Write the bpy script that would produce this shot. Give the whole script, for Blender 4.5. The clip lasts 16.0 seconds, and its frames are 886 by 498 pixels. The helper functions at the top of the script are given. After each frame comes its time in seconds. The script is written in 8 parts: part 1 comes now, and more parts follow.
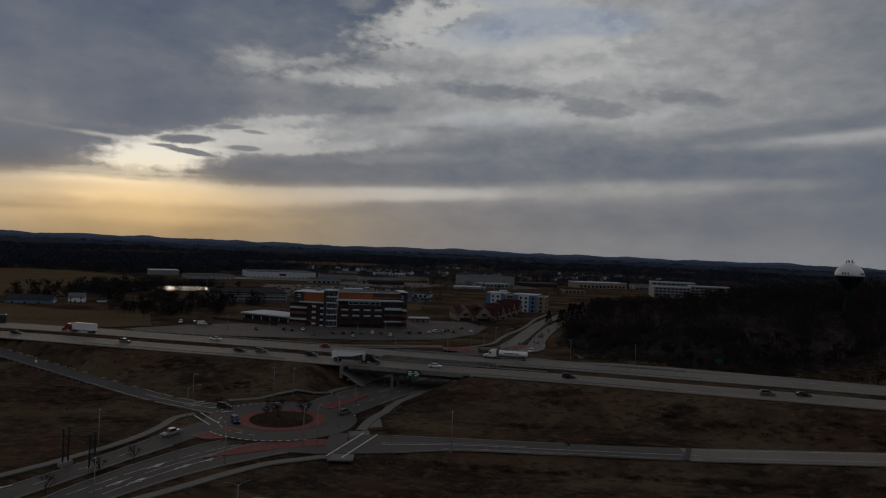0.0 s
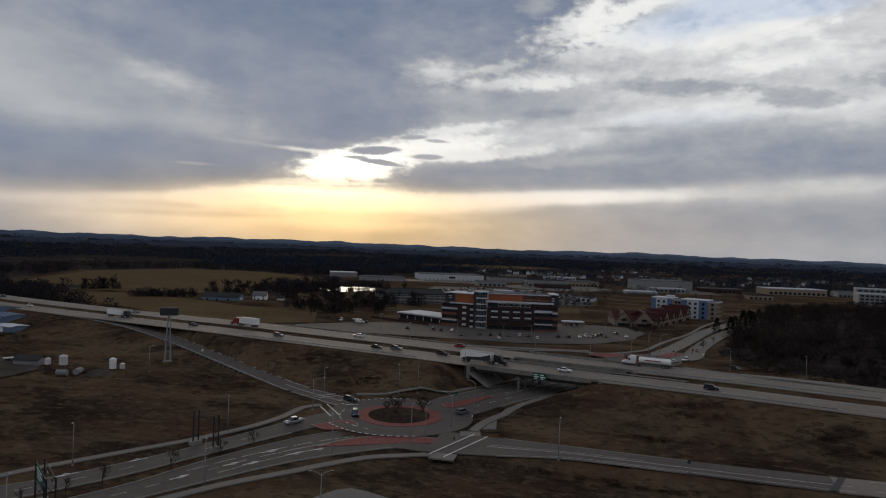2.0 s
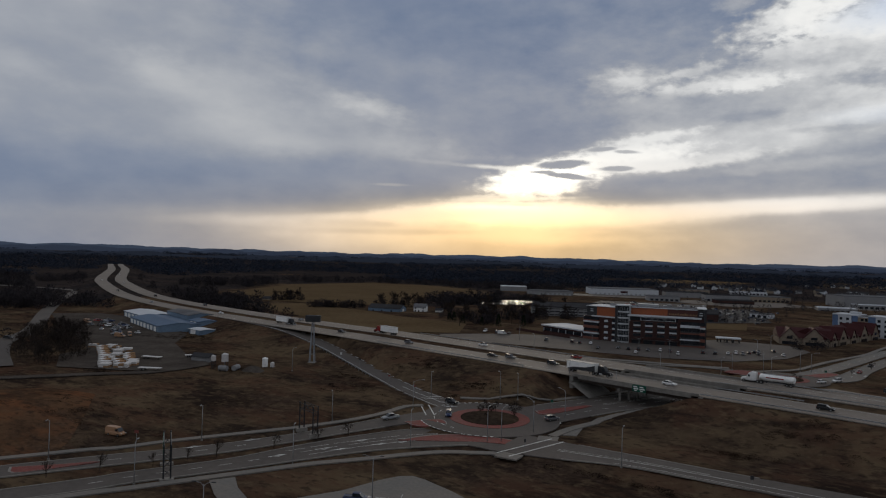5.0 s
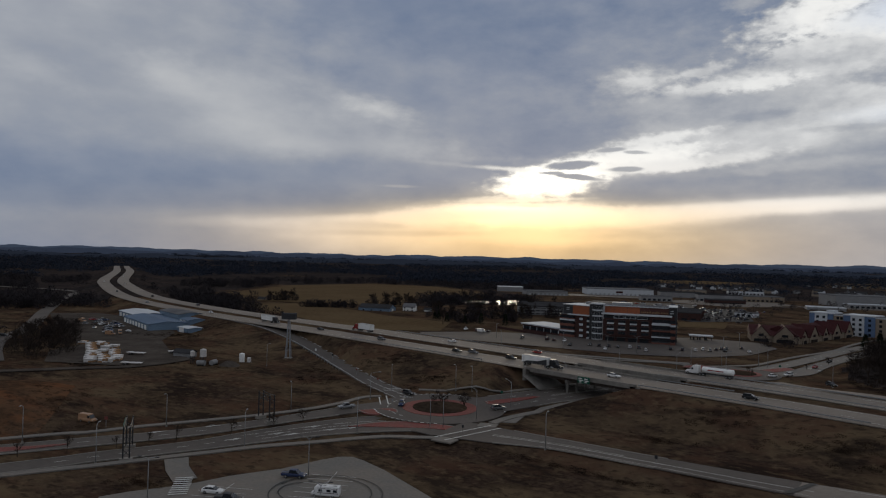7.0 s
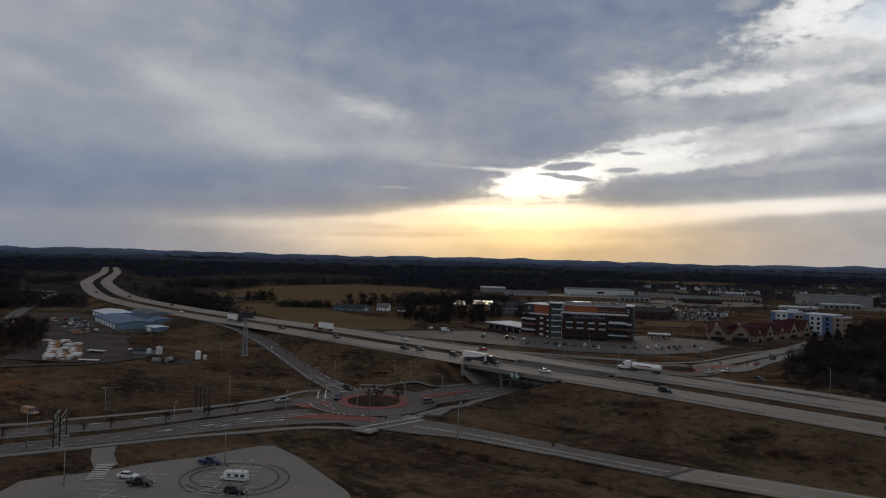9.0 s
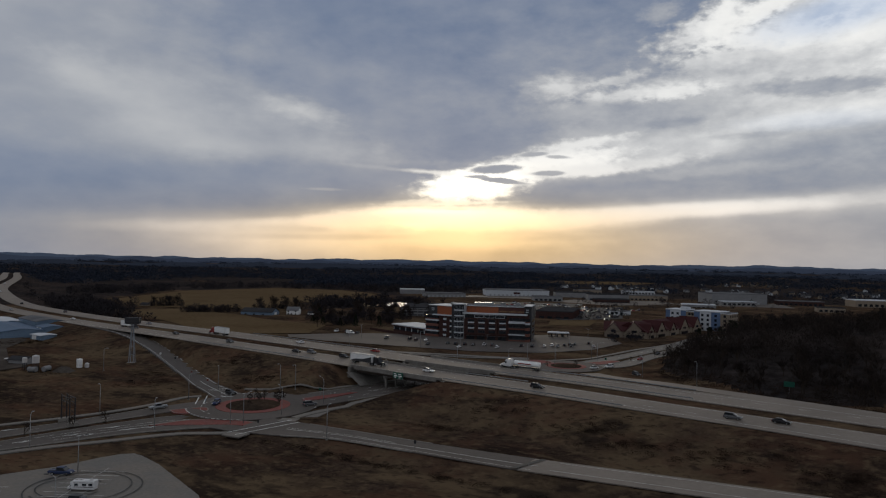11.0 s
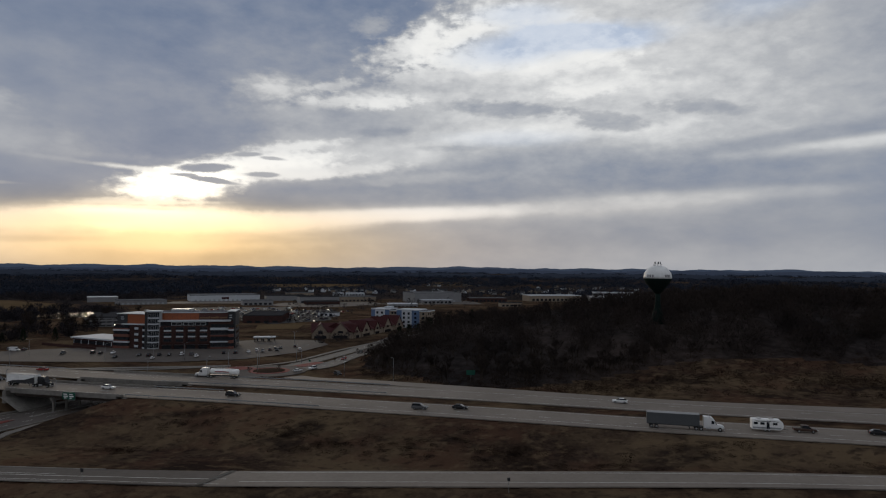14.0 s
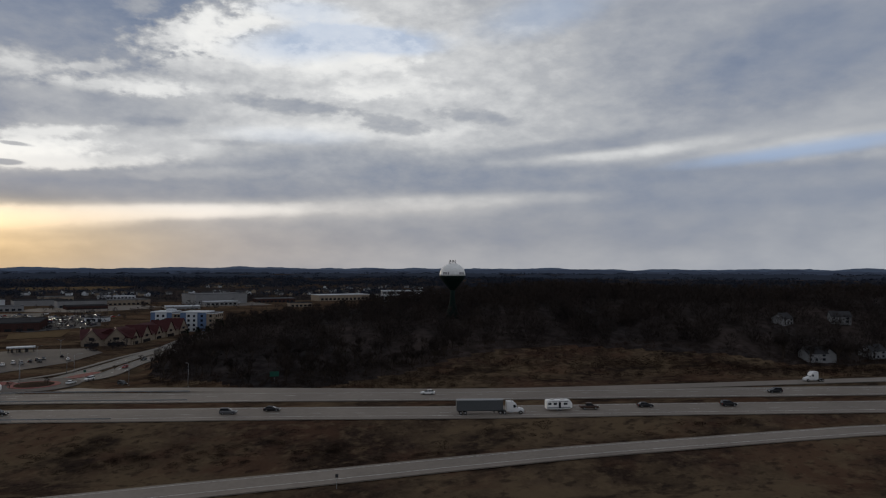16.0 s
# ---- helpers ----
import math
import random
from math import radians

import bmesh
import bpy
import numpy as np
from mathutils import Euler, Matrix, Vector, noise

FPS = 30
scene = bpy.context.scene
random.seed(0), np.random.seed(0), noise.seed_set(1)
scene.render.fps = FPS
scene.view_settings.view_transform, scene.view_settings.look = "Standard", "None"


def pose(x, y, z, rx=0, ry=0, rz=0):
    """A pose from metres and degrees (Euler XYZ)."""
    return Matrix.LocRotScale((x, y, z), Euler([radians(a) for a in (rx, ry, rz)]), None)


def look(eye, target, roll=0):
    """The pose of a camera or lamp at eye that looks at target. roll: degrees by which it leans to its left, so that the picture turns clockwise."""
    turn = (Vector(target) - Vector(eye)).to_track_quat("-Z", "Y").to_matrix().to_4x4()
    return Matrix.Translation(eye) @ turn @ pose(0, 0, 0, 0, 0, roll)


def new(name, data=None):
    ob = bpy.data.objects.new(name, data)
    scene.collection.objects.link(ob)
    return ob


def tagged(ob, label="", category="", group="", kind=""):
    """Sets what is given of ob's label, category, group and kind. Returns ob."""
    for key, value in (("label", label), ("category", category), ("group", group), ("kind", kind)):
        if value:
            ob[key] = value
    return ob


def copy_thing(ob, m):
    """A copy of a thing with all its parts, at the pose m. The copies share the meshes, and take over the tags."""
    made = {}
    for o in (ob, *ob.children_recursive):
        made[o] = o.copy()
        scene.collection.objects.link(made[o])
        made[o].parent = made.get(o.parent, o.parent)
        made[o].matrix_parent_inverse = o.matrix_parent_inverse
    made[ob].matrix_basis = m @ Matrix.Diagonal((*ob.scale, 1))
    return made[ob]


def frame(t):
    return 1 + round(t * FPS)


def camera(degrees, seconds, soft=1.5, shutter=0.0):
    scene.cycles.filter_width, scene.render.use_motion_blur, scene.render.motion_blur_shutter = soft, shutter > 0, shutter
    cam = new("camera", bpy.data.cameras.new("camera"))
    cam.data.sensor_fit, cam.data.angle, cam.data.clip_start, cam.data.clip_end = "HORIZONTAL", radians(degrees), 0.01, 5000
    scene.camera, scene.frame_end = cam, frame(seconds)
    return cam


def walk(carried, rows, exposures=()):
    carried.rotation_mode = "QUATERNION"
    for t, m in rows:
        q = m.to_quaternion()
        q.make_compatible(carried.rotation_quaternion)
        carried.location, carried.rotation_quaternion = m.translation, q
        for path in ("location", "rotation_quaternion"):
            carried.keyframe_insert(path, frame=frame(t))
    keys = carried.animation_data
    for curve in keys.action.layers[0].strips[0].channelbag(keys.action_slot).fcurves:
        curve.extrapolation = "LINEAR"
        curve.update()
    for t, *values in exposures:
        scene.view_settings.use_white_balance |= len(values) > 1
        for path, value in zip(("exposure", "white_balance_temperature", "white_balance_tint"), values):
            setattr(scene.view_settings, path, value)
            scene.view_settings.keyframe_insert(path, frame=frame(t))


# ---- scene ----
cam = camera(66.84, 16.0, 1.15)
PATH = [
    (0.0, pose(0.00, 0.00, 50.78, 90.080, -2.405, -0.000)),
    (0.5, pose(4.16, 1.67, 50.40, 90.045, -2.314, 4.015)),
    (1.0, pose(8.38, 3.43, 50.05, 89.964, -2.211, 7.936)),
    (1.5, pose(12.86, 5.26, 49.81, 89.902, -2.170, 11.468)),
    (2.0, pose(17.52, 6.94, 49.73, 89.835, -2.228, 15.203)),
    (2.5, pose(22.51, 8.25, 49.79, 89.933, -2.302, 19.249)),
    (3.0, pose(27.82, 8.88, 49.84, 90.061, -2.409, 23.347)),
    (3.5, pose(33.16, 8.98, 49.93, 90.166, -2.310, 27.234)),
    (4.0, pose(38.68, 8.80, 50.04, 90.255, -2.113, 29.484)),
    (6.5, pose(67.30, 3.88, 49.81, 90.675, -1.549, 31.752)),
    (7.0, pose(73.25, 4.20, 49.92, 90.668, -1.515, 31.935)),
    (7.5, pose(79.14, 4.64, 49.99, 90.690, -1.540, 32.009)),
    (8.0, pose(85.09, 5.18, 50.00, 90.730, -1.565, 32.065)),
    (10.5, pose(110.97, 11.41, 50.41, 90.952, -1.144, 28.094)),
    (11.0, pose(113.78, 12.44, 50.54, 91.080, -1.047, 25.658)),
    (11.5, pose(116.19, 13.19, 50.61, 91.226, -0.888, 22.514)),
    (12.0, pose(118.03, 13.74, 50.62, 91.339, -0.707, 19.017)),
    (12.5, pose(119.07, 14.03, 50.64, 91.449, -0.566, 15.198)),
    (13.0, pose(119.54, 14.77, 50.55, 91.516, -0.558, 10.970)),
    (13.5, pose(119.35, 15.46, 50.42, 91.582, -0.538, 6.371)),
    (14.0, pose(118.54, 15.77, 50.24, 91.645, -0.445, 1.708)),
    (14.5, pose(117.07, 15.99, 50.07, 91.685, -0.318, -3.250)),
    (15.0, pose(114.98, 16.04, 49.85, 91.702, -0.259, -7.858)),
    (15.5, pose(112.39, 15.97, 49.65, 91.700, -0.188, -12.326)),
    (16.0, pose(109.51, 15.78, 49.50, 91.710, -0.127, -16.601)),
]
walk(cam, PATH, [(0, -0.95), (0.3, -0.6), (0.6, -0.3), (0.9, -0.1), (1.2, 0.0), (16, 0.0)])

# ---- sky, sun ----
SUN_AZ, SUN_EL = -25.0, 6.0
world = bpy.data.worlds.new("sky")
scene.world = world
world.use_nodes = True
wt = world.node_tree
wt.nodes.clear()


def wn(kind, **kw):
    n = wt.nodes.new(kind)
    for k, v in kw.items():
        if k == "op":
            n.operation = v
        elif k == "clamp":
            n.use_clamp = v
    return n


def wlink(a, b):
    wt.links.new(a, b)


def wmath(op, a, b=None, clamp=False):
    n = wn("ShaderNodeMath", op=op, clamp=clamp)
    for i, v in enumerate((a, b)):
        if v is None:
            continue
        if isinstance(v, (int, float)):
            n.inputs[i].default_value = v
        else:
            wlink(v, n.inputs[i])
    return n.outputs[0]


def wvec(op, a, b=None, scale=None):
    n = wn("ShaderNodeVectorMath", op=op)
    for i, v in enumerate((a, b)):
        if v is None:
            continue
        if isinstance(v, tuple):
            n.inputs[i].default_value = v
        else:
            wlink(v, n.inputs[i])
    if scale is not None:
        n.inputs["Scale"].default_value = scale
    return n.outputs["Value"] if op in ("LENGTH", "DOT_PRODUCT") else n.outputs["Vector"]


def wnoise(vec, scale, detail, rough=0.55, colour=False):
    n = wn("ShaderNodeTexNoise")
    n.inputs["Scale"].default_value = scale
    n.inputs["Detail"].default_value = detail
    n.inputs["Roughness"].default_value = rough
    wlink(vec, n.inputs["Vector"])
    return n.outputs["Color"] if colour else n.outputs[0]


way = wn("ShaderNodeTexCoord").outputs["Generated"]
sep = wn("ShaderNodeSeparateXYZ")
wlink(way, sep.inputs[0])
dx, dy, dz = sep.outputs
deg = 57.29578
azim = wmath("MULTIPLY", wmath("ARCTAN2", dx, dy), deg)
elev = wmath("MULTIPLY", wmath("ARCSINE", dz), deg)
comb = wn("ShaderNodeCombineXYZ")
wlink(azim, comb.inputs[0])
wlink(elev, comb.inputs[1])
flat = comb.outputs[0]                      # azimuth, elevation in degrees
# the cloud deck seen in perspective
den = wmath("ADD", wmath("MAXIMUM", dz, 0.0), 0.10)
deck_n = wn("ShaderNodeCombineXYZ")
wlink(wmath("DIVIDE", dx, den), deck_n.inputs[0])
wlink(wmath("DIVIDE", dy, den), deck_n.inputs[1])
deck = deck_n.outputs[0]
# ragged edges: the angles pushed about by slow noise, the rims frayed by finer noise
wide = wvec("MULTIPLY", flat, (0.095, 0.19, 0.0))
wob = wvec("MULTIPLY", wvec("SUBTRACT", wnoise(wide, 1.4, 3, 0.5, True), (0.5, 0.5, 0.5)), (3.4, 1.1, 0.0))
shifted = wvec("ADD", flat, wob)
frays = [wmath("SUBTRACT", wnoise(wvec("MULTIPLY", flat, (0.10, 0.19, 0.0)), k, 7, 0.56), 0.5) for k in (3.0, 8.0)]
zero = wmath("ADD", 0.0, 0.0)


def toward(a, b, k):
    """Value a drawn towards b by k."""
    return wmath("ADD", a, wmath("MULTIPLY", k, wmath("SUBTRACT", b, a)))


def patch(az, el, w, h, turn, k, edge, rag, vec, after=None):
    """Mask of a cloud of that half width and height in degrees, with a soft and frayed rim."""
    if after is not None:           # laid one after the other
        c = wn("ShaderNodeCombineXYZ")
        wlink(vec[0], c.inputs[0])
        wlink(vec[1], c.inputs[1])
        wlink(after, c.inputs[2])
        vec = c.outputs[0]
    m = wn("ShaderNodeMapping")
    m.vector_type = "TEXTURE"
    m.inputs["Location"].default_value = (az, el, 0)
    m.inputs["Rotation"].default_value = (0, 0, radians(turn))
    m.inputs["Scale"].default_value = (w, h, 10000)
    wlink(vec, m.inputs["Vector"])
    q = wmath("SUBTRACT", wvec("LENGTH", m.outputs[0]), 1.0)
    if rag:
        q = wmath("SUBTRACT", q, wmath("MULTIPLY", frays[1 if w < 6 else 0], rag * 1.25))
    r = wn("ShaderNodeMapRange")
    r.interpolation_type = "SMOOTHSTEP"
    r.inputs["From Min"].default_value = edge
    r.inputs["From Max"].default_value = -edge
    r.inputs["To Min"].default_value = 0.0
    r.inputs["To Max"].default_value = k
    wlink(q, r.inputs["Value"])
    return r.outputs[0]


def cloud(az, el, w, h, turn, value, k, edge, rag, field):
    """Lays a cloud (or a gap) of that brightness over field."""
    small = w < 9 or el < 9.5
    return toward(field, value, patch(az, el, w, h, turn, k, edge, rag, slight if small else shifted, field))


def blob(az, el, w, h, turn, amp, field, soft=0.0):
    return wmath("ADD", field, patch(az, el, w, h, turn, amp, 0.7, 0.5, slight, field))


def split(vec):
    n = wn("ShaderNodeSeparateXYZ")
    wlink(vec, n.inputs[0])
    return n.outputs[0], n.outputs[1]


shifted = split(shifted)
slight = split(wvec("ADD", flat, wvec("MULTIPLY", wob, (0.25, 0.25, 0.0))))
L = wmath("ADD", zero, 0.635)
# broad grey and the blue-grey low in the west
L = cloud(-60.2, 13.27, 15.75, 5.22, 0, 0.59, 0.80, 0.80, 0.5, L)
L = cloud(-60.0, 4.58, 15.79, 3.80, -3, 0.52, 0.90, 0.80, 0.5, L)
L = cloud(-63.1, 0.63, 13.40, 1.65, 0, 0.53, 0.90, 0.60, 0.3, L)
L = cloud(-53.1, 12.96, 3.79, 1.11, -22, 0.68, 0.80, 0.90, 1.0, L)
L = cloud(-48.7, 10.53, 6.65, 1.52, -24, 0.69, 0.80, 0.90, 1.0, L)
L = cloud(-63.5, 12.76, 2.81, 0.86, -15, 0.65, 0.80, 0.90, 1.0, L)
L = cloud(-48.5, 12.89, 4.80, 1.21, -18, 0.68, 0.70, 0.90, 1.0, L)
L = cloud(-46.2, 8.82, 6.16, 1.10, -10, 0.68, 0.70, 0.90, 1.0, L)
L = cloud(-33.5, 8.37, 7.27, 0.64, -8, 0.66, 0.60, 0.90, 1.0, L)
# bright broken cloud in the north
L = cloud(6.4, 15.63, 16.57, 6.95, 0, 0.82, 1.00, 0.60, 0.8, L)
L = cloud(-8.8, 12.73, 12.19, 3.42, 0, 0.71, 0.90, 0.70, 1.0, L)
L = cloud(17.3, 14.10, 16.02, 5.05, 0, 0.75, 0.80, 0.80, 0.8, L)
L = cloud(38.1, 13.20, 17.60, 3.01, 0, 0.70, 0.80, 0.80, 0.6, L)
L = cloud(-11.5, 12.9, 6.50, 2.20, -8, 0.62, 0.85, 0.70, 0.8, L)
# dark deck, east
L = cloud(45.0, 16.17, 11.27, 3.78, 12, 0.54, 0.95, 0.70, 0.8, L)
L = cloud(33.8, 18.71, 5.76, 2.52, 20, 0.60, 0.70, 0.90, 0.8, L)
# dark deck over the sun
L = cloud(-30.0, 16.49, 14.06, 5.72, -8, 0.52, 1.00, 0.55, 0.8, L)
L = cloud(-26.3, 21.05, 20.13, 4.65, 0, 0.49, 0.85, 0.90, 0.4, L)
L = cloud(-10.4, 20.37, 9.10, 4.70, -4, 0.51, 1.00, 0.35, 1.3, L)
L = cloud(-26.1, 11.94, 9.55, 3.46, -14, 0.55, 1.00, 0.40, 0.9, L)
L = cloud(-14.8, 16.47, 6.78, 2.24, 0, 0.56, 0.90, 0.50, 1.0, L)
L = cloud(-36.3, 15.12, 4.88, 2.17, -25, 0.57, 0.60, 0.90, 1.0, L)
L = cloud(-23.2, 9.83, 4.58, 1.03, 8, 0.53, 0.90, 0.35, 0.9, L)
# wisps
L = cloud(-37.8, 12.24, 2.61, 0.70, -10, 0.73, 0.90, 1.00, 1.2, L)
L = cloud(-3.3, 18.63, 2.07, 1.27, 55, 0.88, 0.95, 0.80, 1.4, L)
L = cloud(0.2, 16.87, 4.75, 1.10, 5, 0.90, 0.85, 0.60, 2.0, L)
L = cloud(0.2, 19.58, 3.03, 0.74, 25, 0.93, 0.80, 0.60, 2.0, L)
L = cloud(9.1, 17.30, 4.89, 1.10, 8, 0.90, 0.80, 0.70, 2.0, L)
L = cloud(11.4, 15.03, 3.96, 0.63, 6, 0.90, 0.80, 0.70, 2.0, L)
L = cloud(-15.8, 14.53, 2.51, 0.91, 0, 0.78, 0.90, 0.90, 1.6, L)
L = cloud(-11.2, 15.06, 1.90, 0.41, 10, 0.76, 0.80, 0.60, 2.0, L)
L = cloud(-6.5, 13.92, 2.77, 0.49, 6, 0.84, 0.90, 0.60, 2.0, L)
L = cloud(-7.9, 19.98, 1.40, 0.59, 20, 0.66, 0.80, 0.80, 2.0, L)
L = cloud(-4.2, 15.89, 2.72, 0.44, 10, 0.82, 0.80, 0.60, 2.0, L)
L = cloud(-4.5, 18.23, 3.82, 1.24, 20, 0.90, 0.70, 0.70, 2.0, L)
L = cloud(5.8, 20.01, 5.65, 1.28, -12, 0.90, 0.70, 0.70, 2.0, L)
L = cloud(-9.4, 13.92, 4.73, 0.58, 4, 0.85, 0.70, 0.70, 2.0, L)
L = cloud(5.8, 11.46, 7.03, 0.64, 4, 0.85, 0.70, 0.70, 2.0, L)
L = cloud(12.5, 15.43, 5.81, 0.63, -6, 0.80, 0.60, 0.80, 2.0, L)
L = cloud(15.9, 11.55, 3.39, 0.37, 6, 0.80, 0.70, 0.70, 2.0, L)
# grey cloudlets
L = cloud(4.0, 13.35, 4.30, 0.55, -3, 0.61, 0.85, 0.50, 1.4, L)
L = cloud(-6.9, 11.45, 2.00, 0.42, 4, 0.59, 0.95, 0.60, 1.6, L)
L = cloud(-1.9, 10.13, 2.65, 0.22, 0, 0.62, 0.80, 0.60, 1.6, L)
L = cloud(12.1, 11.97, 2.83, 0.48, -8, 0.63, 0.80, 0.60, 1.6, L)
L = cloud(12.0, 12.53, 3.38, 0.36, -10, 0.64, 0.75, 0.60, 1.6, L)
L = cloud(19.5, 12.89, 3.39, 0.46, -6, 0.62, 0.85, 0.60, 1.6, L)
L = cloud(-13.9, 12.75, 3.98, 0.64, 0, 0.66, 0.70, 0.70, 1.4, L)
L = cloud(-1.5, 15.57, 4.85, 0.95, 0, 0.68, 0.60, 0.80, 1.4, L)
# streaks and blue gaps, east
L = cloud(30.0, 10.4, 17.0, 0.62, 5.5, 0.605, 0.95, 0.60, 0.5, L)
L = cloud(30.0, 9.25, 9.5, 0.50, 5, 0.79, 0.95, 0.70, 0.6, L)
L = cloud(44.9, 9.63, 7.12, 0.46, 5, 0.72, 0.90, 0.70, 0.7, L)
L = cloud(45.6, 8.16, 5.54, 0.33, 2, 0.76, 0.90, 0.80, 0.8, L)
# grey bank low in the north
L = cloud(22.2, 7.60, 29.70, 1.28, 0, 0.57, 1.00, 0.60, 0.6, L)
L = cloud(5.6, 7.67, 9.16, 1.73, 3, 0.59, 0.90, 0.60, 0.9, L)
L = cloud(5.4, 8.99, 8.87, 1.39, 2, 0.60, 0.80, 0.70, 1.0, L)
L = cloud(3.1, 6.13, 3.44, 0.75, 0, 0.58, 0.90, 0.60, 1.0, L)
L = cloud(40.1, 5.64, 17.02, 1.06, 0, 0.56, 0.90, 0.70, 0.5, L)
L = cloud(-7.9, 9.49, 7.91, 1.11, 3, 0.77, 0.80, 0.80, 1.2, L)
L = cloud(-10.7, 8.22, 4.73, 0.52, 4, 0.82, 0.90, 0.70, 1.4, L)
L = cloud(-14.9, 7.99, 3.18, 0.73, 4, 0.90, 0.90, 0.70, 1.0, L)
# grey bank before the sun
L = cloud(-46.0, 5.75, 19.0, 2.25, 4, 0.545, 1.00, 0.50, 0.7, L)
L = cloud(-61.0, 4.80, 12.0, 2.40, 0, 0.505, 0.70, 0.80, 0.4, L)
L = cloud(-33.6, 6.35, 6.60, 1.35, 9, 0.555, 1.00, 0.35, 0.7, L)
L = cloud(-31.6, 7.90, 3.20, 0.14, -4, 0.64, 0.45, 0.80, 1.0, L)
L = cloud(-35.7, 5.90, 1.40, 0.12, 0, 0.66, 0.60, 0.60, 1.0, L)
# light over the horizon
L = cloud(-26.0, 1.70, 24.0, 1.60, 0, 0.86, 0.92, 0.90, 0.2, L)
L = cloud(-63.2, 1.05, 13.40, 1.56, 0, 0.55, 0.90, 0.70, 0.3, L)
L = cloud(-40.0, 2.75, 10.0, 0.45, 2, 0.79, 0.80, 0.80, 0.5, L)
L = cloud(1.0, 4.75, 19.5, 0.78, 2.4, 0.75, 0.90, 0.95, 0.7, L)
L = cloud(-6.0, 4.50, 9.50, 0.56, 2.4, 0.90, 0.90, 0.70, 0.7, L)
L = cloud(17.4, 5.70, 9.18, 0.50, 2, 0.73, 0.80, 0.70, 0.7, L)
L = cloud(14.0, 2.55, 25.0, 1.20, 1.5, 0.605, 0.90, 0.95, 0.6, L)
L = cloud(22.2, 0.71, 42.96, 0.96, 0, 0.635, 0.70, 0.90, 0.2, L)
L = cloud(36.0, 3.40, 16.0, 1.60, 0, 0.575, 0.80, 0.80, 0.4, L)
L = cloud(-14.0, 2.20, 8.00, 0.24, 1.5, 0.70, 0.55, 0.80, 0.8, L)
L = cloud(-36.0, 1.90, 9.00, 0.22, 1, 0.72, 0.50, 0.80, 0.8, L)
# grey bank past the sun
L = cloud(-8.6, 6.25, 10.8, 1.05, 2.5, 0.585, 1.00, 0.60, 1.0, L)
L = cloud(-13.2, 5.90, 6.60, 0.72, 3, 0.575, 1.00, 0.45, 0.9, L)
L = cloud(-4.0, 7.60, 5.00, 0.40, 3, 0.68, 0.70, 0.80, 1.2, L)
# the gap before the sun: a low broad band and a higher opening
L = cloud(-26.8, 3.75, 8.60, 1.02, 1.5, 1.00, 1.00, 0.60, 0.7, L)
L = cloud(-33.0, 3.45, 7.00, 0.42, 3, 0.90, 0.85, 0.70, 0.5, L)
L = cloud(-18.2, 3.60, 8.60, 0.70, 1.5, 0.93, 0.90, 0.70, 0.5, L)
L = cloud(-23.4, 6.40, 4.30, 1.15, 5, 1.02, 1.00, 0.50, 1.0, L)
L = cloud(-21.4, 7.45, 4.20, 0.85, 5, 1.00, 0.95, 0.40, 0.8, L)
L = cloud(-16.6, 8.60, 5.20, 0.72, 5, 0.94, 0.95, 0.60, 1.4, L)
L = cloud(-14.6, 9.90, 3.40, 0.50, 8, 0.85, 0.90, 0.70, 1.8, L)
L = cloud(-14.8, 7.75, 4.60, 0.40, 2, 0.86, 0.85, 0.70, 1.2, L)
L = cloud(-26.8, 7.60, 2.20, 0.16, -3, 0.84, 0.80, 0.80, 1.0, L)
L = cloud(-25.4, 4.98, 4.60, 0.14, 2, 0.86, 0.80, 0.60, 0.8, L)
L = cloud(-28.2, 5.00, 2.20, 0.26, 4, 0.80, 0.80, 0.60, 0.8, L)
L = cloud(-24.6, 4.55, 0.90, 0.10, 0, 0.84, 0.80, 0.60, 0.8, L)
L = cloud(-23.6, 1.85, 5.00, 0.60, 0, 0.90, 0.60, 0.90, 0.3, L)
# small grey clouds in the gap
L = cloud(-21.2, 7.95, 2.10, 0.34, 4, 0.58, 1.00, 0.30, 1.0, L)
L = cloud(-20.8, 6.95, 2.00, 0.24, -6, 0.60, 1.00, 0.30, 1.0, L)
L = cloud(-22.9, 7.30, 0.96, 0.15, 0, 0.62, 0.95, 0.40, 1.0, L)
L = cloud(-16.8, 7.60, 1.30, 0.22, 0, 0.62, 0.95, 0.40, 1.0, L)
L = cloud(-18.1, 9.20, 1.10, 0.17, 4, 0.62, 0.95, 0.40, 1.0, L)
L = cloud(-16.0, 8.94, 0.96, 0.14, -4, 0.68, 0.90, 0.50, 1.2, L)
L = cloud(-6.9, 7.24, 1.38, 0.28, 4, 0.64, 0.80, 0.60, 1.2, L)
# grain of the clouds: billows in the deck, finer flakes among the broken cloud
north = patch(8, 15, 30, 9.0, 0, 1.0, 0.8, 0.0, flat)
billow = wmath("SUBTRACT", wnoise(wvec("ADD", wide, (3.1, 1.7, 0.0)), 2.0, 4, 0.5), 0.5)
flake = wmath("SUBTRACT", wnoise(wvec("ADD", wvec("MULTIPLY", flat, (0.42, 0.85, 0.0)), wvec("MULTIPLY", wob, (0.1, 0.2, 0.0))), 1.0, 9, 0.6), 0.5)
calm = wn("ShaderNodeMapRange")
for name, v in (("From Min", 0.98), ("From Max", 0.8), ("To Min", 0.15), ("To Max", 1.0)):
    calm.inputs[name].default_value = v
wlink(L, calm.inputs["Value"])
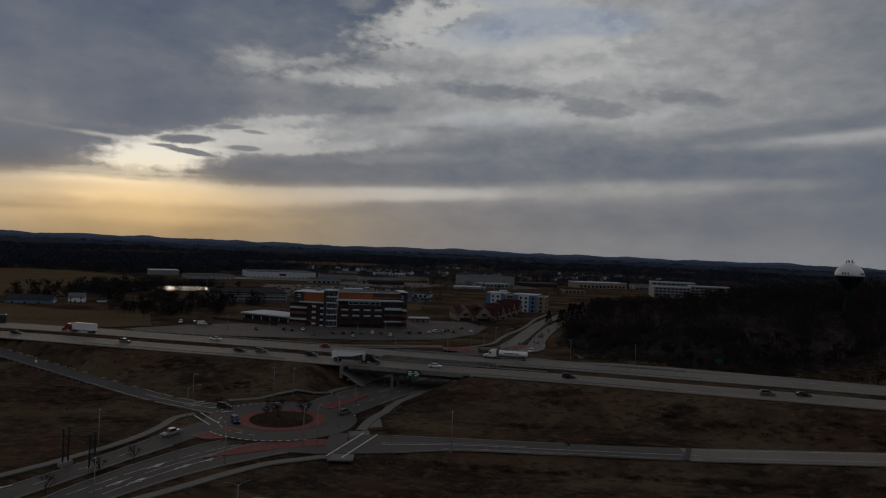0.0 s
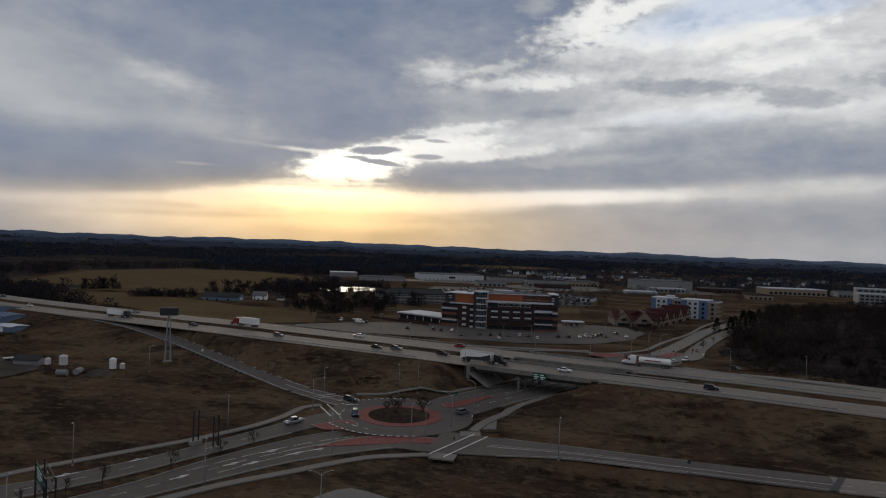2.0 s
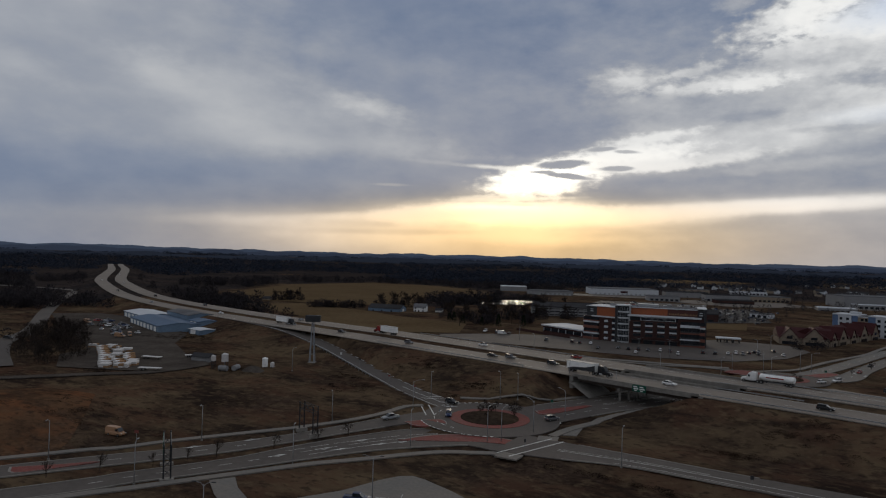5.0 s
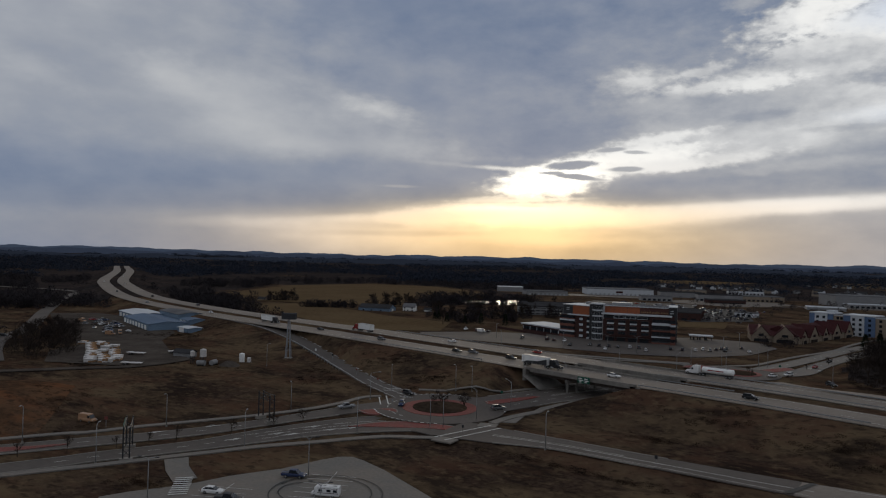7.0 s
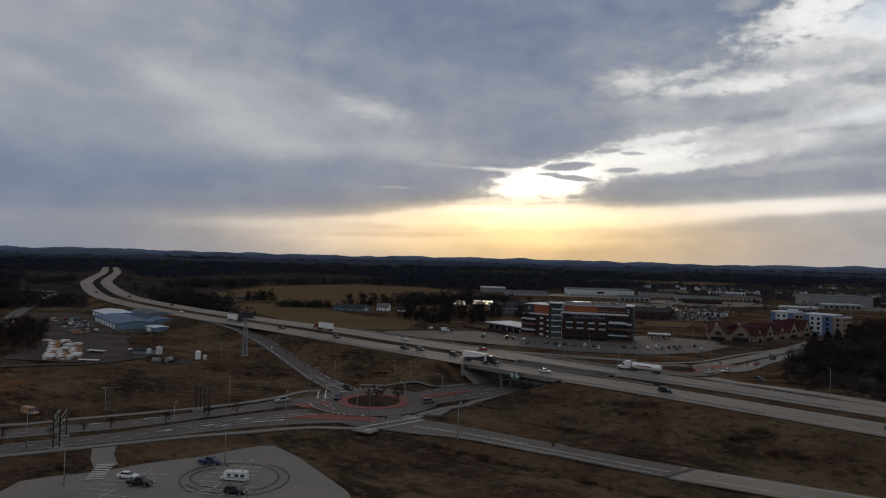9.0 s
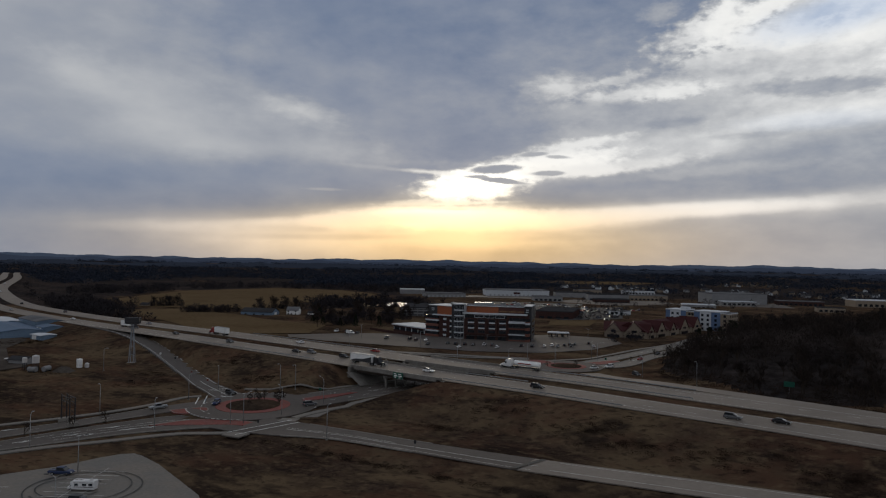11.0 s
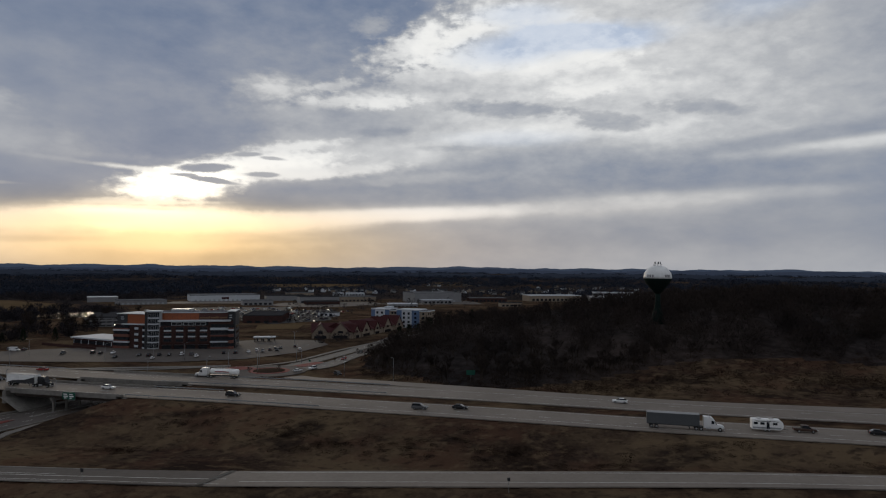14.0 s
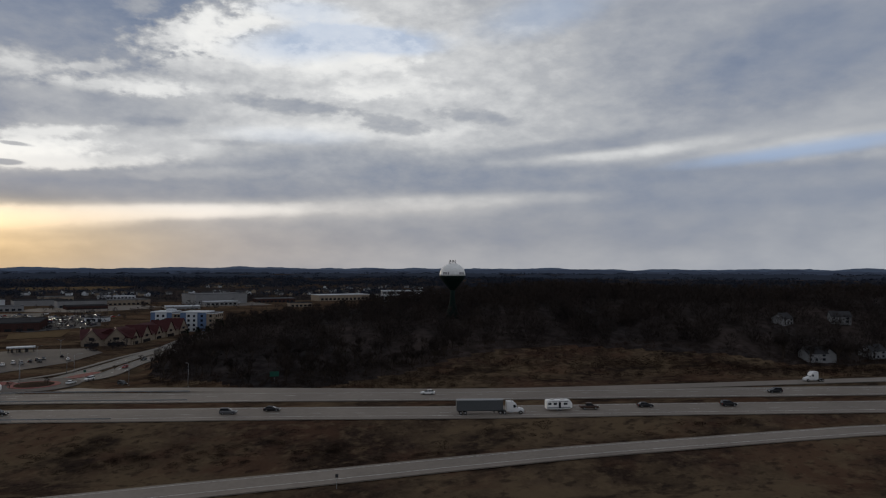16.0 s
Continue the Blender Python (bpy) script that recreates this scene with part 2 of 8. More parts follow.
grain = wmath("ADD", wmath("MULTIPLY", billow, 0.12), wmath("MULTIPLY", flake, wmath("ADD", 0.015, wmath("MULTIPLY", north, 0.19))))
L = wmath("ADD", L, wmath("MULTIPLY", grain, calm.outputs[0]))
L = wmath("ADD", L, 0.0, clamp=True)
ramp = wn("ShaderNodeValToRGB")
ramp.color_ramp.elements[0].position, ramp.color_ramp.elements[0].color = 0.40, (0.105, 0.138, 0.225, 1)
ramp.color_ramp.elements[1].position, ramp.color_ramp.elements[1].color = 1.0, (1.05, 1.04, 1.0, 1)
for at, c in ((0.48, (0.158, 0.205, 0.305)), (0.54, (0.230, 0.268, 0.350)), (0.60, (0.312, 0.338, 0.392)), (0.70, (0.465, 0.48, 0.505)), (0.84, (0.80, 0.805, 0.80))):
    ramp.color_ramp.elements.new(at).color = (*c, 1)
wlink(L, ramp.inputs[0])


def wmix(fac, a, b, blend="MIX"):
    n = wt.nodes.new("ShaderNodeMix")
    n.data_type, n.blend_type = "RGBA", blend
    for s, v in ((n.inputs[0], fac), (n.inputs[6], a), (n.inputs[7], b)):
        if isinstance(v, (int, float)):
            s.default_value = v
        elif isinstance(v, tuple):
            s.default_value = (*v, 1)
        else:
            wlink(v, s)
    return n.outputs[2]


# clear blue in the holes
blue = zero
blue = blob(5.2, 18.41, 5.0, 1.2, 8, 1.0, blue)
blue = blob(12.4, 18.79, 4.0, 0.9, 0, 0.9, blue)
blue = blob(9.6, 18.99, 4.5, 0.8, -6, 0.9, blue)
blue = blob(25.1, 20.82, 5.0, 1.4, 10, 0.5, blue)
blue = blob(4.8, 20.79, 3.5, 0.7, 0, 0.7, blue)
blue = blob(45.6, 9.07, 8, 0.5, 4, 0.8, blue)
blue = blob(4.0, 11.01, 5, 0.6, 0, 0.3, blue)
colour = wmix(wmath("MULTIPLY", wmath("MINIMUM", blue, 0.95), wmath("SUBTRACT", 1.35, L, clamp=True)), ramp.outputs[0], (0.36, 0.49, 0.72))
# warm light low before the sun, faintly rosy along the rest of the horizon
colour = wmix(patch(-8, 2.4, 34, 4.0, 0, 0.75, 0.9, 0.0, flat), colour, (1.07, 0.98, 0.90), "MULTIPLY")
colour = wmix(patch(-30, 1.3, 26, 3.0, 0, 1.0, 0.9, 0.0, flat), colour, (1.12, 0.95, 0.79), "MULTIPLY")
colour = wmix(patch(-24, 1.5, 14, 3.0, 0, 1.0, 0.9, 0.0, flat), colour, (1.14, 0.99, 0.66), "MULTIPLY")
glare = patch(-24.1, 5.40, 7, 2.9, 0, 1.0, 0.6, 0.3, slight, L)
colour = wmix(wmath("MULTIPLY", glare, wmath("POWER", L, 4.0)), colour, (1.5, 1.46, 1.34), "MULTIPLY")
# real sky beyond the clouds gives the rest of the dome its colour
sky = wn("ShaderNodeTexSky")
sky.sky_type, sky.sun_disc = "NISHITA", False
sky.sun_elevation, sky.sun_rotation = radians(SUN_EL), radians(SUN_AZ)
bg_sky = wn("ShaderNodeBackground")
wlink(sky.outputs[0], bg_sky.inputs["Color"])
bg_sky.inputs["Strength"].default_value = 0.05
bg_cloud = wn("ShaderNodeBackground")
wlink(colour, bg_cloud.inputs["Color"])
bg_cloud.inputs["Strength"].default_value = 1.0
mixs = wn("ShaderNodeMixShader")
mixs.inputs[0].default_value = 0.97
wlink(bg_sky.outputs[0], mixs.inputs[1])
wlink(bg_cloud.outputs[0], mixs.inputs[2])
out = wn("ShaderNodeOutputWorld")
wlink(mixs.outputs[0], out.inputs["Surface"])

sun = new("sun", bpy.data.lights.new("sun", "SUN"))
sun.data.energy, sun.data.angle, sun.data.color = 0.6, radians(14), (1.0, 0.86, 0.66)
sa, se = radians(SUN_AZ), radians(SUN_EL + 2)
sun.matrix_world = look((0, 0, 0), (-math.sin(sa) * math.cos(se), -math.cos(sa) * math.cos(se), -math.sin(se)))

# ---- materials ----
def material(name, colour, rough=0.8, metal=0.0, vary=0.25, coarse=0.15, fine=3.0, bump=0.3, bump_scale=8.0, other=None, spec=0.3, local=False):
    """Colour broken up at two scales, with fine relief. coarse and fine: noise scales per metre. other: a second colour in patches."""
    m = bpy.data.materials.new(name)
    m.use_nodes = True
    t = m.node_tree
    p = t.nodes["Principled BSDF"]
    p.inputs["Roughness"].default_value, p.inputs["Metallic"].default_value = rough, metal
    p.inputs["Specular IOR Level"].default_value = spec
    if local:
        pos = t.nodes.new("ShaderNodeTexCoord").outputs["Object"]
    else:
        pos = t.nodes.new("ShaderNodeNewGeometry").outputs["Position"]

    def noise_of(scale, detail):
        n = t.nodes.new("ShaderNodeTexNoise")
        n.inputs["Scale"].default_value, n.inputs["Detail"].default_value = scale, detail
        n.inputs["Roughness"].default_value = 0.62
        t.links.new(pos, n.inputs["Vector"])
        return n.outputs[0]

    def mixed(fac, a, b, blend):
        n = t.nodes.new("ShaderNodeMix")
        n.data_type, n.blend_type = "RGBA", blend
        for s, v in ((n.inputs[0], fac), (n.inputs[6], a), (n.inputs[7], b)):
            if isinstance(v, float):
                s.default_value = v
            elif isinstance(v, tuple):
                s.default_value = (*v, 1)
            else:
                t.links.new(v, s)
        return n.outputs[2]

    def ranged(v, a, b, c, d):
        r = t.nodes.new("ShaderNodeMapRange")
        for s, k in zip(("From Min", "From Max", "To Min", "To Max"), (a, b, c, d)):
            r.inputs[s].default_value = k
        t.links.new(v, r.inputs["Value"])
        return r.outputs[0]

    c = mixed(ranged(noise_of(coarse, 5), 0.38, 0.62, 0.0, 1.0), colour, other or tuple(v * (1 - vary) for v in colour), "MIX")
    g = ranged(noise_of(fine, 4), 0.3, 0.7, 1 - vary, 1 + vary)
    n = t.nodes.new("ShaderNodeVectorMath")
    n.operation = "SCALE"
    t.links.new(c, n.inputs[0])
    t.links.new(g, n.inputs["Scale"])
    t.links.new(n.outputs[0], p.inputs["Base Color"])
    if bump:
        b = t.nodes.new("ShaderNodeBump")
        b.inputs["Strength"].default_value, b.inputs["Distance"].default_value = bump, 0.3 / bump_scale
        t.links.new(noise_of(bump_scale, 4), b.inputs["Height"])
        t.links.new(b.outputs[0], p.inputs["Normal"])
    return m


M = {}


def add(name, *a, **k):
    M[name] = material(name, *a, **k)


def rough_ground(name, base, straw, russet, dark, seed):
    """Winter grass: straw and russet patches, dark streaks of scrub and a fine tufted grain."""
    m = material(name, base, 0.95, vary=0.4, coarse=0.05, fine=0.9, bump=0.9, bump_scale=1.3, spec=0.0)
    t = m.node_tree
    p = t.nodes["Principled BSDF"]
    colour = p.inputs["Base Color"].links[0].from_socket
    pos = t.nodes.new("ShaderNodeNewGeometry").outputs["Position"]
    for k, (c, scale, lo, hi, most, stretch) in enumerate(((straw, 0.030, 0.44, 0.58, 0.85, 0.7), (russet, 0.055, 0.49, 0.60, 0.7, 0.6), (dark, 0.085, 0.54, 0.62, 0.8, 0.45), (straw, 0.35, 0.52, 0.64, 0.6, 0.7), (dark, 0.5, 0.54, 0.64, 0.65, 0.6))):
        mp = t.nodes.new("ShaderNodeMapping")
        mp.inputs["Location"].default_value = (seed + 13.0 * k, 7.0 * k, 3.0 * k)
        mp.inputs["Rotation"].default_value = (0, 0, 0.22)
        mp.inputs["Scale"].default_value = (stretch, 1.0, 0.3)
        t.links.new(pos, mp.inputs["Vector"])
        n = t.nodes.new("ShaderNodeTexNoise")
        n.inputs["Scale"].default_value, n.inputs["Detail"].default_value, n.inputs["Roughness"].default_value = scale, 7, 0.6
        t.links.new(mp.outputs[0], n.inputs["Vector"])
        r = t.nodes.new("ShaderNodeMapRange")
        for q, v in zip(("From Min", "From Max", "To Min", "To Max"), (lo, hi, 0.0, most)):
            r.inputs[q].default_value = v
        t.links.new(n.outputs[0], r.inputs["Value"])
        x = t.nodes.new("ShaderNodeMix")
        x.data_type = "RGBA"
        t.links.new(r.outputs[0], x.inputs[0])
        t.links.new(colour, x.inputs[6])
        x.inputs[7].default_value = (*c, 1)
        colour = x.outputs[2]
    t.links.new(colour, p.inputs["Base Color"])
    M[name] = m


rough_ground("grass", (0.050, 0.034, 0.025), (0.110, 0.078, 0.048), (0.076, 0.042, 0.028), (0.021, 0.0155, 0.013), 0.0)
add("leaf_litter", (0.041, 0.032, 0.029), 0.95, vary=0.45, coarse=0.012, fine=0.2, bump=0.6, bump_scale=1.0, other=(0.025, 0.022, 0.022), spec=0.0)
add("lawn", (0.045, 0.036, 0.023), 0.95, vary=0.3, coarse=0.08, fine=1.2, bump=0.6, bump_scale=3, other=(0.055, 0.045, 0.028), spec=0.0)
add("stubble", (0.112, 0.079, 0.046), 0.95, vary=0.18, coarse=0.02, fine=0.3, bump=0.4, bump_scale=2, other=(0.094, 0.065, 0.037), spec=0.0)
add("soil", (0.058, 0.040, 0.028), 0.95, vary=0.35, coarse=0.06, fine=0.7, bump=0.6, bump_scale=2, other=(0.034, 0.025, 0.019), spec=0.0)
rough_ground("clay", (0.072, 0.045, 0.030), (0.120, 0.066, 0.037), (0.150, 0.066, 0.033), (0.030, 0.021, 0.016), 40.0)
add("concrete_road", (0.188, 0.163, 0.141), 0.85, vary=0.10, coarse=0.05, fine=0.9, bump=0.1, other=(0.156, 0.135, 0.117), spec=0.12)
add("asphalt", (0.096, 0.083, 0.075), 0.88, vary=0.14, coarse=0.05, fine=0.8, bump=0.15, other=(0.079, 0.069, 0.063), spec=0.12)
add("dark_asphalt", (0.042, 0.040, 0.041), 0.9, vary=0.18, coarse=0.05, fine=0.8, bump=0.15, other=(0.034, 0.032, 0.033), spec=0.12)
add("pavement", (0.165, 0.146, 0.128), 0.88, vary=0.12, coarse=0.1, fine=1.2, bump=0.1, other=(0.14, 0.132, 0.122), spec=0.12)
add("kerb", (0.22, 0.205, 0.185), 0.88, vary=0.15, coarse=0.2, fine=1.5, bump=0.1, spec=0.12)
add("red_concrete", (0.185, 0.052, 0.045), 0.85, vary=0.25, coarse=0.25, fine=1.5, bump=0.15, other=(0.15, 0.06, 0.052), spec=0.12)
add("paint_line", (0.55, 0.55, 0.53), 0.7, vary=0.25, coarse=0.4, fine=2.5, bump=0.0, spec=0.12)
add("gravel", (0.082, 0.071, 0.062), 0.95, vary=0.2, coarse=0.06, fine=1.0, bump=0.3, other=(0.056, 0.047, 0.041), spec=0.0)
add("tyre_mark", (0.045, 0.044, 0.043), 0.8, vary=0.3, coarse=0.5, fine=3.0, bump=0.0)
add("weathered_girder", (0.065, 0.052, 0.046), 0.8, vary=0.2, coarse=0.3, fine=1.5, bump=0.1, spec=0.1)
add("bridge_concrete", (0.21, 0.197, 0.18), 0.88, vary=0.18, coarse=0.15, fine=1.0, bump=0.2, other=(0.15, 0.14, 0.127), spec=0.12)
add("galvanised", (0.24, 0.245, 0.25), 0.6, 0.3, vary=0.12, coarse=0.5, fine=3.0, bump=0.0, local=True)
add("dark_steel", (0.035, 0.036, 0.040), 0.5, 0.4, vary=0.2, coarse=0.5, fine=3.0, bump=0.0, local=True)
add("white_steel", (0.22, 0.235, 0.26), 0.45, vary=0.1, coarse=0.3, fine=2.0, bump=0.0, local=True)
add("bark", (0.055, 0.043, 0.034), 0.95, vary=0.3, coarse=0.6, fine=3.0, bump=0.4, spec=0.0)
add("twigs", (0.038, 0.030, 0.026), 0.95, vary=0.35, coarse=0.05, fine=0.5, bump=0.0, other=(0.027, 0.022, 0.021), spec=0.0)
# distance haze is put into this bluer colour, for woods past 1300 m
add("hazed_woods", (0.032, 0.038, 0.053), 0.95, vary=0.4, coarse=0.01, fine=0.08, bump=0.0, other=(0.021, 0.026, 0.039), spec=0.0)
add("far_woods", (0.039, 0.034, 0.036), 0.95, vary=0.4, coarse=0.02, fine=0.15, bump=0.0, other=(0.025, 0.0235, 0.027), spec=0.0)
add("evergreen", (0.018, 0.024, 0.016), 0.9, vary=0.35, coarse=0.2, fine=1.0, bump=0.0, spec=0.0)
add("scrub", (0.018, 0.0135, 0.011), 0.95, vary=0.4, coarse=0.1, fine=1.0, bump=0.0, other=(0.034, 0.021, 0.014), spec=0.0)
add("brick", (0.060, 0.034, 0.031), 0.9, vary=0.2, coarse=0.3, fine=2.5, bump=0.2, spec=0.0)
add("orange_panel", (0.27, 0.078, 0.030), 0.55, vary=0.08, coarse=0.2, fine=1.0, bump=0.0)
add("white_panel", (0.48, 0.50, 0.53), 0.75, spec=0.06, vary=0.06, coarse=0.2, fine=1.0, bump=0.0)
add("grey_panel", (0.30, 0.31, 0.32), 0.45, vary=0.08, coarse=0.2, fine=1.0, bump=0.0)
add("dark_panel", (0.030, 0.031, 0.035), 0.45, vary=0.15, coarse=0.2, fine=1.0, bump=0.0)
add("window_glass", (0.018, 0.022, 0.028), 0.12, vary=0.2, coarse=0.3, fine=1.0, bump=0.0, spec=0.6)
add("roof_membrane", (0.15, 0.15, 0.157), 0.85, vary=0.15, coarse=0.1, fine=0.8, bump=0.0, other=(0.11, 0.11, 0.116), spec=0.0)
add("dark_roof", (0.048, 0.048, 0.051), 0.9, vary=0.2, coarse=0.1, fine=0.8, bump=0.0, spec=0.0)
add("red_roof", (0.050, 0.015, 0.016), 0.8, vary=0.2, coarse=0.2, fine=1.5, bump=0.0, spec=0.12)
add("tan_wall", (0.25, 0.205, 0.16), 0.85, vary=0.1, coarse=0.2, fine=1.2, bump=0.05, spec=0.0)
add("blue_wall", (0.095, 0.15, 0.26), 0.7, vary=0.1, coarse=0.2, fine=1.2, bump=0.0)
add("grey_wall", (0.22, 0.22, 0.225), 0.8, vary=0.12, coarse=0.1, fine=0.8, bump=0.0, spec=0.12)
add("blue_metal", (0.135, 0.20, 0.28), 0.55, 0.1, vary=0.12, coarse=0.1, fine=0.8, bump=0.0)
add("blue_roof", (0.055, 0.10, 0.17), 0.7, 0.0, vary=0.15, coarse=0.1, fine=0.8, bump=0.0)
add("white_paint", (0.74, 0.74, 0.73), 0.5, vary=0.08, coarse=0.3, fine=1.5, bump=0.0)
add("black_rubber", (0.018, 0.018, 0.018), 0.85, vary=0.2, coarse=0.6, fine=3.0, bump=0.0, local=True)
add("sign_green", (0.006, 0.075, 0.05), 0.5, vary=0.1, coarse=0.5, fine=2.0, bump=0.0)
add("water", (0.012, 0.014, 0.016), 0.06, vary=0.1, coarse=0.2, fine=1.0, bump=0.05, bump_scale=2.0, spec=0.5)
add("timber", (0.27, 0.165, 0.095), 0.85, vary=0.2, coarse=0.4, fine=2.0, bump=0.0, spec=0.0)
add("wrap_white", (0.50, 0.48, 0.47), 0.5, vary=0.1, coarse=0.4, fine=2.0, bump=0.0)

# ---- building blocks ----
def part(name, bm, mat, parent=None, label="", smooth=False):
    """Links a bmesh as one mesh object, under a thing where one is given."""
    me = bpy.data.meshes.new(name)
    bm.normal_update()
    bm.to_mesh(me)
    bm.free()
    me.materials.append(M[mat] if isinstance(mat, str) else mat)
    if smooth:
        me.polygons.foreach_set("use_smooth", [True] * len(me.polygons))
    ob = new(name, me)
    ob.parent = parent
    if label:
        tagged(ob, label)
    return ob


def mesh_part(name, verts, faces, mat, parent=None, label="", smooth=False):
    me = bpy.data.meshes.new(name)
    me.from_pydata([tuple(v) for v in verts], [], [tuple(f) for f in faces])
    me.materials.append(M[mat] if isinstance(mat, str) else mat)
    if smooth:
        me.polygons.foreach_set("use_smooth", [True] * len(me.polygons))
    ob = new(name, me)
    ob.parent = parent
    if label:
        tagged(ob, label)
    return ob


def thing(name, m=None, label="", category="", group="", kind=""):
    ob = new(name)
    ob.empty_display_size = 0.5
    if m is not None:
        ob.matrix_world = m
    return tagged(ob, label, category, group, kind)


def box(bm, x0, y0, z0, x1, y1, z1, m=None):
    """An axis-aligned block in bm."""
    vs = [bm.verts.new((x, y, z)) for z in (z0, z1) for x, y in ((x0, y0), (x1, y0), (x1, y1), (x0, y1))]
    for f in ((3, 2, 1, 0), (4, 5, 6, 7), (0, 1, 5, 4), (1, 2, 6, 5), (2, 3, 7, 6), (3, 0, 4, 7)):
        bm.faces.new([vs[i] for i in f])
    if m is not None:
        bmesh.ops.transform(bm, matrix=m, verts=vs)
    return vs


def tube(bm, a, b, r0, r1=None, n=8, caps=True):
    """A tapered round bar from a to b."""
    a, b = Vector(a), Vector(b)
    r1 = r0 if r1 is None else r1
    q = (b - a).to_track_quat("Z", "Y")
    rings = []
    for p, r in ((a, r0), (b, r1)):
        rings.append([bm.verts.new(p + q @ Vector((r * math.cos(k * 2 * math.pi / n), r * math.sin(k * 2 * math.pi / n), 0))) for k in range(n)])
    for k in range(n):
        bm.faces.new((rings[0][k], rings[0][(k + 1) % n], rings[1][(k + 1) % n], rings[1][k]))
    if caps:
        bm.faces.new(rings[0][::-1])
        bm.faces.new(rings[1])


def prism(bm, pts, z0, z1):
    """An upright block over the outline pts (counter-clockwise)."""
    lo = [bm.verts.new((x, y, z0)) for x, y in pts]
    hi = [bm.verts.new((x, y, z1)) for x, y in pts]
    bm.faces.new(lo[::-1])
    bm.faces.new(hi)
    n = len(pts)
    for i in range(n):
        bm.faces.new((lo[i], lo[(i + 1) % n], hi[(i + 1) % n], hi[i]))


def hollow(x, y):
    """How far the ground of the park-and-ride lot and its street lies below the roundabout."""
    return 2.1 * float((1 - smooth_step(122, 188, y)) * (1 - smooth_step(0, 60, x)) * smooth_step(-150, -105, x))


def sunk(x, y):
    """A place of the plan laid down on the lower ground, on the line from the point above (33, 9)."""
    k = 1 + hollow(x, y) / 50
    return 33 + (x - 33) * k, 9 + (y - 9) * k


def spline(pts, step=3.0):
    """A smooth line through pts, all columns alike, at about that step."""
    p = np.array(pts, float)
    p = np.vstack([2 * p[0] - p[1], p, 2 * p[-1] - p[-2]])
    out = []
    for i in range(1, len(p) - 2):
        n = max(2, int(np.linalg.norm(p[i + 1, :2] - p[i, :2]) / step))
        for k in range(n):
            u = k / n
            out.append(0.5 * (2 * p[i] + (p[i + 1] - p[i - 1]) * u + (2 * p[i - 1] - 5 * p[i] + 4 * p[i + 1] - p[i + 2]) * u * u
                              + (3 * p[i] - p[i - 1] - 3 * p[i + 1] + p[i + 2]) * u ** 3))
    out.append(p[-2])
    return np.array(out)


def side_of(line):
    """Unit normals to the left of a line."""
    d = np.gradient(line[:, :2], axis=0)
    d /= np.linalg.norm(d, axis=1)[:, None]
    return np.stack([-d[:, 1], d[:, 0]], 1)


def strip(name, line, left, right, mat, lift=0.0, parent=None, deep=0.25, label=""):
    """A band along line, from right to left of it (metres, numbers or one for each point), with a real edge."""
    n = side_of(line)
    left, right = np.broadcast_to(left, len(line)), np.broadcast_to(right, len(line))
    verts, faces = [], []
    for p, q, a, b in zip(line, n, left, right):
        for off, dz in ((-b, -deep), (-b, 0), (a, 0), (a, -deep)):
            verts.append((p[0] + q[0] * off, p[1] + q[1] * off, p[2] + lift + dz))
    for i in range(len(line) - 1):
        for k in range(3):
            o = 4 * i + k
            faces.append((o, o + 4, o + 5, o + 1))
    return mesh_part(name, verts, faces, mat, parent, label)


def smooth_step(a, b, v):
    u = np.clip((np.asarray(v, float) - a) / (b - a), 0, 1)
    return u * u * (3 - 2 * u)


# ---- the lines of the plan ----
HIGHWAY = spline([(-1500, 1008, 6, 17), (-1397, 942, 6, 17), (-1141, 782, 6, 19), (-814, 559, 6, 19), (-676, 477, 6, 19), (-538, 404, 6, 19), (-452, 367, 6, 19), (-360, 338, 6.3, 20),
                  (-280, 317, 6.8, 20.5), (-210, 300, 7.5, 20.5), (-157, 287, 8.2, 21), (-119, 277, 8.5, 21), (-59, 264, 8.6, 21), (-3, 251.5, 8.6, 21), (51, 242, 8.5, 21), (85, 234, 8.5, 21),
                  (121, 226, 8.5, 21), (179, 211.5, 8.5, 21), (225, 202, 8.5, 21), (292, 187, 8.5, 21), (400, 163, 8.6, 21), (600, 118, 8.6, 21), (900, 50, 8.6, 21)], 4.0)
RAMP_EAST = spline([(-28, 173, 0, 9.5), (-14, 173.4, 0.15, 8.0), (-2, 174.0, 0.4, 6.0), (7, 173.4, 0.8, 5.2), (16, 172.0, 1.2, 4.9), (26, 170.7, 1.5, 4.8), (37, 169.6, 1.8, 4.9), (50, 168.4, 2.1, 5.1), (62.5, 167.5, 2.4, 5.3), (80, 165.8, 3.2, 5.4), (98, 163.5, 4.2, 5.5),
                    (130, 158.5, 6.2, 5.2), (156, 157.3, 7.0, 5.0), (185, 155.5, 7.8, 4.8), (215, 153.5, 8.2, 4.6), (246, 152, 8.4, 4.6), (275, 149.5, 8.5, 4.6), (350, 137, 8.5, 4.6), (500, 104, 8.5, 4.6)])
RAMP_WEST = spline([(-56, 199, 0.02, 6.0), (-66.4, 203.3, -0.15, 5.6), (-76.7, 209.2, -0.50, 5.0), (-89.2, 215.8, -0.50, 4.8), (-107.8, 226.9, 0.10, 4.6), (-139.5, 245.3, 1.80, 4.6), (-166.4, 260.1, 3.50, 4.8), (-190.0, 271.3, 5.00, 5.0), (-217.9, 282.6, 6.30, 5.0), (-255, 293.5, 6.9, 5.0), (-300, 306, 6.6, 4.0)])
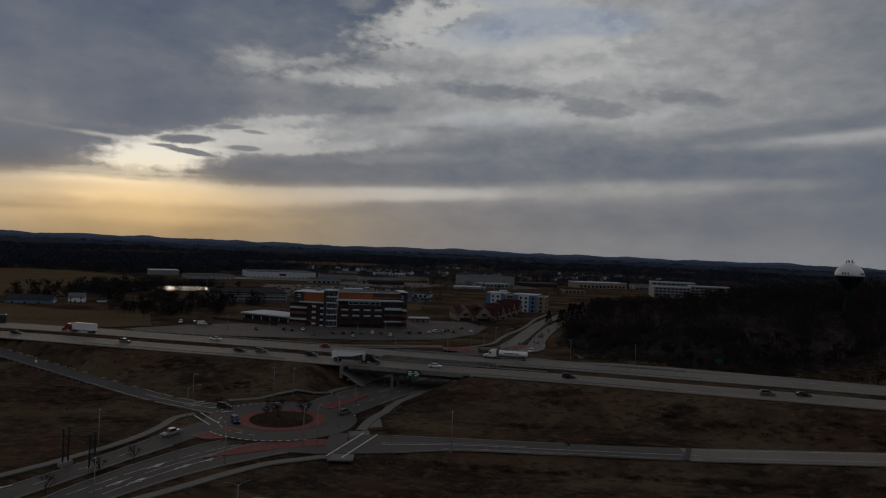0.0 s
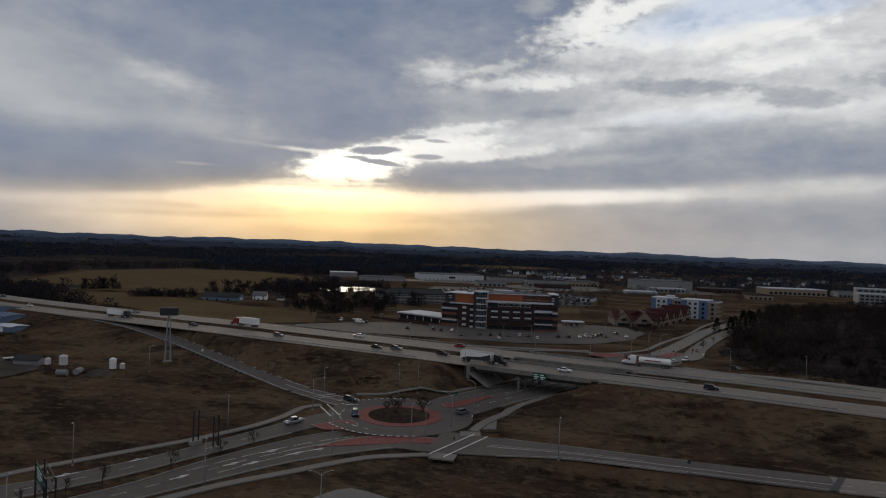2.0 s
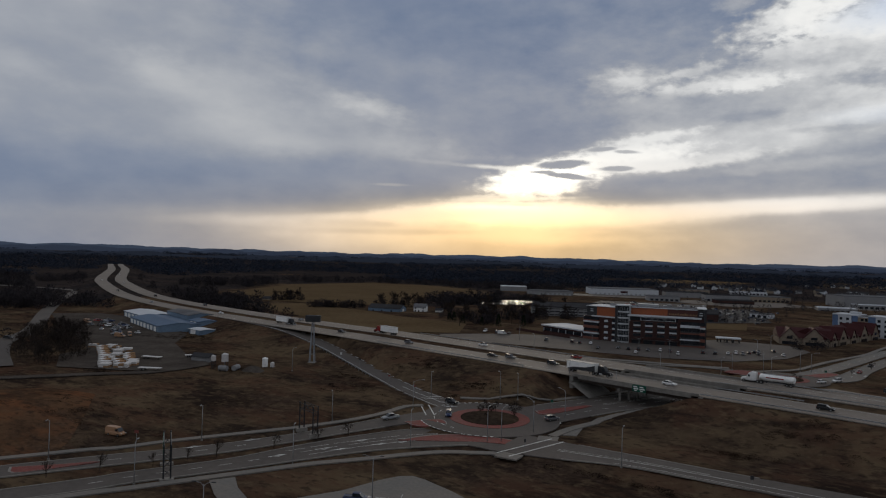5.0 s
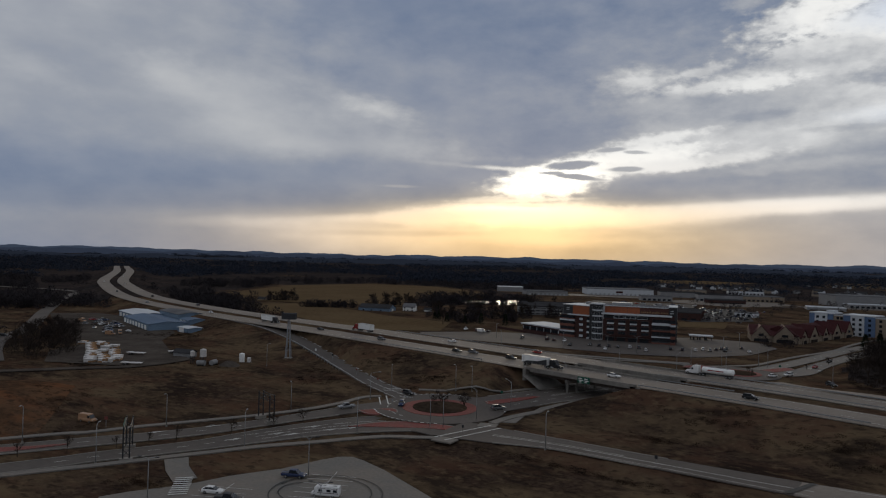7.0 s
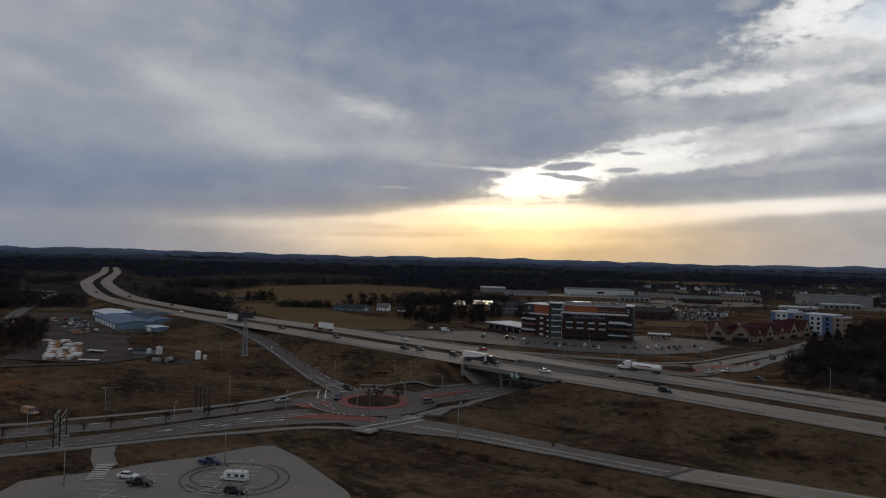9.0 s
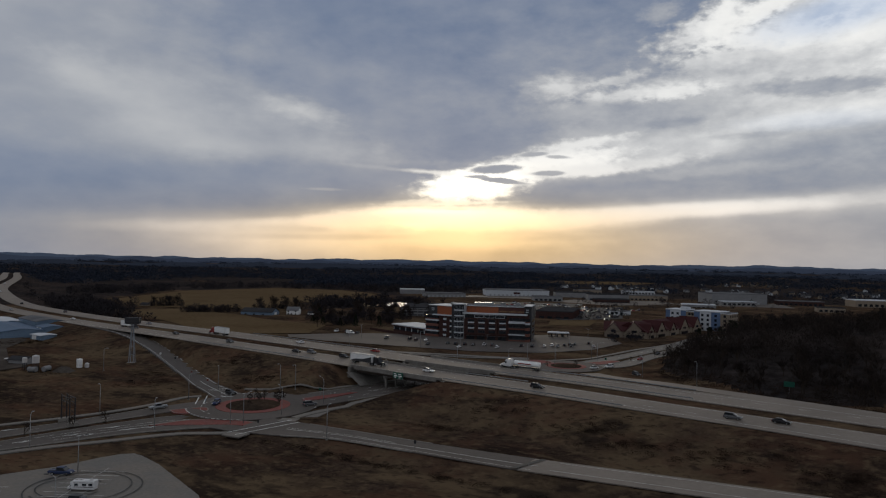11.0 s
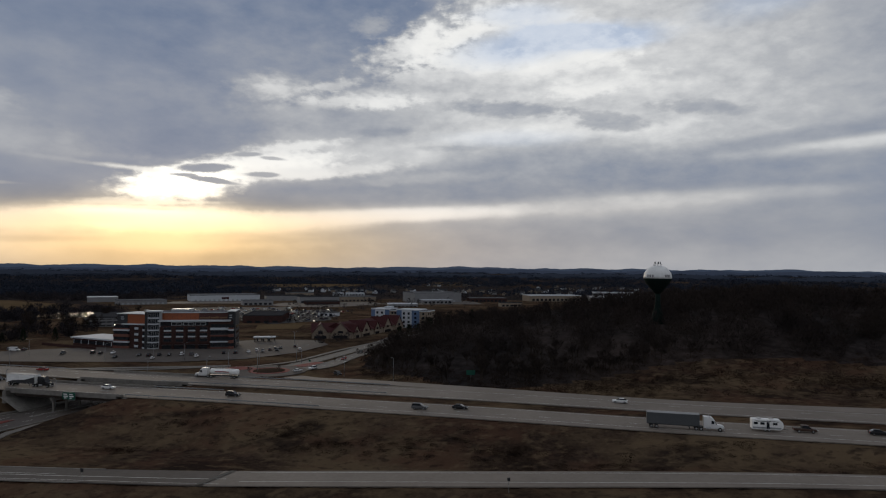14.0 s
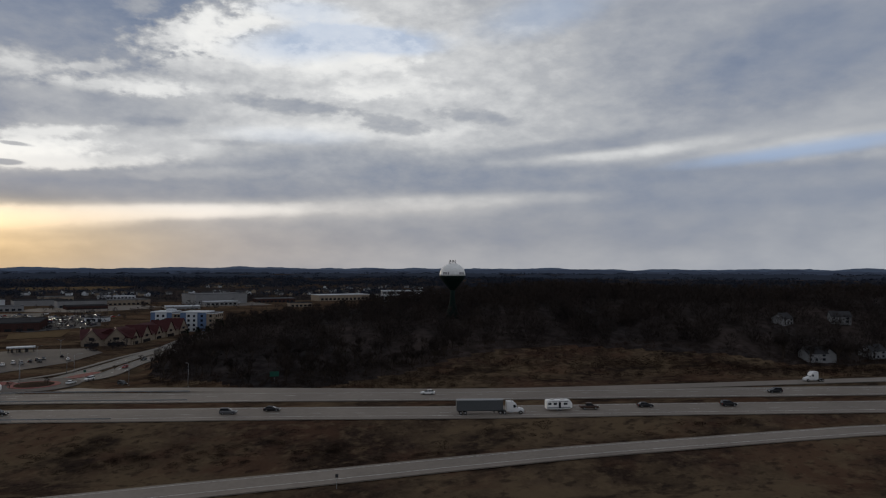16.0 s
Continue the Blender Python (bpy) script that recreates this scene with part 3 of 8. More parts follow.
RAMP_NORTH = spline([(42, 318, 1.0, 4.5), (56, 300, 3.0, 4.2), (74, 280, 6.0, 4.0), (95, 262, 8.0, 4.0), (128, 249, 8.45, 4.0), (187, 231, 8.5, 4.0), (250, 221, 8.6, 4.0), (344, 210, 8.7, 4.0), (500, 186, 8.7, 4.0), (700, 150, 8.7, 4)])
ARTERIAL_E = spline([(-36, 203, 0, 10.5), (-28.7, 215.4, 0.7, 10.2), (-20.6, 226.6, 1.6, 9.6), (-11.4, 239.0, 2.4, 9.4), (0, 262, 2.4, 9.4), (10.8, 290, 2.0, 9.4), (20.3, 319.7, 1.2, 9)])
EASTBOUND = spline([(*sunk(x, y), z - hollow(x, y), w) for x, y, z, w in [(-160, -40, 0, 4), (-118, 30, 0, 4), (-88.5, 85, 0, 4), (-83.5, 96.5, 0, 4), (-77.5, 107.5, 0, 4.1), (-71.5, 119.5, 0, 4.6), (-65.8, 134, 0, 6.2), (-59, 148.5, 0, 7.4), (-50, 162, 0, 9), (-38, 172, 0, 9), (-24, 172, 0, 9)]])
WESTBOUND = spline([(*sunk(x, y), z - hollow(x, y), w) for x, y, z, w in [(-190, -40, 0, 4.4), (-140, 30, 0, 4.4), (-103, 92.5, 0, 4.4), (-96.5, 103.5, 0, 4.4), (-89, 115.5, 0, 4.0), (-82.5, 128, 0, 3.9), (-76.5, 143, 0, 3.5), (-70.5, 160, 0, 3.9), (-64, 178, 0, 5.0), (-57, 192, 0, 6)]])
NORTH_OUT = spline([(30, 342, 1, 5), (36.5, 358, 1, 4.2), (46, 388, 1, 4), (57, 427, 1.2, 4), (72, 478, 1.5, 4), (100, 550, 1.5, 4), (140, 640, 1, 4)])
NORTH_IN = spline([(36, 335, 1, 5), (49.5, 352, 1, 5), (56.5, 384, 1, 4), (67, 424, 1.2, 4), (83, 474, 1.5, 4), (112, 548, 1.5, 4), (152, 636, 1, 4)])
ROUND_1, ROUND_2 = (-44.4, 193.4, 0.0), (27.0, 333.0, 1.0)
CROSS = (-17.0, 246.0)                      # where the arterial passes below the highway


def nearest(px, py, line):
    """Distance to a line, and the line's height there, for arrays of places."""
    best = np.full(px.shape, 1e9)
    zz = np.zeros(px.shape)
    ww = np.zeros(px.shape)
    for p in line[::2] if len(line) > 60 else line:
        d = (px - p[0]) ** 2 + (py - p[1]) ** 2
        m = d < best
        best[m], zz[m], ww[m] = d[m], p[2], p[3]
    return np.sqrt(best), zz, ww


def bumps(px, py, s, seed):
    """Cheap smooth unevenness."""
    return (np.sin(px / s + seed) * np.cos(py / s * 1.3 + seed * 2) + 0.6 * np.sin(px / s * 2.3 + py / s * 1.7 + seed * 3) + 0.35 * np.sin(px / s * 4.1 - py / s * 3.7 + seed)) / 1.95


def height(px, py):
    """The ground's height at arrays of places."""
    px, py = np.asarray(px, float), np.asarray(py, float)
    near = 1 - smooth_step(700, 1200, np.hypot(px, py - 200))
    h = bumps(px, py, 17.0, 1.0) * 0.22 * near + bumps(px, py, 60.0, 2.0) * 0.35 * near - 0.25
    h = h + 5.0 * smooth_step(75, 200, px) * (1 - smooth_step(340, 520, py)) * smooth_step(60, 160, py)
    # the wooded hill
    d = np.hypot(px - np.clip(px, 175, 700), py - 425)
    crown = np.interp(px, (62, 76, 100, 140, 170, 205, 232, 318, 400, 560, 760), (0, 5, 13.5, 17, 20, 24, 26, 31, 27.5, 29, 27))
    h = np.maximum(h, crown * (1 - smooth_step(50, 195, d)) + bumps(px, py, 30.0, 4.0) * 0.8 * (1 - smooth_step(80, 220, d)))
    h = h - 2.1 * (1 - smooth_step(126, 192, py)) * (1 - smooth_step(0, 60, px)) * smooth_step(-157, -110, px)
    # eroded bank west of the lot
    d = np.hypot((px + 165) / 1.3, (py - 112) / 0.8)
    h = h + 3.0 * (1 - smooth_step(5, 40, d))
    r = np.hypot(px, py)
    h = h - 4.0 * smooth_step(700, 1300, r) + bumps(px, py, 400.0, 5.0) * 5 * smooth_step(1100, 2200, r) + 26 * smooth_step(2600, 4700, r)
    for line, slope, pad in ((HIGHWAY, 0.36, 1.5), (RAMP_EAST, 0.30, 1.0), (RAMP_WEST, 0.30, 1.0), (RAMP_NORTH, 0.30, 1.0)):
        d, z, w = nearest(px, py, line)
        crest = z - 0.35 - np.maximum(0, d - w - pad) * slope
        h = np.where(d < w + pad, z - 0.35, np.maximum(h, crest))
    # the median is a shallow ditch
    d, z, w = nearest(px, py, HIGHWAY)
    h = np.where(d < 4.0, z - 0.35 - 0.35 * (1 - d / 4.0), h)
    # level ground below and beside the streets
    for line, pad in ((ARTERIAL_E, 4.5), (EASTBOUND, 2.0), (WESTBOUND, 2.0), (NORTH_OUT, 2.0), (NORTH_IN, 2.0)):
        d, z, w = nearest(px, py, line)
        cut = z - 0.30 + np.maximum(0, d - w - pad) * 0.62
        h = np.where(d < w + pad, z - 0.30, np.minimum(h, np.where(d < w + pad + 22, cut, 1e9)))
    for (cx, cy, cz), rad in ((ROUND_1, 24), (ROUND_2, 19)):
        d = np.hypot(px - cx, py - cy)
        h = np.where(d < rad, cz - 0.30, np.minimum(h, cz - 0.30 + np.maximum(0, d - rad) * 0.6))
    return h


def ground_at(x, y):
    return float(height(np.array([x]), np.array([y]))[0])


def spaced(lo, hi, a, b, step, grow):
    """Coordinates at even steps from a to b and ever wider ones outside."""
    mid = list(np.arange(a, b + 0.01, step))
    s, v, right = step, mid[-1], []
    while v < hi:
        s *= grow
        v += s
        right.append(min(v, hi))
    s, v, left = step, mid[0], []
    while v > lo:
        s *= grow
        v -= s
        left.append(max(v, lo))
    return np.array(left[::-1] + mid + right)


gx, gy = spaced(-4700, 4700, -270, 330, 3.0, 1.07), spaced(-600, 4800, 66, 345, 3.0, 1.06)
GX, GY = np.meshgrid(gx, gy)
GZ = height(GX, GY)
nx, ny = len(gx), len(gy)
gi = np.arange(nx * ny).reshape(ny, nx)
ground = mesh_part("ground", np.stack([GX.ravel(), GY.ravel(), GZ.ravel()], 1),
                   np.stack([gi[:-1, :-1].ravel(), gi[:-1, 1:].ravel(), gi[1:, 1:].ravel(), gi[1:, :-1].ravel()], 1).tolist(), "grass", smooth=True)
ground.data.materials.append(M["leaf_litter"])
WOOD = [(66, 385), (70, 345), (80, 325), (92, 312), (114, 286), (136, 279), (153, 281), (172, 286), (199, 297), (227, 303), (256, 303), (282, 296), (305, 288), (330, 284), (362, 268), (410, 262), (520, 235), (700, 210), (760, 420), (640, 640), (330, 660), (180, 640), (128, 560), (96, 470), (80, 420)]
FIELD_A = [(-730, 790), (-710, 1000), (-560, 1020), (-400, 900), (-310, 770), (-350, 640), (-290, 540), (-400, 490), (-480, 460), (-580, 530)]
FIELD_B = [(-440, 430), (-300, 380), (-205, 335), (-60, 330), (60, 330), (130, 560), (420, 860), (420, 1140), (-60, 1160), (-300, 1100), (-440, 1000), (-330, 860), (-230, 720), (-300, 560), (-420, 500)]


def inside(px, py, pts):
    """Which of the places lie within an outline."""
    r = np.zeros(np.shape(px), bool)
    for (xi, yi), (xj, yj) in zip(pts, pts[-1:] + pts[:-1]):
        r ^= ((yi > py) != (yj > py)) & (px < (xj - xi) * (py - yi) / (yj - yi + 1e-9) + xi)
    return r


# fallen leaves cover the ground below the woods
cx_, cy_ = (GX[:-1, :-1] + GX[1:, 1:]) / 2, (GY[:-1, :-1] + GY[1:, 1:]) / 2
leafy = inside(cx_, cy_, WOOD) | ((np.hypot(cx_, cy_) > 620) & ~inside(cx_, cy_, FIELD_A) & ~inside(cx_, cy_, FIELD_B) & (bumps(cx_, cy_, 130.0, 7.0) > -0.75))
ground.data.polygons.foreach_set("material_index", leafy.ravel().astype(int))
tagged(ground, "brown late-winter grass and scrubby open land", "ground", kind="structure")


def sheet(name, outline, mat, label, category="ground", lift=0.12, step=4.0, kind="structure"):
    """A patch of other ground laid over the land, following it."""
    pts = np.array([sunk(*p) for p in outline], float)
    x0, y0 = pts.min(0)
    x1, y1 = pts.max(0)
    bm = bmesh.new()
    vs = [bm.verts.new((x, y, 0)) for x, y in pts]
    bm.faces.new(vs)
    for axis, lo, hi in ((0, x0, x1), (1, y0, y1)):
        for c in np.arange(lo + step, hi, step):
            co, no = [0, 0, 0], [0, 0, 0]
            co[axis], no[axis] = c, 1
            bmesh.ops.bisect_plane(bm, geom=bm.verts[:] + bm.edges[:] + bm.faces[:], plane_co=co, plane_no=no)
    xy = np.array([v.co[:2] for v in bm.verts])
    for v, z in zip(bm.verts, height(xy[:, 0], xy[:, 1])):
        v.co.z = z + lift
    bmesh.ops.recalc_face_normals(bm, faces=bm.faces)
    if bm.faces and sum(f.normal.z for f in bm.faces) < 0:
        bmesh.ops.reverse_faces(bm, faces=bm.faces)
    return tagged(part(name, bm, mat), label, category, kind=kind)


def carriage(name, line, left, right, mat, lift, label):
    return tagged(strip(name, line, left, right, mat, lift), label, "road", kind="structure")


# highway: two concrete carriageways with a grass median
near_l, near_r = -4.8, HIGHWAY[:, 3] - 1.0
highway_near = carriage("highway", HIGHWAY, -4.6, HIGHWAY[:, 3], "concrete_road", 0.0, "light grey concrete highway carriageway with worn joints")
highway_far = carriage("highway", HIGHWAY, HIGHWAY[:, 3], -4.6, "concrete_road", 0.0, "light grey concrete highway carriageway beside the median")
ramp_split = int(np.argmin(np.abs(RAMP_EAST[:, 0] - 64)))
carriage("road", RAMP_EAST[:ramp_split + 1], RAMP_EAST[:ramp_split + 1, 3], RAMP_EAST[:ramp_split + 1, 3], "asphalt", 0.02, "grey asphalt road leading to the highway ramp")
carriage("ramp", RAMP_EAST[ramp_split:], RAMP_EAST[ramp_split:, 3], RAMP_EAST[ramp_split:, 3], "concrete_road", 0.0, "concrete on-ramp climbing beside the highway")
carriage("ramp", RAMP_WEST, RAMP_WEST[:, 3], RAMP_WEST[:, 3], "asphalt", 0.03, "grey off-ramp curving down to the roundabout")
carriage("ramp", RAMP_NORTH, RAMP_NORTH[:, 3], RAMP_NORTH[:, 3], "concrete_road", -0.03, "concrete ramp joining the far carriageway")
carriage("road", ARTERIAL_E, ARTERIAL_E[:, 3], ARTERIAL_E[:, 3], "asphalt", 0.0, "grey asphalt street passing below the highway bridge")
carriage("road", EASTBOUND, EASTBOUND[:, 3], EASTBOUND[:, 3], "asphalt", -0.02, "grey asphalt street lanes leading to the roundabout")
carriage("road", WESTBOUND, WESTBOUND[:, 3], WESTBOUND[:, 3], "asphalt", 0.04, "grey asphalt street lanes leaving the roundabout")
carriage("road", NORTH_OUT, NORTH_OUT[:, 3], NORTH_OUT[:, 3], "pavement", 0.02, "grey asphalt street beyond the highway")
carriage("road", NORTH_IN, NORTH_IN[:, 3], NORTH_IN[:, 3], "pavement", 0.0, "grey asphalt street beyond the highway, inbound lanes")


def disc(name, c, r0, r1, z0, z1, mat, label, dome=0.0, n=64, kind="structure", category="road"):
    """A ring or, with r0 = 0, a disc with an edge; dome: how far its middle rises."""
    bm = bmesh.new()
    rings = []
    rs = [(r1, z0), (r1, z1)] + ([(r0, z1), (r0, z0)] if r0 > 0 else [(r1 * k, z1 + dome * (1 - k * k)) for k in (0.75, 0.5, 0.25)])
    for r, z in rs:
        rings.append([bm.verts.new((c[0] + r * math.cos(2 * math.pi * k / n), c[1] + r * math.sin(2 * math.pi * k / n), c[2] + z)) for k in range(n)])
    for a, b in zip(rings, rings[1:]):
        for k in range(n):
            bm.faces.new((a[k], a[(k + 1) % n], b[(k + 1) % n], b[k]))
    if r0 == 0:
        bm.faces.new(rings[-1])
    return tagged(part(name, bm, mat), label, category, kind=kind)


disc("road", ROUND_1, 12.2, 21.5, -0.2, 0.07, "asphalt", "grey asphalt ring of the roundabout")
disc("traffic_island", ROUND_1, 8.8, 12.4, -0.2, 0.16, "red_concrete", "red concrete truck apron round the island", category="island")
disc("traffic_island", ROUND_1, 0, 9.0, -0.2, 0.28, "soil", "mulched central island of the roundabout", dome=0.9, category="island")
disc("road", ROUND_2, 9.5, 17.5, -0.2, 0.07, "asphalt", "grey asphalt ring of the far roundabout")
disc("traffic_island", ROUND_2, 7.2, 9.7, -0.2, 0.16, "red_concrete", "red concrete truck apron of the far roundabout", category="island")
disc("traffic_island", ROUND_2, 0, 7.4, -0.2, 0.28, "soil", "mulched central island of the far roundabout", dome=0.6, category="island")


# fields, lots and yards
sheet("field", [(-710, 800), (-690, 985), (-560, 1000), (-410, 890), (-330, 770), (-372, 640), (-300, 545), (-400, 505), (-470, 478), (-560, 535)], "stubble", "tan stubble field beyond the highway", "field", 0.5, 30)
sheet("field", [(-430, 440), (-300, 390), (-215, 345), (-165, 385), (-190, 440), (-262, 452), (-300, 470), (-400, 490)], "stubble", "tan grass field round the farm", "field", 0.4, 12)
sheet("parking_lot", [(-54, 79), (-56.5, 83), (-54.5, 88), (-49, 97), (-46, 106), (-40.5, 117), (-38, 127), (-36, 131.5), (-33.5, 133.5), (-30, 133), (-21, 130), (-8, 124), (3, 119), (30, 100), (20, 50), (-40, 45)], "pavement", "pale grey park-and-ride lot with marked stalls", "parking lot", 0.34, 4)
sheet("driveway", [(-67.5, 105.4), (-64.6, 110), (-59, 105.8), (-50.5, 101.5), (-52.5, 96.8), (-60, 100.4)], "pavement", "short pale driveway into the lot", "driveway", 0.30, 3)
sheet("parking_lot", [(-172, 372), (-165, 362), (-131, 357), (-98, 359), (-66, 361), (-37, 362), (1, 378), (22, 410), (32, 448), (20, 474), (-20, 476), (-60, 440), (-100, 425), (-140, 405)], "asphalt", "grey asphalt car park round the office block", "parking lot", 0.30, 5)
sheet("yard", [(-225, 160), (-190, 176), (-186, 205), (-215, 215), (-250, 235), (-275, 262), (-350, 300), (-420, 300), (-440, 275), (-350, 232), (-290, 210), (-262, 195), (-255, 178)], "gravel", "grey gravel storage yard", "yard", 0.34, 6)

sheet("bare_bank", [(-190, 118), (-186, 136), (-165, 140), (-140, 122), (-118, 104), (-106, 90), (-118, 82), (-150, 88), (-178, 100)], "clay", "eroded orange clay bank", "bank", 0.12, 3.0)

# ---- kerbs, pavements, islands, markings ----
def offset_line(line, off, z=0.0):
    n = side_of(line)
    out = line.copy()
    out[:, 0] += n[:, 0] * off
    out[:, 1] += n[:, 1] * off
    out[:, 2] += z
    return out


def path_band(name, pts, half, mat, label, category, lift=0.1, step=2.5, deep=0.3):
    line = spline([(*sunk(x, y), 0) for x, y in pts], step)
    low = np.array([-0.3 - hollow(p[0], p[1]) for p in line])
    line[:, 2] = np.maximum(height(line[:, 0], line[:, 1]), low) + 0.26
    return tagged(strip(name, line, half, half, mat, lift, deep=deep), label, category, kind="structure")


def kerb(line, off, a=0, b=None):
    seg = offset_line(line, off)[a:b]
    tagged(strip("kerb", seg, 0.16, 0.16, "kerb", 0.13, deep=0.3), "pale concrete kerb along the street", "kerb", kind="structure")


kerb(EASTBOUND, EASTBOUND[:, 3].copy(), 0, -8)
kerb(EASTBOUND, -EASTBOUND[:, 3].copy(), 0, -4)
kerb(WESTBOUND, WESTBOUND[:, 3].copy(), 0, -6)
kerb(WESTBOUND, -WESTBOUND[:, 3].copy(), 0, -8)
kerb(ARTERIAL_E, ARTERIAL_E[:, 3].copy(), 3, -4)
kerb(ARTERIAL_E, -ARTERIAL_E[:, 3].copy(), 5, -4)
kerb(RAMP_EAST, RAMP_EAST[:, 3].copy(), 5, 20)
kerb(RAMP_EAST, -RAMP_EAST[:, 3].copy(), 5, 20)
kerb(NORTH_OUT, NORTH_OUT[:, 3].copy(), 4, 50)
kerb(NORTH_OUT, -NORTH_OUT[:, 3].copy(), 6, 50)
kerb(NORTH_IN, NORTH_IN[:, 3].copy(), 6, 50)
kerb(NORTH_IN, -NORTH_IN[:, 3].copy(), 4, 50)

path_band("pavement", [(-130, -5), (-108, 38), (-82.5, 83), (-76.5, 93.2), (-70.5, 104.2), (-64.5, 115), (-57.5, 127), (-48.5, 139.5), (-43, 147.5), (-37, 154.3), (-29, 158.6), (-21, 160.2)], 1.25, "pavement", "pale concrete footpath beside the street", "pavement")
path_band("pavement", [(-148, 34), (-112, 97), (-104.5, 108), (-99, 120.5), (-91.5, 134), (-83, 149.5), (-76.8, 165), (-74, 178), (-73.5, 190), (-70, 195)], 1.2, "pavement", "pale concrete footpath along the open field", "pavement")
path_band("pavement", [(-20.5, 185), (-19, 196), (-14.5, 210), (-7.2, 224.5), (0.8, 236.5), (11.6, 259), (21, 284)], 1.4, "pavement", "pale concrete footpath running below the bridge", "pavement")
path_band("pavement", [(-66, 213), (-57, 217.5), (-44, 223), (-33.5, 231.5), (-23.2, 244.5), (-12, 266), (-1.5, 292)], 1.2, "pavement", "pale concrete footpath opposite the embankment", "pavement")
path_band("footpath", [(-60, 333), (-30, 338), (-9, 346), (8, 347), (19, 356), (30, 373), (38, 402), (51, 437), (66, 486), (90, 548)], 1.3, "pavement", "pale path curving round the office car park", "pavement", 0.2)
path_band("road", [(-150, 326), (-110, 330), (-79, 334), (-46, 341), (-21, 346), (2, 352)], 2.2, "pavement", "narrow frontage lane above the highway", "road", 0.2)
path_band("driveway", [(-250, 100), (-225, 124), (-213, 139), (-206, 149), (-198, 161), (-188, 174), (-185, 188), (-186, 202)], 2.6, "gravel", "pale gravel track across the field", "track", 0.25)
path_band("road", [(-240, 146), (-280, 164), (-315, 184), (-345, 211), (-392, 241), (-443, 272), (-505, 312), (-571, 356), (-615, 388), (-648, 413), (-668, 426), (-692, 430), (-731, 428), (-790, 415), (-880, 395)], 4.6, "asphalt", "grey side road beside the storage yard", "road", 0.3, 6)
for pts, name, cat in (([(-23.8, 183.5), (-18.5, 185.5), (-17.5, 181.2), (-22.5, 179.2)], "kerb_ramp", "pavement"), ([(-25, 163.4), (-19.5, 163.6), (-19.3, 159), (-25.3, 158.6)], "kerb_ramp", "pavement"), ([(-19, 199), (-16.5, 199), (-15, 190), (-18.5, 188)], "kerb_ramp", "pavement")):
    bm = bmesh.new()
    prism(bm, pts[::-1], -0.2, 0.17)
    bmesh.ops.recalc_face_normals(bm, faces=bm.faces)
    tagged(part(name, bm, "pavement"), "pale concrete landing at the crossing", cat, kind="structure")


def island(pts, mat, label, top=0.17, z=0.0, along=None):
    line = spline([(*sunk(*p), 0) for p in (*pts, pts[0])], 1.2)[:-1]
    o = [(p[0], p[1]) for p in line]
    area = sum(a[0] * b[1] - b[0] * a[1] for a, b in zip(o, o[1:] + o[:1]))
    o = o if area > 0 else o[::-1]
    bm = bmesh.new()
    prism(bm, o, z - 0.2, z + top)
    for v in bm.verts:
        v.co.z -= hollow(v.co.x, v.co.y)
    if along is not None:
        for v in bm.verts:
            v.co.z += float(nearest(np.array([v.co.x]), np.array([v.co.y]), along)[1][0])
    c = np.mean(np.array(o), 0)
    ob = tagged(part("traffic_island", bm, mat), label, "island", kind="structure")
    bm = bmesh.new()
    n = len(o)
    inner = [(p[0] + (c[0] - p[0]) * 0.06, p[1] + (c[1] - p[1]) * 0.06) for p in o]
    for i in range(n):
        a, b, c2, d = o[i], o[(i + 1) % n], inner[(i + 1) % n], inner[i]
        bm.faces.new([bm.verts.new((q[0], q[1], z + top + 0.012 - hollow(*q) + (float(nearest(np.array([q[0]]), np.array([q[1]]), along)[1][0]) if along is not None else 0))) for q in (a, b, c2, d)])
    part("kerb_edge", bm, "kerb", ob)


island([(-53, 156), (-50, 163), (-44, 170), (-36, 173.6), (-24, 174.8), (-14, 172.8), (-23, 171.2), (-33, 168), (-42, 162.5)], "red_concrete", "red concrete splitter island before the roundabout")
island([(-63, 173.5), (-57, 171.5), (-50.5, 176.5), (-55.5, 182.5)], "red_concrete", "red concrete splitter island at the west entry")
island([(-36.5, 210), (-30.5, 217.5), (-22.5, 225), (-25.5, 217.5), (-32.5, 207.5)], "red_concrete", "red concrete splitter island before the bridge", along=ARTERIAL_E)
island([(-109, 85.5), (-102, 94.5), (-98, 100), (-101, 91.5), (-105, 84)], "red_concrete", "long red concrete median nose")
island([(33.5, 349), (40.5, 347.5), (47, 361), (43, 364)], "red_concrete", "red concrete splitter island beyond the highway", z=1.0)
island([(11, 331), (19, 340), (9, 345), (2, 336)], "red_concrete", "red concrete splitter island of the far roundabout", z=1.0)


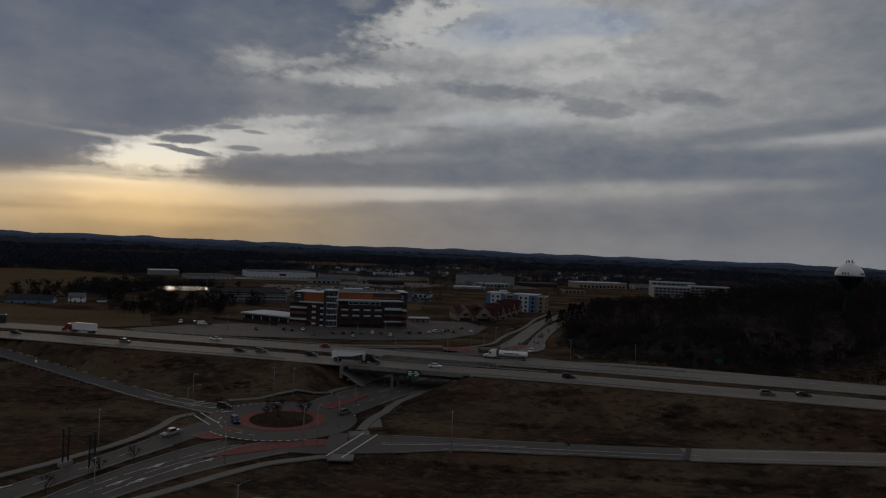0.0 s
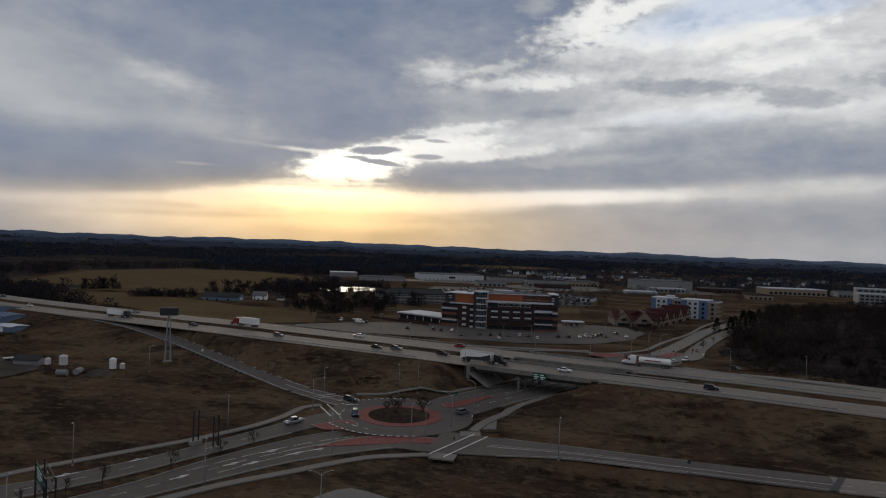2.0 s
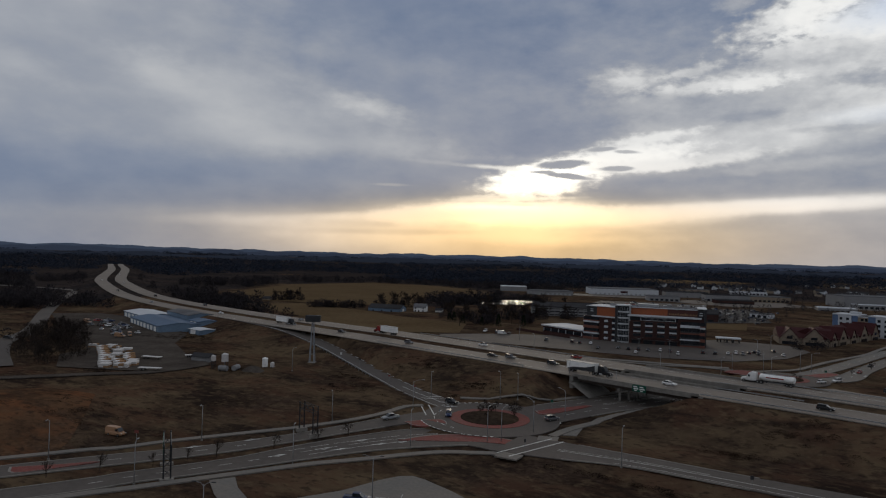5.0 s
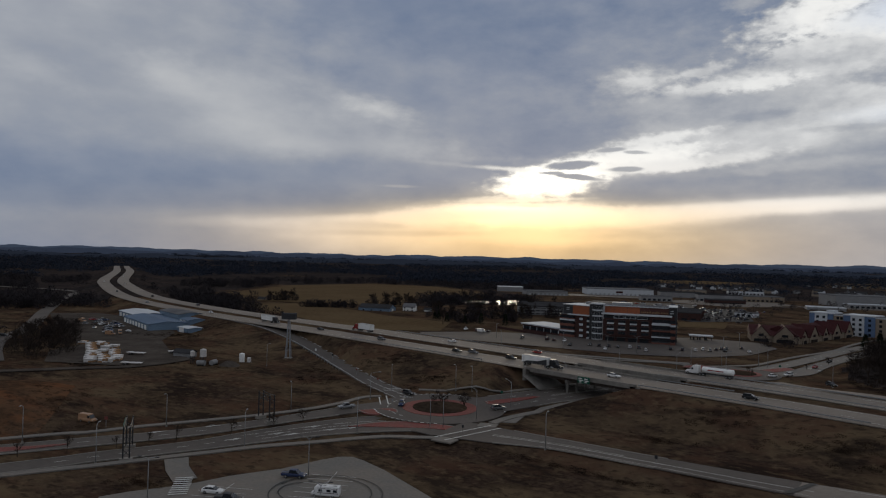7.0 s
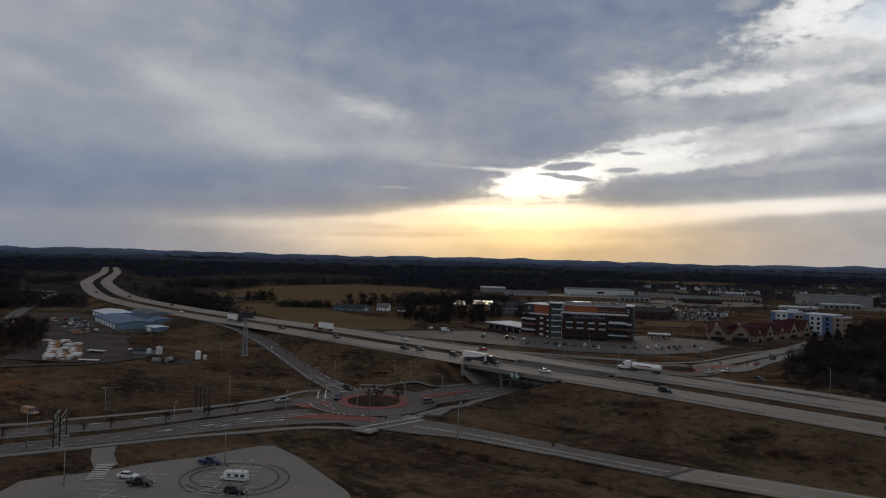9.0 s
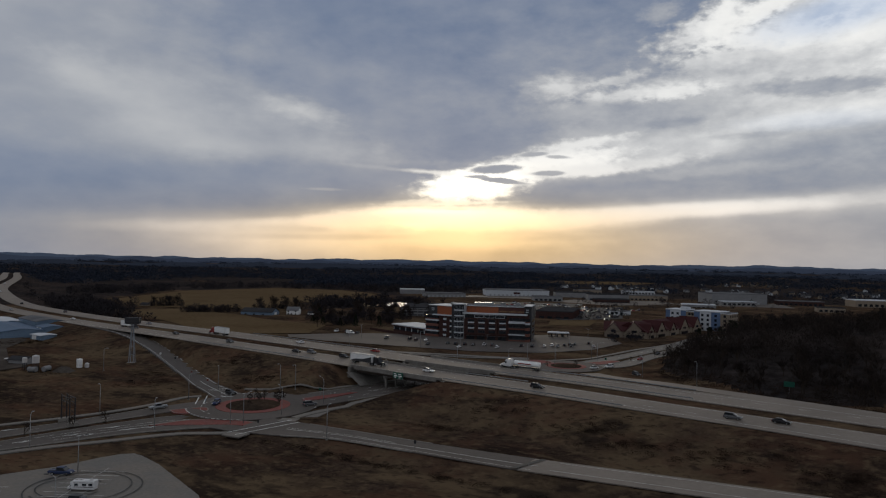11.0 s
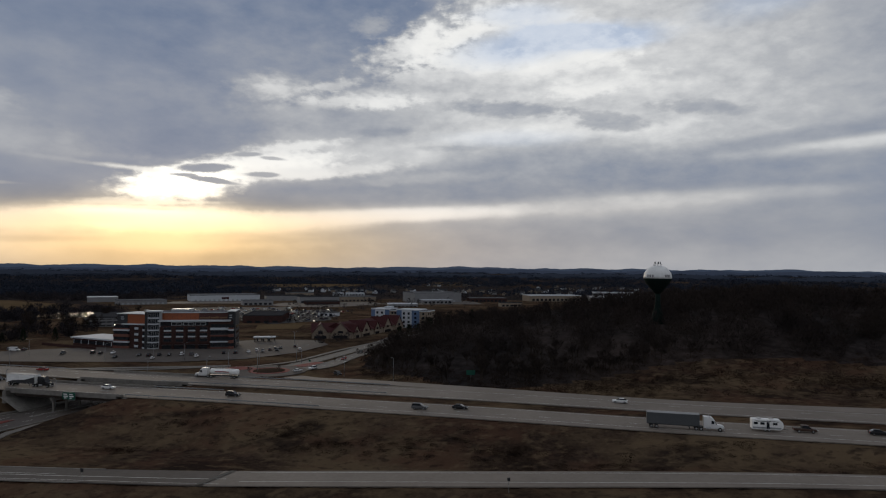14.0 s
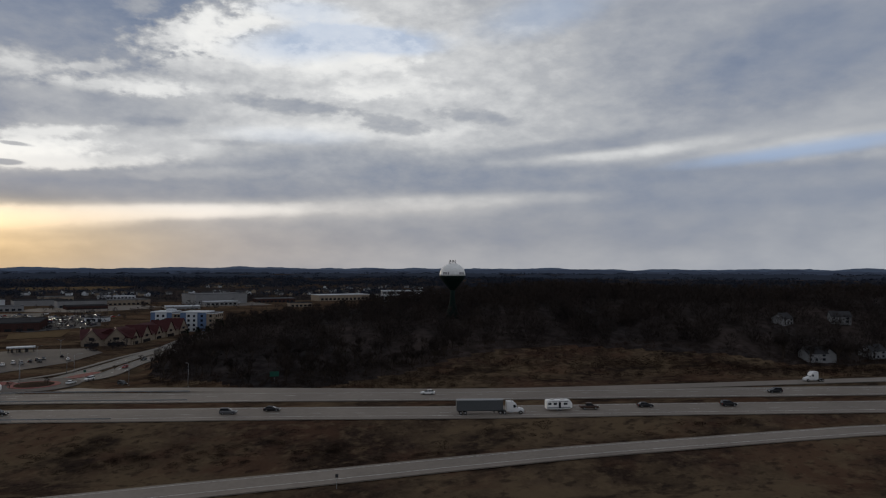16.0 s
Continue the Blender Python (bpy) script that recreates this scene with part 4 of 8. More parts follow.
def marks(name, pieces, label, mat="paint_line"):
    """Painted marks: quads given by line, offset, width, from, to (metres along), lift."""
    verts, faces = [], []
    for line, off, w, s0, s1, lift in pieces:
        seg = np.hypot(*np.diff(line[:, :2], axis=0).T)
        s = np.concatenate([[0], np.cumsum(seg)])
        if s0 > s[-1]:
            continue
        s1 = min(s1, s[-1])
        ss = np.linspace(s0, s1, max(2, int((s1 - s0) / 3) + 1))
        nrm = side_of(line)
        o = np.broadcast_to(off, len(line))
        base = len(verts)
        for v in ss:
            p = [np.interp(v, s, line[:, k]) for k in range(3)]
            q = [np.interp(v, s, nrm[:, k]) for k in range(2)]
            ov = np.interp(v, s, o)
            for e in (-w / 2, w / 2):
                verts.append((p[0] + q[0] * (ov + e), p[1] + q[1] * (ov + e), p[2] + lift))
        for i in range(len(ss) - 1):
            k = base + 2 * i
            faces.append((k, k + 2, k + 3, k + 1))
    return tagged(mesh_part(name, verts, faces, mat), label, "road marking", kind="stuff")


def dashes(line, off, w, s0, s1, on, gap, lift):
    return [(line, off, w, s, s + on, lift) for s in np.arange(s0, s1, on + gap)]


HL = HIGHWAY
hs = np.concatenate([[0], np.cumsum(np.hypot(*np.diff(HL[:, :2], axis=0).T))])
h0 = float(np.interp(-320, HL[:, 0], hs))
h1 = float(np.interp(420, HL[:, 0], hs))
w = HL[:, 3]
marks("lane_marking", [(HL, -6.0, 0.16, h0, h1, 0.03), (HL, -w + 3.4, 0.16, h0, h1, 0.03), (HL, 6.0, 0.16, h0, h1, 0.03), (HL, w - 3.4, 0.16, h0, h1, 0.03)]
      + dashes(HL, -w + 7.4, 0.15, h0, h1, 3.2, 9.0, 0.03) + dashes(HL, w - 7.4, 0.15, h0, h1, 3.2, 9.0, 0.03), "worn white lane lines on the highway")
marks("lane_marking", [(RAMP_EAST, -0.7, 0.2, 14, 94, 0.05), (RAMP_EAST, 0.5, 0.14, 14, 52, 0.05), (RAMP_EAST, -RAMP_EAST[:, 3] + 1.2, 0.14, 30, 94, 0.05), (RAMP_EAST, -2.6, 0.16, 98, 420, 0.04), (RAMP_EAST, RAMP_EAST[:, 3] - 1.4, 0.14, 98, 420, 0.04)], "white edge and lane lines of the on-ramp")
marks("lane_marking", [(RAMP_WEST, RAMP_WEST[:, 3] - 0.9, 0.2, 4, 200, 0.07), (RAMP_WEST, -RAMP_WEST[:, 3] + 0.9, 0.2, 12, 200, 0.07)] + [(RAMP_WEST, 0.0, 0.25, 8, 44, 0.07)], "white edge lines of the off-ramp")
marks("lane_marking", dashes(EASTBOUND, 0.2, 0.18, 150, 232, 3.0, 4.0, 0.05) + dashes(EASTBOUND, 3.0, 0.18, 196, 236, 5, 1.5, 0.05) + [(EASTBOUND, -2.8, 0.18, 200, 238, 0.05), (EASTBOUND, 0.2, 0.18, 212, 238, 0.05)], "white lane lines before the roundabout")
marks("lane_marking", dashes(WESTBOUND, 0.0, 0.15, 60, 240, 3.0, 7.0, 0.08), "white lane dashes on the outbound street")
marks("lane_marking", dashes(ARTERIAL_E, 5.2, 0.15, 16, 110, 3.0, 4.0, 0.05) + dashes(ARTERIAL_E, -4.8, 0.15, 12, 110, 3.0, 4.0, 0.05) + [(ARTERIAL_E, 0.6, 0.18, 30, 110, 0.05), (ARTERIAL_E, -0.6, 0.18, 30, 110, 0.05)], "white lane lines below the bridge")
marks("lane_marking", dashes(NORTH_IN, 0.0, 0.15, 20, 200, 3.0, 6.0, 0.06) + dashes(NORTH_OUT, 0.0, 0.15, 20, 200, 3.0, 6.0, 0.06), "white lane dashes beyond the highway")


def ring_marks(c, r, a0, a1, wid, on, gap, lift, label):
    t = np.radians(np.linspace(a0, a1, 40))
    line = np.stack([c[0] + r * np.cos(t), c[1] + r * np.sin(t), np.full(40, c[2]), np.zeros(40)], 1)
    total = abs(math.radians(a1 - a0)) * r
    marks("yield_marking", dashes(line, 0, wid, 0, total, on, gap, lift), label)


ring_marks(ROUND_1, 21.6, 100, 165, 0.45, 1.2, 0.9, 0.10, "white yield dashes at the roundabout")
ring_marks(ROUND_1, 21.6, 225, 300, 0.45, 1.2, 0.9, 0.10, "white yield dashes at the south entry")
ring_marks(ROUND_1, 21.6, 20, 62, 0.45, 1.2, 0.9, 0.10, "white yield dashes at the east entry")
ring_marks(ROUND_1, 17.2, 180, 260, 0.25, 2.5, 2.0, 0.09, "white lane dashes in the roundabout")
cross = np.array([[-26.2, 160.5, 0.0, 0], [-19.0, 184.0, 0.0, 0]])
cross_b = np.array([[-22.4, 159.5, 0.0, 0], [-15.2, 183.0, 0.0, 0]])
marks("crosswalk", [(cross, 0, 0.45, 1, 23, 0.2), (cross_b, 0, 0.45, 1, 23, 0.2)], "two white crosswalk lines over the ramp road")
for a, b in (((-60, 186), (-70, 198)), ((-75, 203.5), (-70.5, 209.5))):
    ln = np.array([[*a, 0.1, 0], [*b, 0.1, 0]], float)
    marks("crosswalk", [(ln, 0, 0.4, 0, 14, 0.1), (ln, 2.6, 0.4, 0, 14, 0.1)], "white crosswalk lines at the roundabout")


def arrow(x, y, turn, z, label, s=1.0):
    bm = bmesh.new()
    for quad in (((-0.14, -1.8), (0.14, -1.8), (0.14, 0.5), (-0.14, 0.5)), ((-0.5, 0.4), (0.5, 0.4), (0.06, 1.8), (-0.06, 1.8)), ((0.1, -0.7), (0.9, 0.0), (0.9, 0.35), (0.1, -0.3))):
        bm.faces.new([bm.verts.new((u * s, v * s, 0)) for u, v in quad])
    bmesh.ops.transform(bm, matrix=pose(*sunk(x, y), z - hollow(x, y) + 0.02, 0, 0, turn), verts=bm.verts)
    tagged(part("arrow_marking", bm, "paint_line"), label, "road marking", kind="structure")


for x, y, r in ((-69, 127, -22), (-64, 138, -25), (-60.5, 140, -25), (-55, 150, -32), (-61, 149.5, -28), (-51.5, 155, -35), (-90.5, 120, 152), (-84, 133, 152), (-66.5, 204, 118), (-62, 199.5, 118), (-24, 224, 28), (-18, 236, 28), (-34, 222, 208), (53, 372, -20), (57, 366, -14)):
    arrow(x, y, r, 0.13 if y < 260 else 1.1, "white turn arrow painted on the lane", 1.25)

# dark joint where the asphalt meets the concrete ramp
jl = RAMP_EAST[ramp_split - 1:ramp_split + 2]
jn = side_of(jl)[1]
jd = np.array([jn[1], -jn[0]])
a = jl[1, :2] + jn * jl[1, 3] + jd * 2.4
b = jl[1, :2] - jn * jl[1, 3] - jd * 1.2
bm = bmesh.new()
e = jd * 0.7
bm.faces.new([bm.verts.new((p[0], p[1], jl[1, 2] + 0.2)) for p in (a - e, b - e, b + e, a + e)])
tagged(part("road_patch", bm, "tyre_mark"), "dark sealed joint across the ramp", "road patch", kind="structure")

# ---- bridges ----
arc = np.hypot(HL[:, 0] - CROSS[0], HL[:, 1] - CROSS[1])
sel = np.where(arc < 62)[0]
span_line = spline(HL[sel[0]:sel[-1] + 1], 2.0)
dist_along = np.concatenate([[0], np.cumsum(np.hypot(*np.diff(span_line[:, :2], axis=0).T))])
ci = int(np.argmin(np.hypot(span_line[:, 0] - CROSS[0], span_line[:, 1] - CROSS[1])))
dist_along -= dist_along[ci]


def bridge(a, b, label):
    """A deck between offsets a and b from the median line, with girders, piers and parapets."""
    top = thing("bridge", pose(CROSS[0], CROSS[1], 0), label, "bridge", "highway bridges")
    lo, hi = -14.0 + 0.27 * (a + 21), 29.0 + 0.27 * (a + 21)
    m = (dist_along >= lo) & (dist_along <= hi)
    seg = span_line[m].copy()
    inv = Matrix.Translation((-CROSS[0], -CROSS[1], 0))
    mid, half = (a + b) / 2, abs(b - a) / 2
    obs = [strip("deck", offset_line(seg, mid), half + 0.5, half + 0.5, "bridge_concrete", -0.04, deep=0.75)]
    lip = offset_line(seg, mid)
    obs.append(strip("deck_soffit", lip, half, half, "bridge_concrete", -0.85, deep=-0.1))
    for k in range(5):
        o = a + (b - a) * (k + 0.5) / 5
        obs.append(strip("girder", offset_line(seg, o), 0.28, 0.28, "weathered_girder", -0.8, deep=1.15))
        obs.append(strip("girder_flange", offset_line(seg, o), 0.42, 0.42, "weathered_girder", -1.9, deep=0.2))
    for o in (a, b):
        long = offset_line(span_line[(dist_along >= lo - 2) & (dist_along <= hi + 2)], o)
        s = 1 if o > mid else -1
        obs.append(strip("parapet", offset_line(long, 0.3 * s), 0.2, 0.2, "bridge_concrete", 0.75, deep=0.85))
    # piers stand in line with the street below
    ad = side_of(ARTERIAL_E)[len(ARTERIAL_E) // 2]
    along = Vector((ad[1], -ad[0], 0))
    base = Vector((-14.6, 236.7, 0))
    nrm = Vector((*side_of(span_line)[ci], 0))
    for side in (a + (b - a) * 0.5,):
        cap = bmesh.new()
        n = 4
        for k in range(n):
            o = a + (b - a) * (0.08 + 0.84 * k / (n - 1))
            f = (o - nrm.dot(base - Vector((span_line[ci, 0], span_line[ci, 1], 0)))) / nrm.dot(along)
            p = base + along * f
            col = bmesh.new()
            tube(col, (p.x, p.y, 1.6), (p.x, p.y, 5.9), 0.45, 0.45, 14)
            obs.append(part("pier_column", col, "bridge_concrete", smooth=False))
            if k in (0, n - 1):
                ends = p if k == 0 else (ends, p)
        d = (ends[1] - ends[0]).normalized() * 0.9
        p0, p1 = ends[0] - d, ends[1] + d
        sx = Vector((-d.y, d.x, 0)).normalized() * 0.55
        lo4 = [(q.x, q.y) for q in (p0 - sx, p1 - sx, p1 + sx, p0 + sx)]
        area = sum(u[0] * v[1] - v[0] * u[1] for u, v in zip(lo4, lo4[1:] + lo4[:1]))
        prism(cap, lo4 if area > 0 else lo4[::-1], 5.8, 6.75)
        obs.append(part("pier_cap", cap, "bridge_concrete"))
    # abutment walls and paved slopes
    for s_end, sg in ((lo, -1), (hi, 1)):
        i = int(np.argmin(np.abs(dist_along - s_end)))
        p, t = span_line[i], side_of(span_line)[i]
        fw = np.array([t[1], -t[0]]) * sg
        bm = bmesh.new()
        q = [p[:2] + t * (a - 0.6) - fw * 0.2, p[:2] + t * (b + 0.6) - fw * 0.2, p[:2] + t * (b + 0.6) + fw * 1.2, p[:2] + t * (a - 0.6) + fw * 1.2]
        area = sum(u[0] * v[1] - v[0] * u[1] for u, v in zip(q, q[1:] + q[:1]))
        prism(bm, q if area > 0 else q[::-1], 4.2, 8.3)
        obs.append(part("abutment", bm, "bridge_concrete"))
        bm = bmesh.new()
        foot = -fw * 8.0
        o0, o1 = (a - 2.5, b + 2.5) if a < b else (a + 2.5, b - 2.5)
        pts = [p[:2] + t * o0, p[:2] + t * o1, p[:2] + t * o1 + foot, p[:2] + t * o0 + foot]
        zs = (6.6, 6.6, 2.2, 2.2)
        vs = [bm.verts.new((u[0], u[1], z)) for u, z in zip(pts, zs)]
        f = bm.faces.new(vs)
        bm.normal_update()
        if f.normal.z < 0:
            bmesh.ops.reverse_faces(bm, faces=[f])
        obs.append(part("slope_paving", bm, "bridge_concrete"))
    for o in obs:
        o.parent = top
        o.matrix_parent_inverse = inv
    return top


bridge(-21.0, -4.6, "concrete highway bridge with dark girders over the street")
bridge(4.6, 21.0, "second concrete highway bridge behind the first")


# ---- guard rails ----
def post_mesh():
    bm = bmesh.new()
    box(bm, -0.08, -0.08, -0.5, 0.08, 0.08, 0.78)
    me = bpy.data.meshes.new("post")
    bm.to_mesh(me)
    bm.free()
    me.materials.append(M["galvanised"])
    return me


RAIL_POST = post_mesh()


def guard_rail(line, off, x0, x1, label, every=4.0, z_from_ground=False):
    m = (line[:, 0] > x0) & (line[:, 0] < x1)
    full = offset_line(line, off)[m]
    top = thing("guard_rail", pose(full[0, 0], full[0, 1], full[0, 2]), label, "guard rail", "guard rails")
    inv = Matrix.Translation((-full[0, 0], -full[0, 1], -full[0, 2]))
    r = strip("rail", full, 0.05, 0.05, "galvanised", 0.80, deep=0.34)
    r.parent, r.matrix_parent_inverse = top, inv
    s = np.concatenate([[0], np.cumsum(np.hypot(*np.diff(full[:, :2], axis=0).T))])
    for v in np.arange(0.3, s[-1], every):
        p = new("post", RAIL_POST)
        p.parent, p.matrix_parent_inverse = top, inv
        p.location = [float(np.interp(v, s, full[:, k])) for k in range(3)]


guard_rail(HIGHWAY, -(w - 0.6), -135, -50, "galvanised steel guard rail along the highway edge")
guard_rail(HIGHWAY, -(w - 0.6), 12, 81, "galvanised steel guard rail beyond the bridge")
guard_rail(HIGHWAY, 5.3, 10, 96, "galvanised steel guard rail along the median")
guard_rail(HIGHWAY, -5.3, 12, 40, "short galvanised guard rail beside the median")
guard_rail(HIGHWAY, w - 0.6, -150, -40, "galvanised steel guard rail on the far shoulder")
guard_rail(HIGHWAY, w - 0.6, 12, 90, "galvanised steel guard rail before the far ramp")
guard_rail(RAMP_WEST, RAMP_WEST[:, 3] + 0.7, -190, -110, "galvanised guard rail along the off-ramp")


# ---- street lamps ----
def street_lamp(h, arm, twin=False):
    top = thing("street_lamp", None, "tall galvanised street lamp with a slim arm", "street lamp", "street lamps")
    bm = bmesh.new()
    tube(bm, (0, 0, -0.3), (0, 0, h), 0.12, 0.06, 10)
    part("pole", bm, "galvanised", top, smooth=True)
    bm = bmesh.new()
    tube(bm, (0, 0, -0.4), (0, 0, 0.25), 0.3, 0.3, 12)
    part("footing", bm, "kerb", top)
    for s in (1, -1) if twin else (1,):
        bm = bmesh.new()
        pts = [(0, 0, h - 0.5), (s * arm * 0.35, 0, h + 0.15), (s * arm, 0, h + 0.4)]
        for a, b in zip(pts, pts[1:]):
            tube(bm, a, b, 0.06, 0.05, 8)
        part("arm", bm, "galvanised", top)
        bm = bmesh.new()
        box(bm, s * arm - 0.1 if s > 0 else s * arm - 0.75, -0.17, h + 0.32, s * arm + 0.75 if s > 0 else s * arm + 0.1, 0.17, h + 0.5)
        bmesh.ops.bevel(bm, geom=bm.edges[:], offset=0.05, segments=1, affect="EDGES")
        part("lamp_head", bm, "dark_steel" if twin else "galvanised", top)
    return top


short_arm = street_lamp(9.4, 0.9)
long_arm = street_lamp(9.2, 2.8)
twin_arm = street_lamp(9.0, 1.6, True)
tagged(twin_arm, "car park lamp with two heads on one pole")
tagged(long_arm, "street lamp with a long curved arm")
first = {}


def put(src, x, y, turn=0, z=None, s=1.0):
    """Stands src, or a copy of it, at a place on the ground."""
    if z is None:
        x, y = sunk(x, y)
        z = max(ground_at(x, y), -0.3 - hollow(x, y))
    m = pose(x, y, z, 0, 0, turn)
    if src.name not in first:
        first[src.name] = True
        src.matrix_basis = m
        src.scale = (s, s, s)
        return src
    c = copy_thing(src, m)
    if s != 1.0:
        c.scale = (s, s, s)
    return c


for x, y, r in ((-79, 95.5, 120), (-94, 125, -60), (-61, 124, 120), (-79.5, 160, -60), (-109, 94, -60), (-46.5, 152, 120), (-33, 169.5, 90), (-36, 240, -20), (4.4, 166.5, 90), (-19, 240.5, 150), (89, 304, -120), (-53, 218, -90), (-148, 215, 40), (-76, 300, -90), (17, 350, -90), (5, 340, -60), (31, 369, -60), (-20, 309, -90), (64, 326, 150), (4, 315, 30)):
    put(short_arm, x, y, r)
for x, y, r in ((-70, 189, 30), (-76, 209.5, -50), (-27, 187, 150), (-25, 207, 150), (-30, 172, 90), (22, 331, 60), (-47, 219.5, -70), (36, 360, 10)):
    put(long_arm, x, y, r)
for x, y, r in ((-47, 87, 25), (-32.5, 117, 25), (-10, 96, 25), (-120, 380, 0), (-70, 366, 0), (-30, 372, 0), (8, 410, 0), (-45, 368, 20), (12, 440, 0)):
    put(twin_arm, x, y, r)


# ---- overhead sign frames, signs, billboard ----
def sign_gantry(ax, ay, bx, by, z, label, face=True):
    d = math.hypot(bx - ax, by - ay)
    top = thing("sign_gantry", pose(ax, ay, z, 0, 0, math.degrees(math.atan2(by - ay, bx - ax))), label, "sign gantry", "sign gantries")
    for x in (0, d):
        for y in (-0.75, 0.75):
            bm = bmesh.new()
            tube(bm, (x, y, -0.2), (x, y, 8.0), 0.19, 0.17, 10)
            part("post", bm, "dark_steel", top)
        bm = bmesh.new()
        box(bm, x - 0.7, -1.5, -0.5, x + 0.7, 1.5, 0.45)
        part("footing", bm, "kerb", top, "pale concrete footing")
        for z0 in range(1, 7, 2):
            bm = bmesh.new()
            tube(bm, (x, -0.75, z0), (x, 0.75, z0 + 1.6), 0.07, 0.07, 6)
            tube(bm, (x, 0.75, z0), (x, -0.75, z0 + 1.6), 0.07, 0.07, 6)
            part("brace", bm, "dark_steel", top)
    for y in (-0.75, 0.75):
        for zz in (6.2, 7.7):
            bm = bmesh.new()
            tube(bm, (-0.3, y, zz), (d + 0.3, y, zz), 0.09, 0.09, 8)
            part("chord", bm, "dark_steel", top)
    n = max(3, int(d / 1.6))
    for k in range(n):
        bm = bmesh.new()
        x0, x1 = d * k / n, d * (k + 1) / n
        for y in (-0.75, 0.75):
            tube(bm, (x0, y, 6.2 if k % 2 else 7.7), (x1, y, 7.7 if k % 2 else 6.2), 0.06, 0.06, 6)
        part("lattice", bm, "dark_steel", top)
    if not face:
        return top
    bm = bmesh.new()
    box(bm, d * 0.16, -0.98, 5.2, d * 0.84, -0.88, 8.2)
    sgn = part("sign_panel", bm, "sign_green", top, "green direction sign panel")
    for k, (u0, u1, v) in enumerate(((0.24, 0.7, 7.4), (0.3, 0.76, 6.7), (0.28, 0.6, 6.0))):
        bm = bmesh.new()
        box(bm, d * u0, -1.01, v, d * u1, -0.985, v + 0.3)
        part("sign_text_bar", bm, "white_paint", sgn)
    return top


sign_gantry(*sunk(-84.5, 107.5), *sunk(-75, 100.5), -2.1, "dark steel sign gantry over the inbound lanes")
sign_gantry(*sunk(-79.8, 147.3), *sunk(-72.5, 144.6), -0.8, "dark steel sign gantry near the roundabout", False)


def bridge_sign(x, y, turn, z, wd, label):
    top = thing("road_sign", pose(x, y, z, 0, 0, turn), label, "road sign", "bridge signs")
    bm = bmesh.new()
    box(bm, -wd / 2, -0.06, 0, wd / 2, 0.06, 2.3)
    bmesh.ops.bevel(bm, geom=[e for e in bm.edges if abs(e.verts[0].co.y - e.verts[1].co.y) > 0.1], offset=0.2, segments=2, affect="EDGES")
    part("sign_panel", bm, "sign_green", top)
    for u0, u1, v in ((-0.34, 0.2, 1.5), (-0.3, 0.34, 0.85), (-0.2, 0.1, 0.3)):
        bm = bmesh.new()
        box(bm, wd * u0, -0.09, v, wd * u1, -0.065, v + 0.3)
        part("sign_text_bar", bm, "white_paint", top)
    for u in (-0.35, 0.35):
        bm = bmesh.new()
        box(bm, wd * u - 0.08, 0.06, -0.2, wd * u + 0.08, 0.6, 2.2)
        part("bracket", bm, "galvanised", top)
    return top


e0 = offset_line(span_line, -22.2)
for s, wd in ((9.6, 2.7), (12.9, 2.9)):
    i = int(np.argmin(np.abs(dist_along - s)))
    bridge_sign(e0[i, 0], e0[i, 1], -13, 7.0, wd, "green lane sign fixed to the bridge edge")


def small_sign(x, y, turn, wd, ht, mat, label, h=2.2, z=None):
    top = thing("road_sign", pose(x, y, (ground_at(x, y) if z is None else z) + 0.02, 0, 0, turn), label, "road sign")
    bm = bmesh.new()
    box(bm, -0.04, -0.04, -0.3, 0.04, 0.04, h + ht)
    part("post", bm, "galvanised", top)
    bm = bmesh.new()
    box(bm, -wd / 2, -0.07, h, wd / 2, -0.045, h + ht)
    part("sign_panel", bm, mat, top)
    return top


for x, y, r, wd, ht, mt, lb in ((-112, 119, 20, 1.2, 0.9, "red_concrete", "small red notice board in the field"), (-33, 216, 30, 0.9, 0.9, "sign_green", "small green exit sign on the splitter island"), (122, 292, 0, 3.6, 2.0, "sign_green", "green highway sign on the far verge"),
                                (-86, 214, 20, 0.7, 0.7, "red_concrete", "red wrong-way sign beside the off-ramp"), (-104, 223, 20, 0.7, 0.7, "red_concrete", "red wrong-way sign on the off-ramp verge"), (-132, 240, 20, 0.8, 0.9, "dark_panel", "dark road sign by the off-ramp"), (-57, 184, 120, 0.6, 0.8, "blue_wall", "small blue sign on the splitter island"),
                                (33, 166, 0, 0.7, 0.9, "dark_panel", "small sign post beside the ramp road"), (128, 152, 0, 0.6, 0.7, "dark_panel", "small sign post beside the ramp"), (42, 352, 0, 1.0, 0.9, "sign_green", "green exit sign at the far roundabout"), (-22, 170, 60, 0.6, 0.8, "dark_panel", "sign on the crossing island"), (-146, 244, 20, 0.8, 0.9, "white_paint", "white sign by the off-ramp")):
    small_sign(x, y, r, wd, ht, mt, lb)


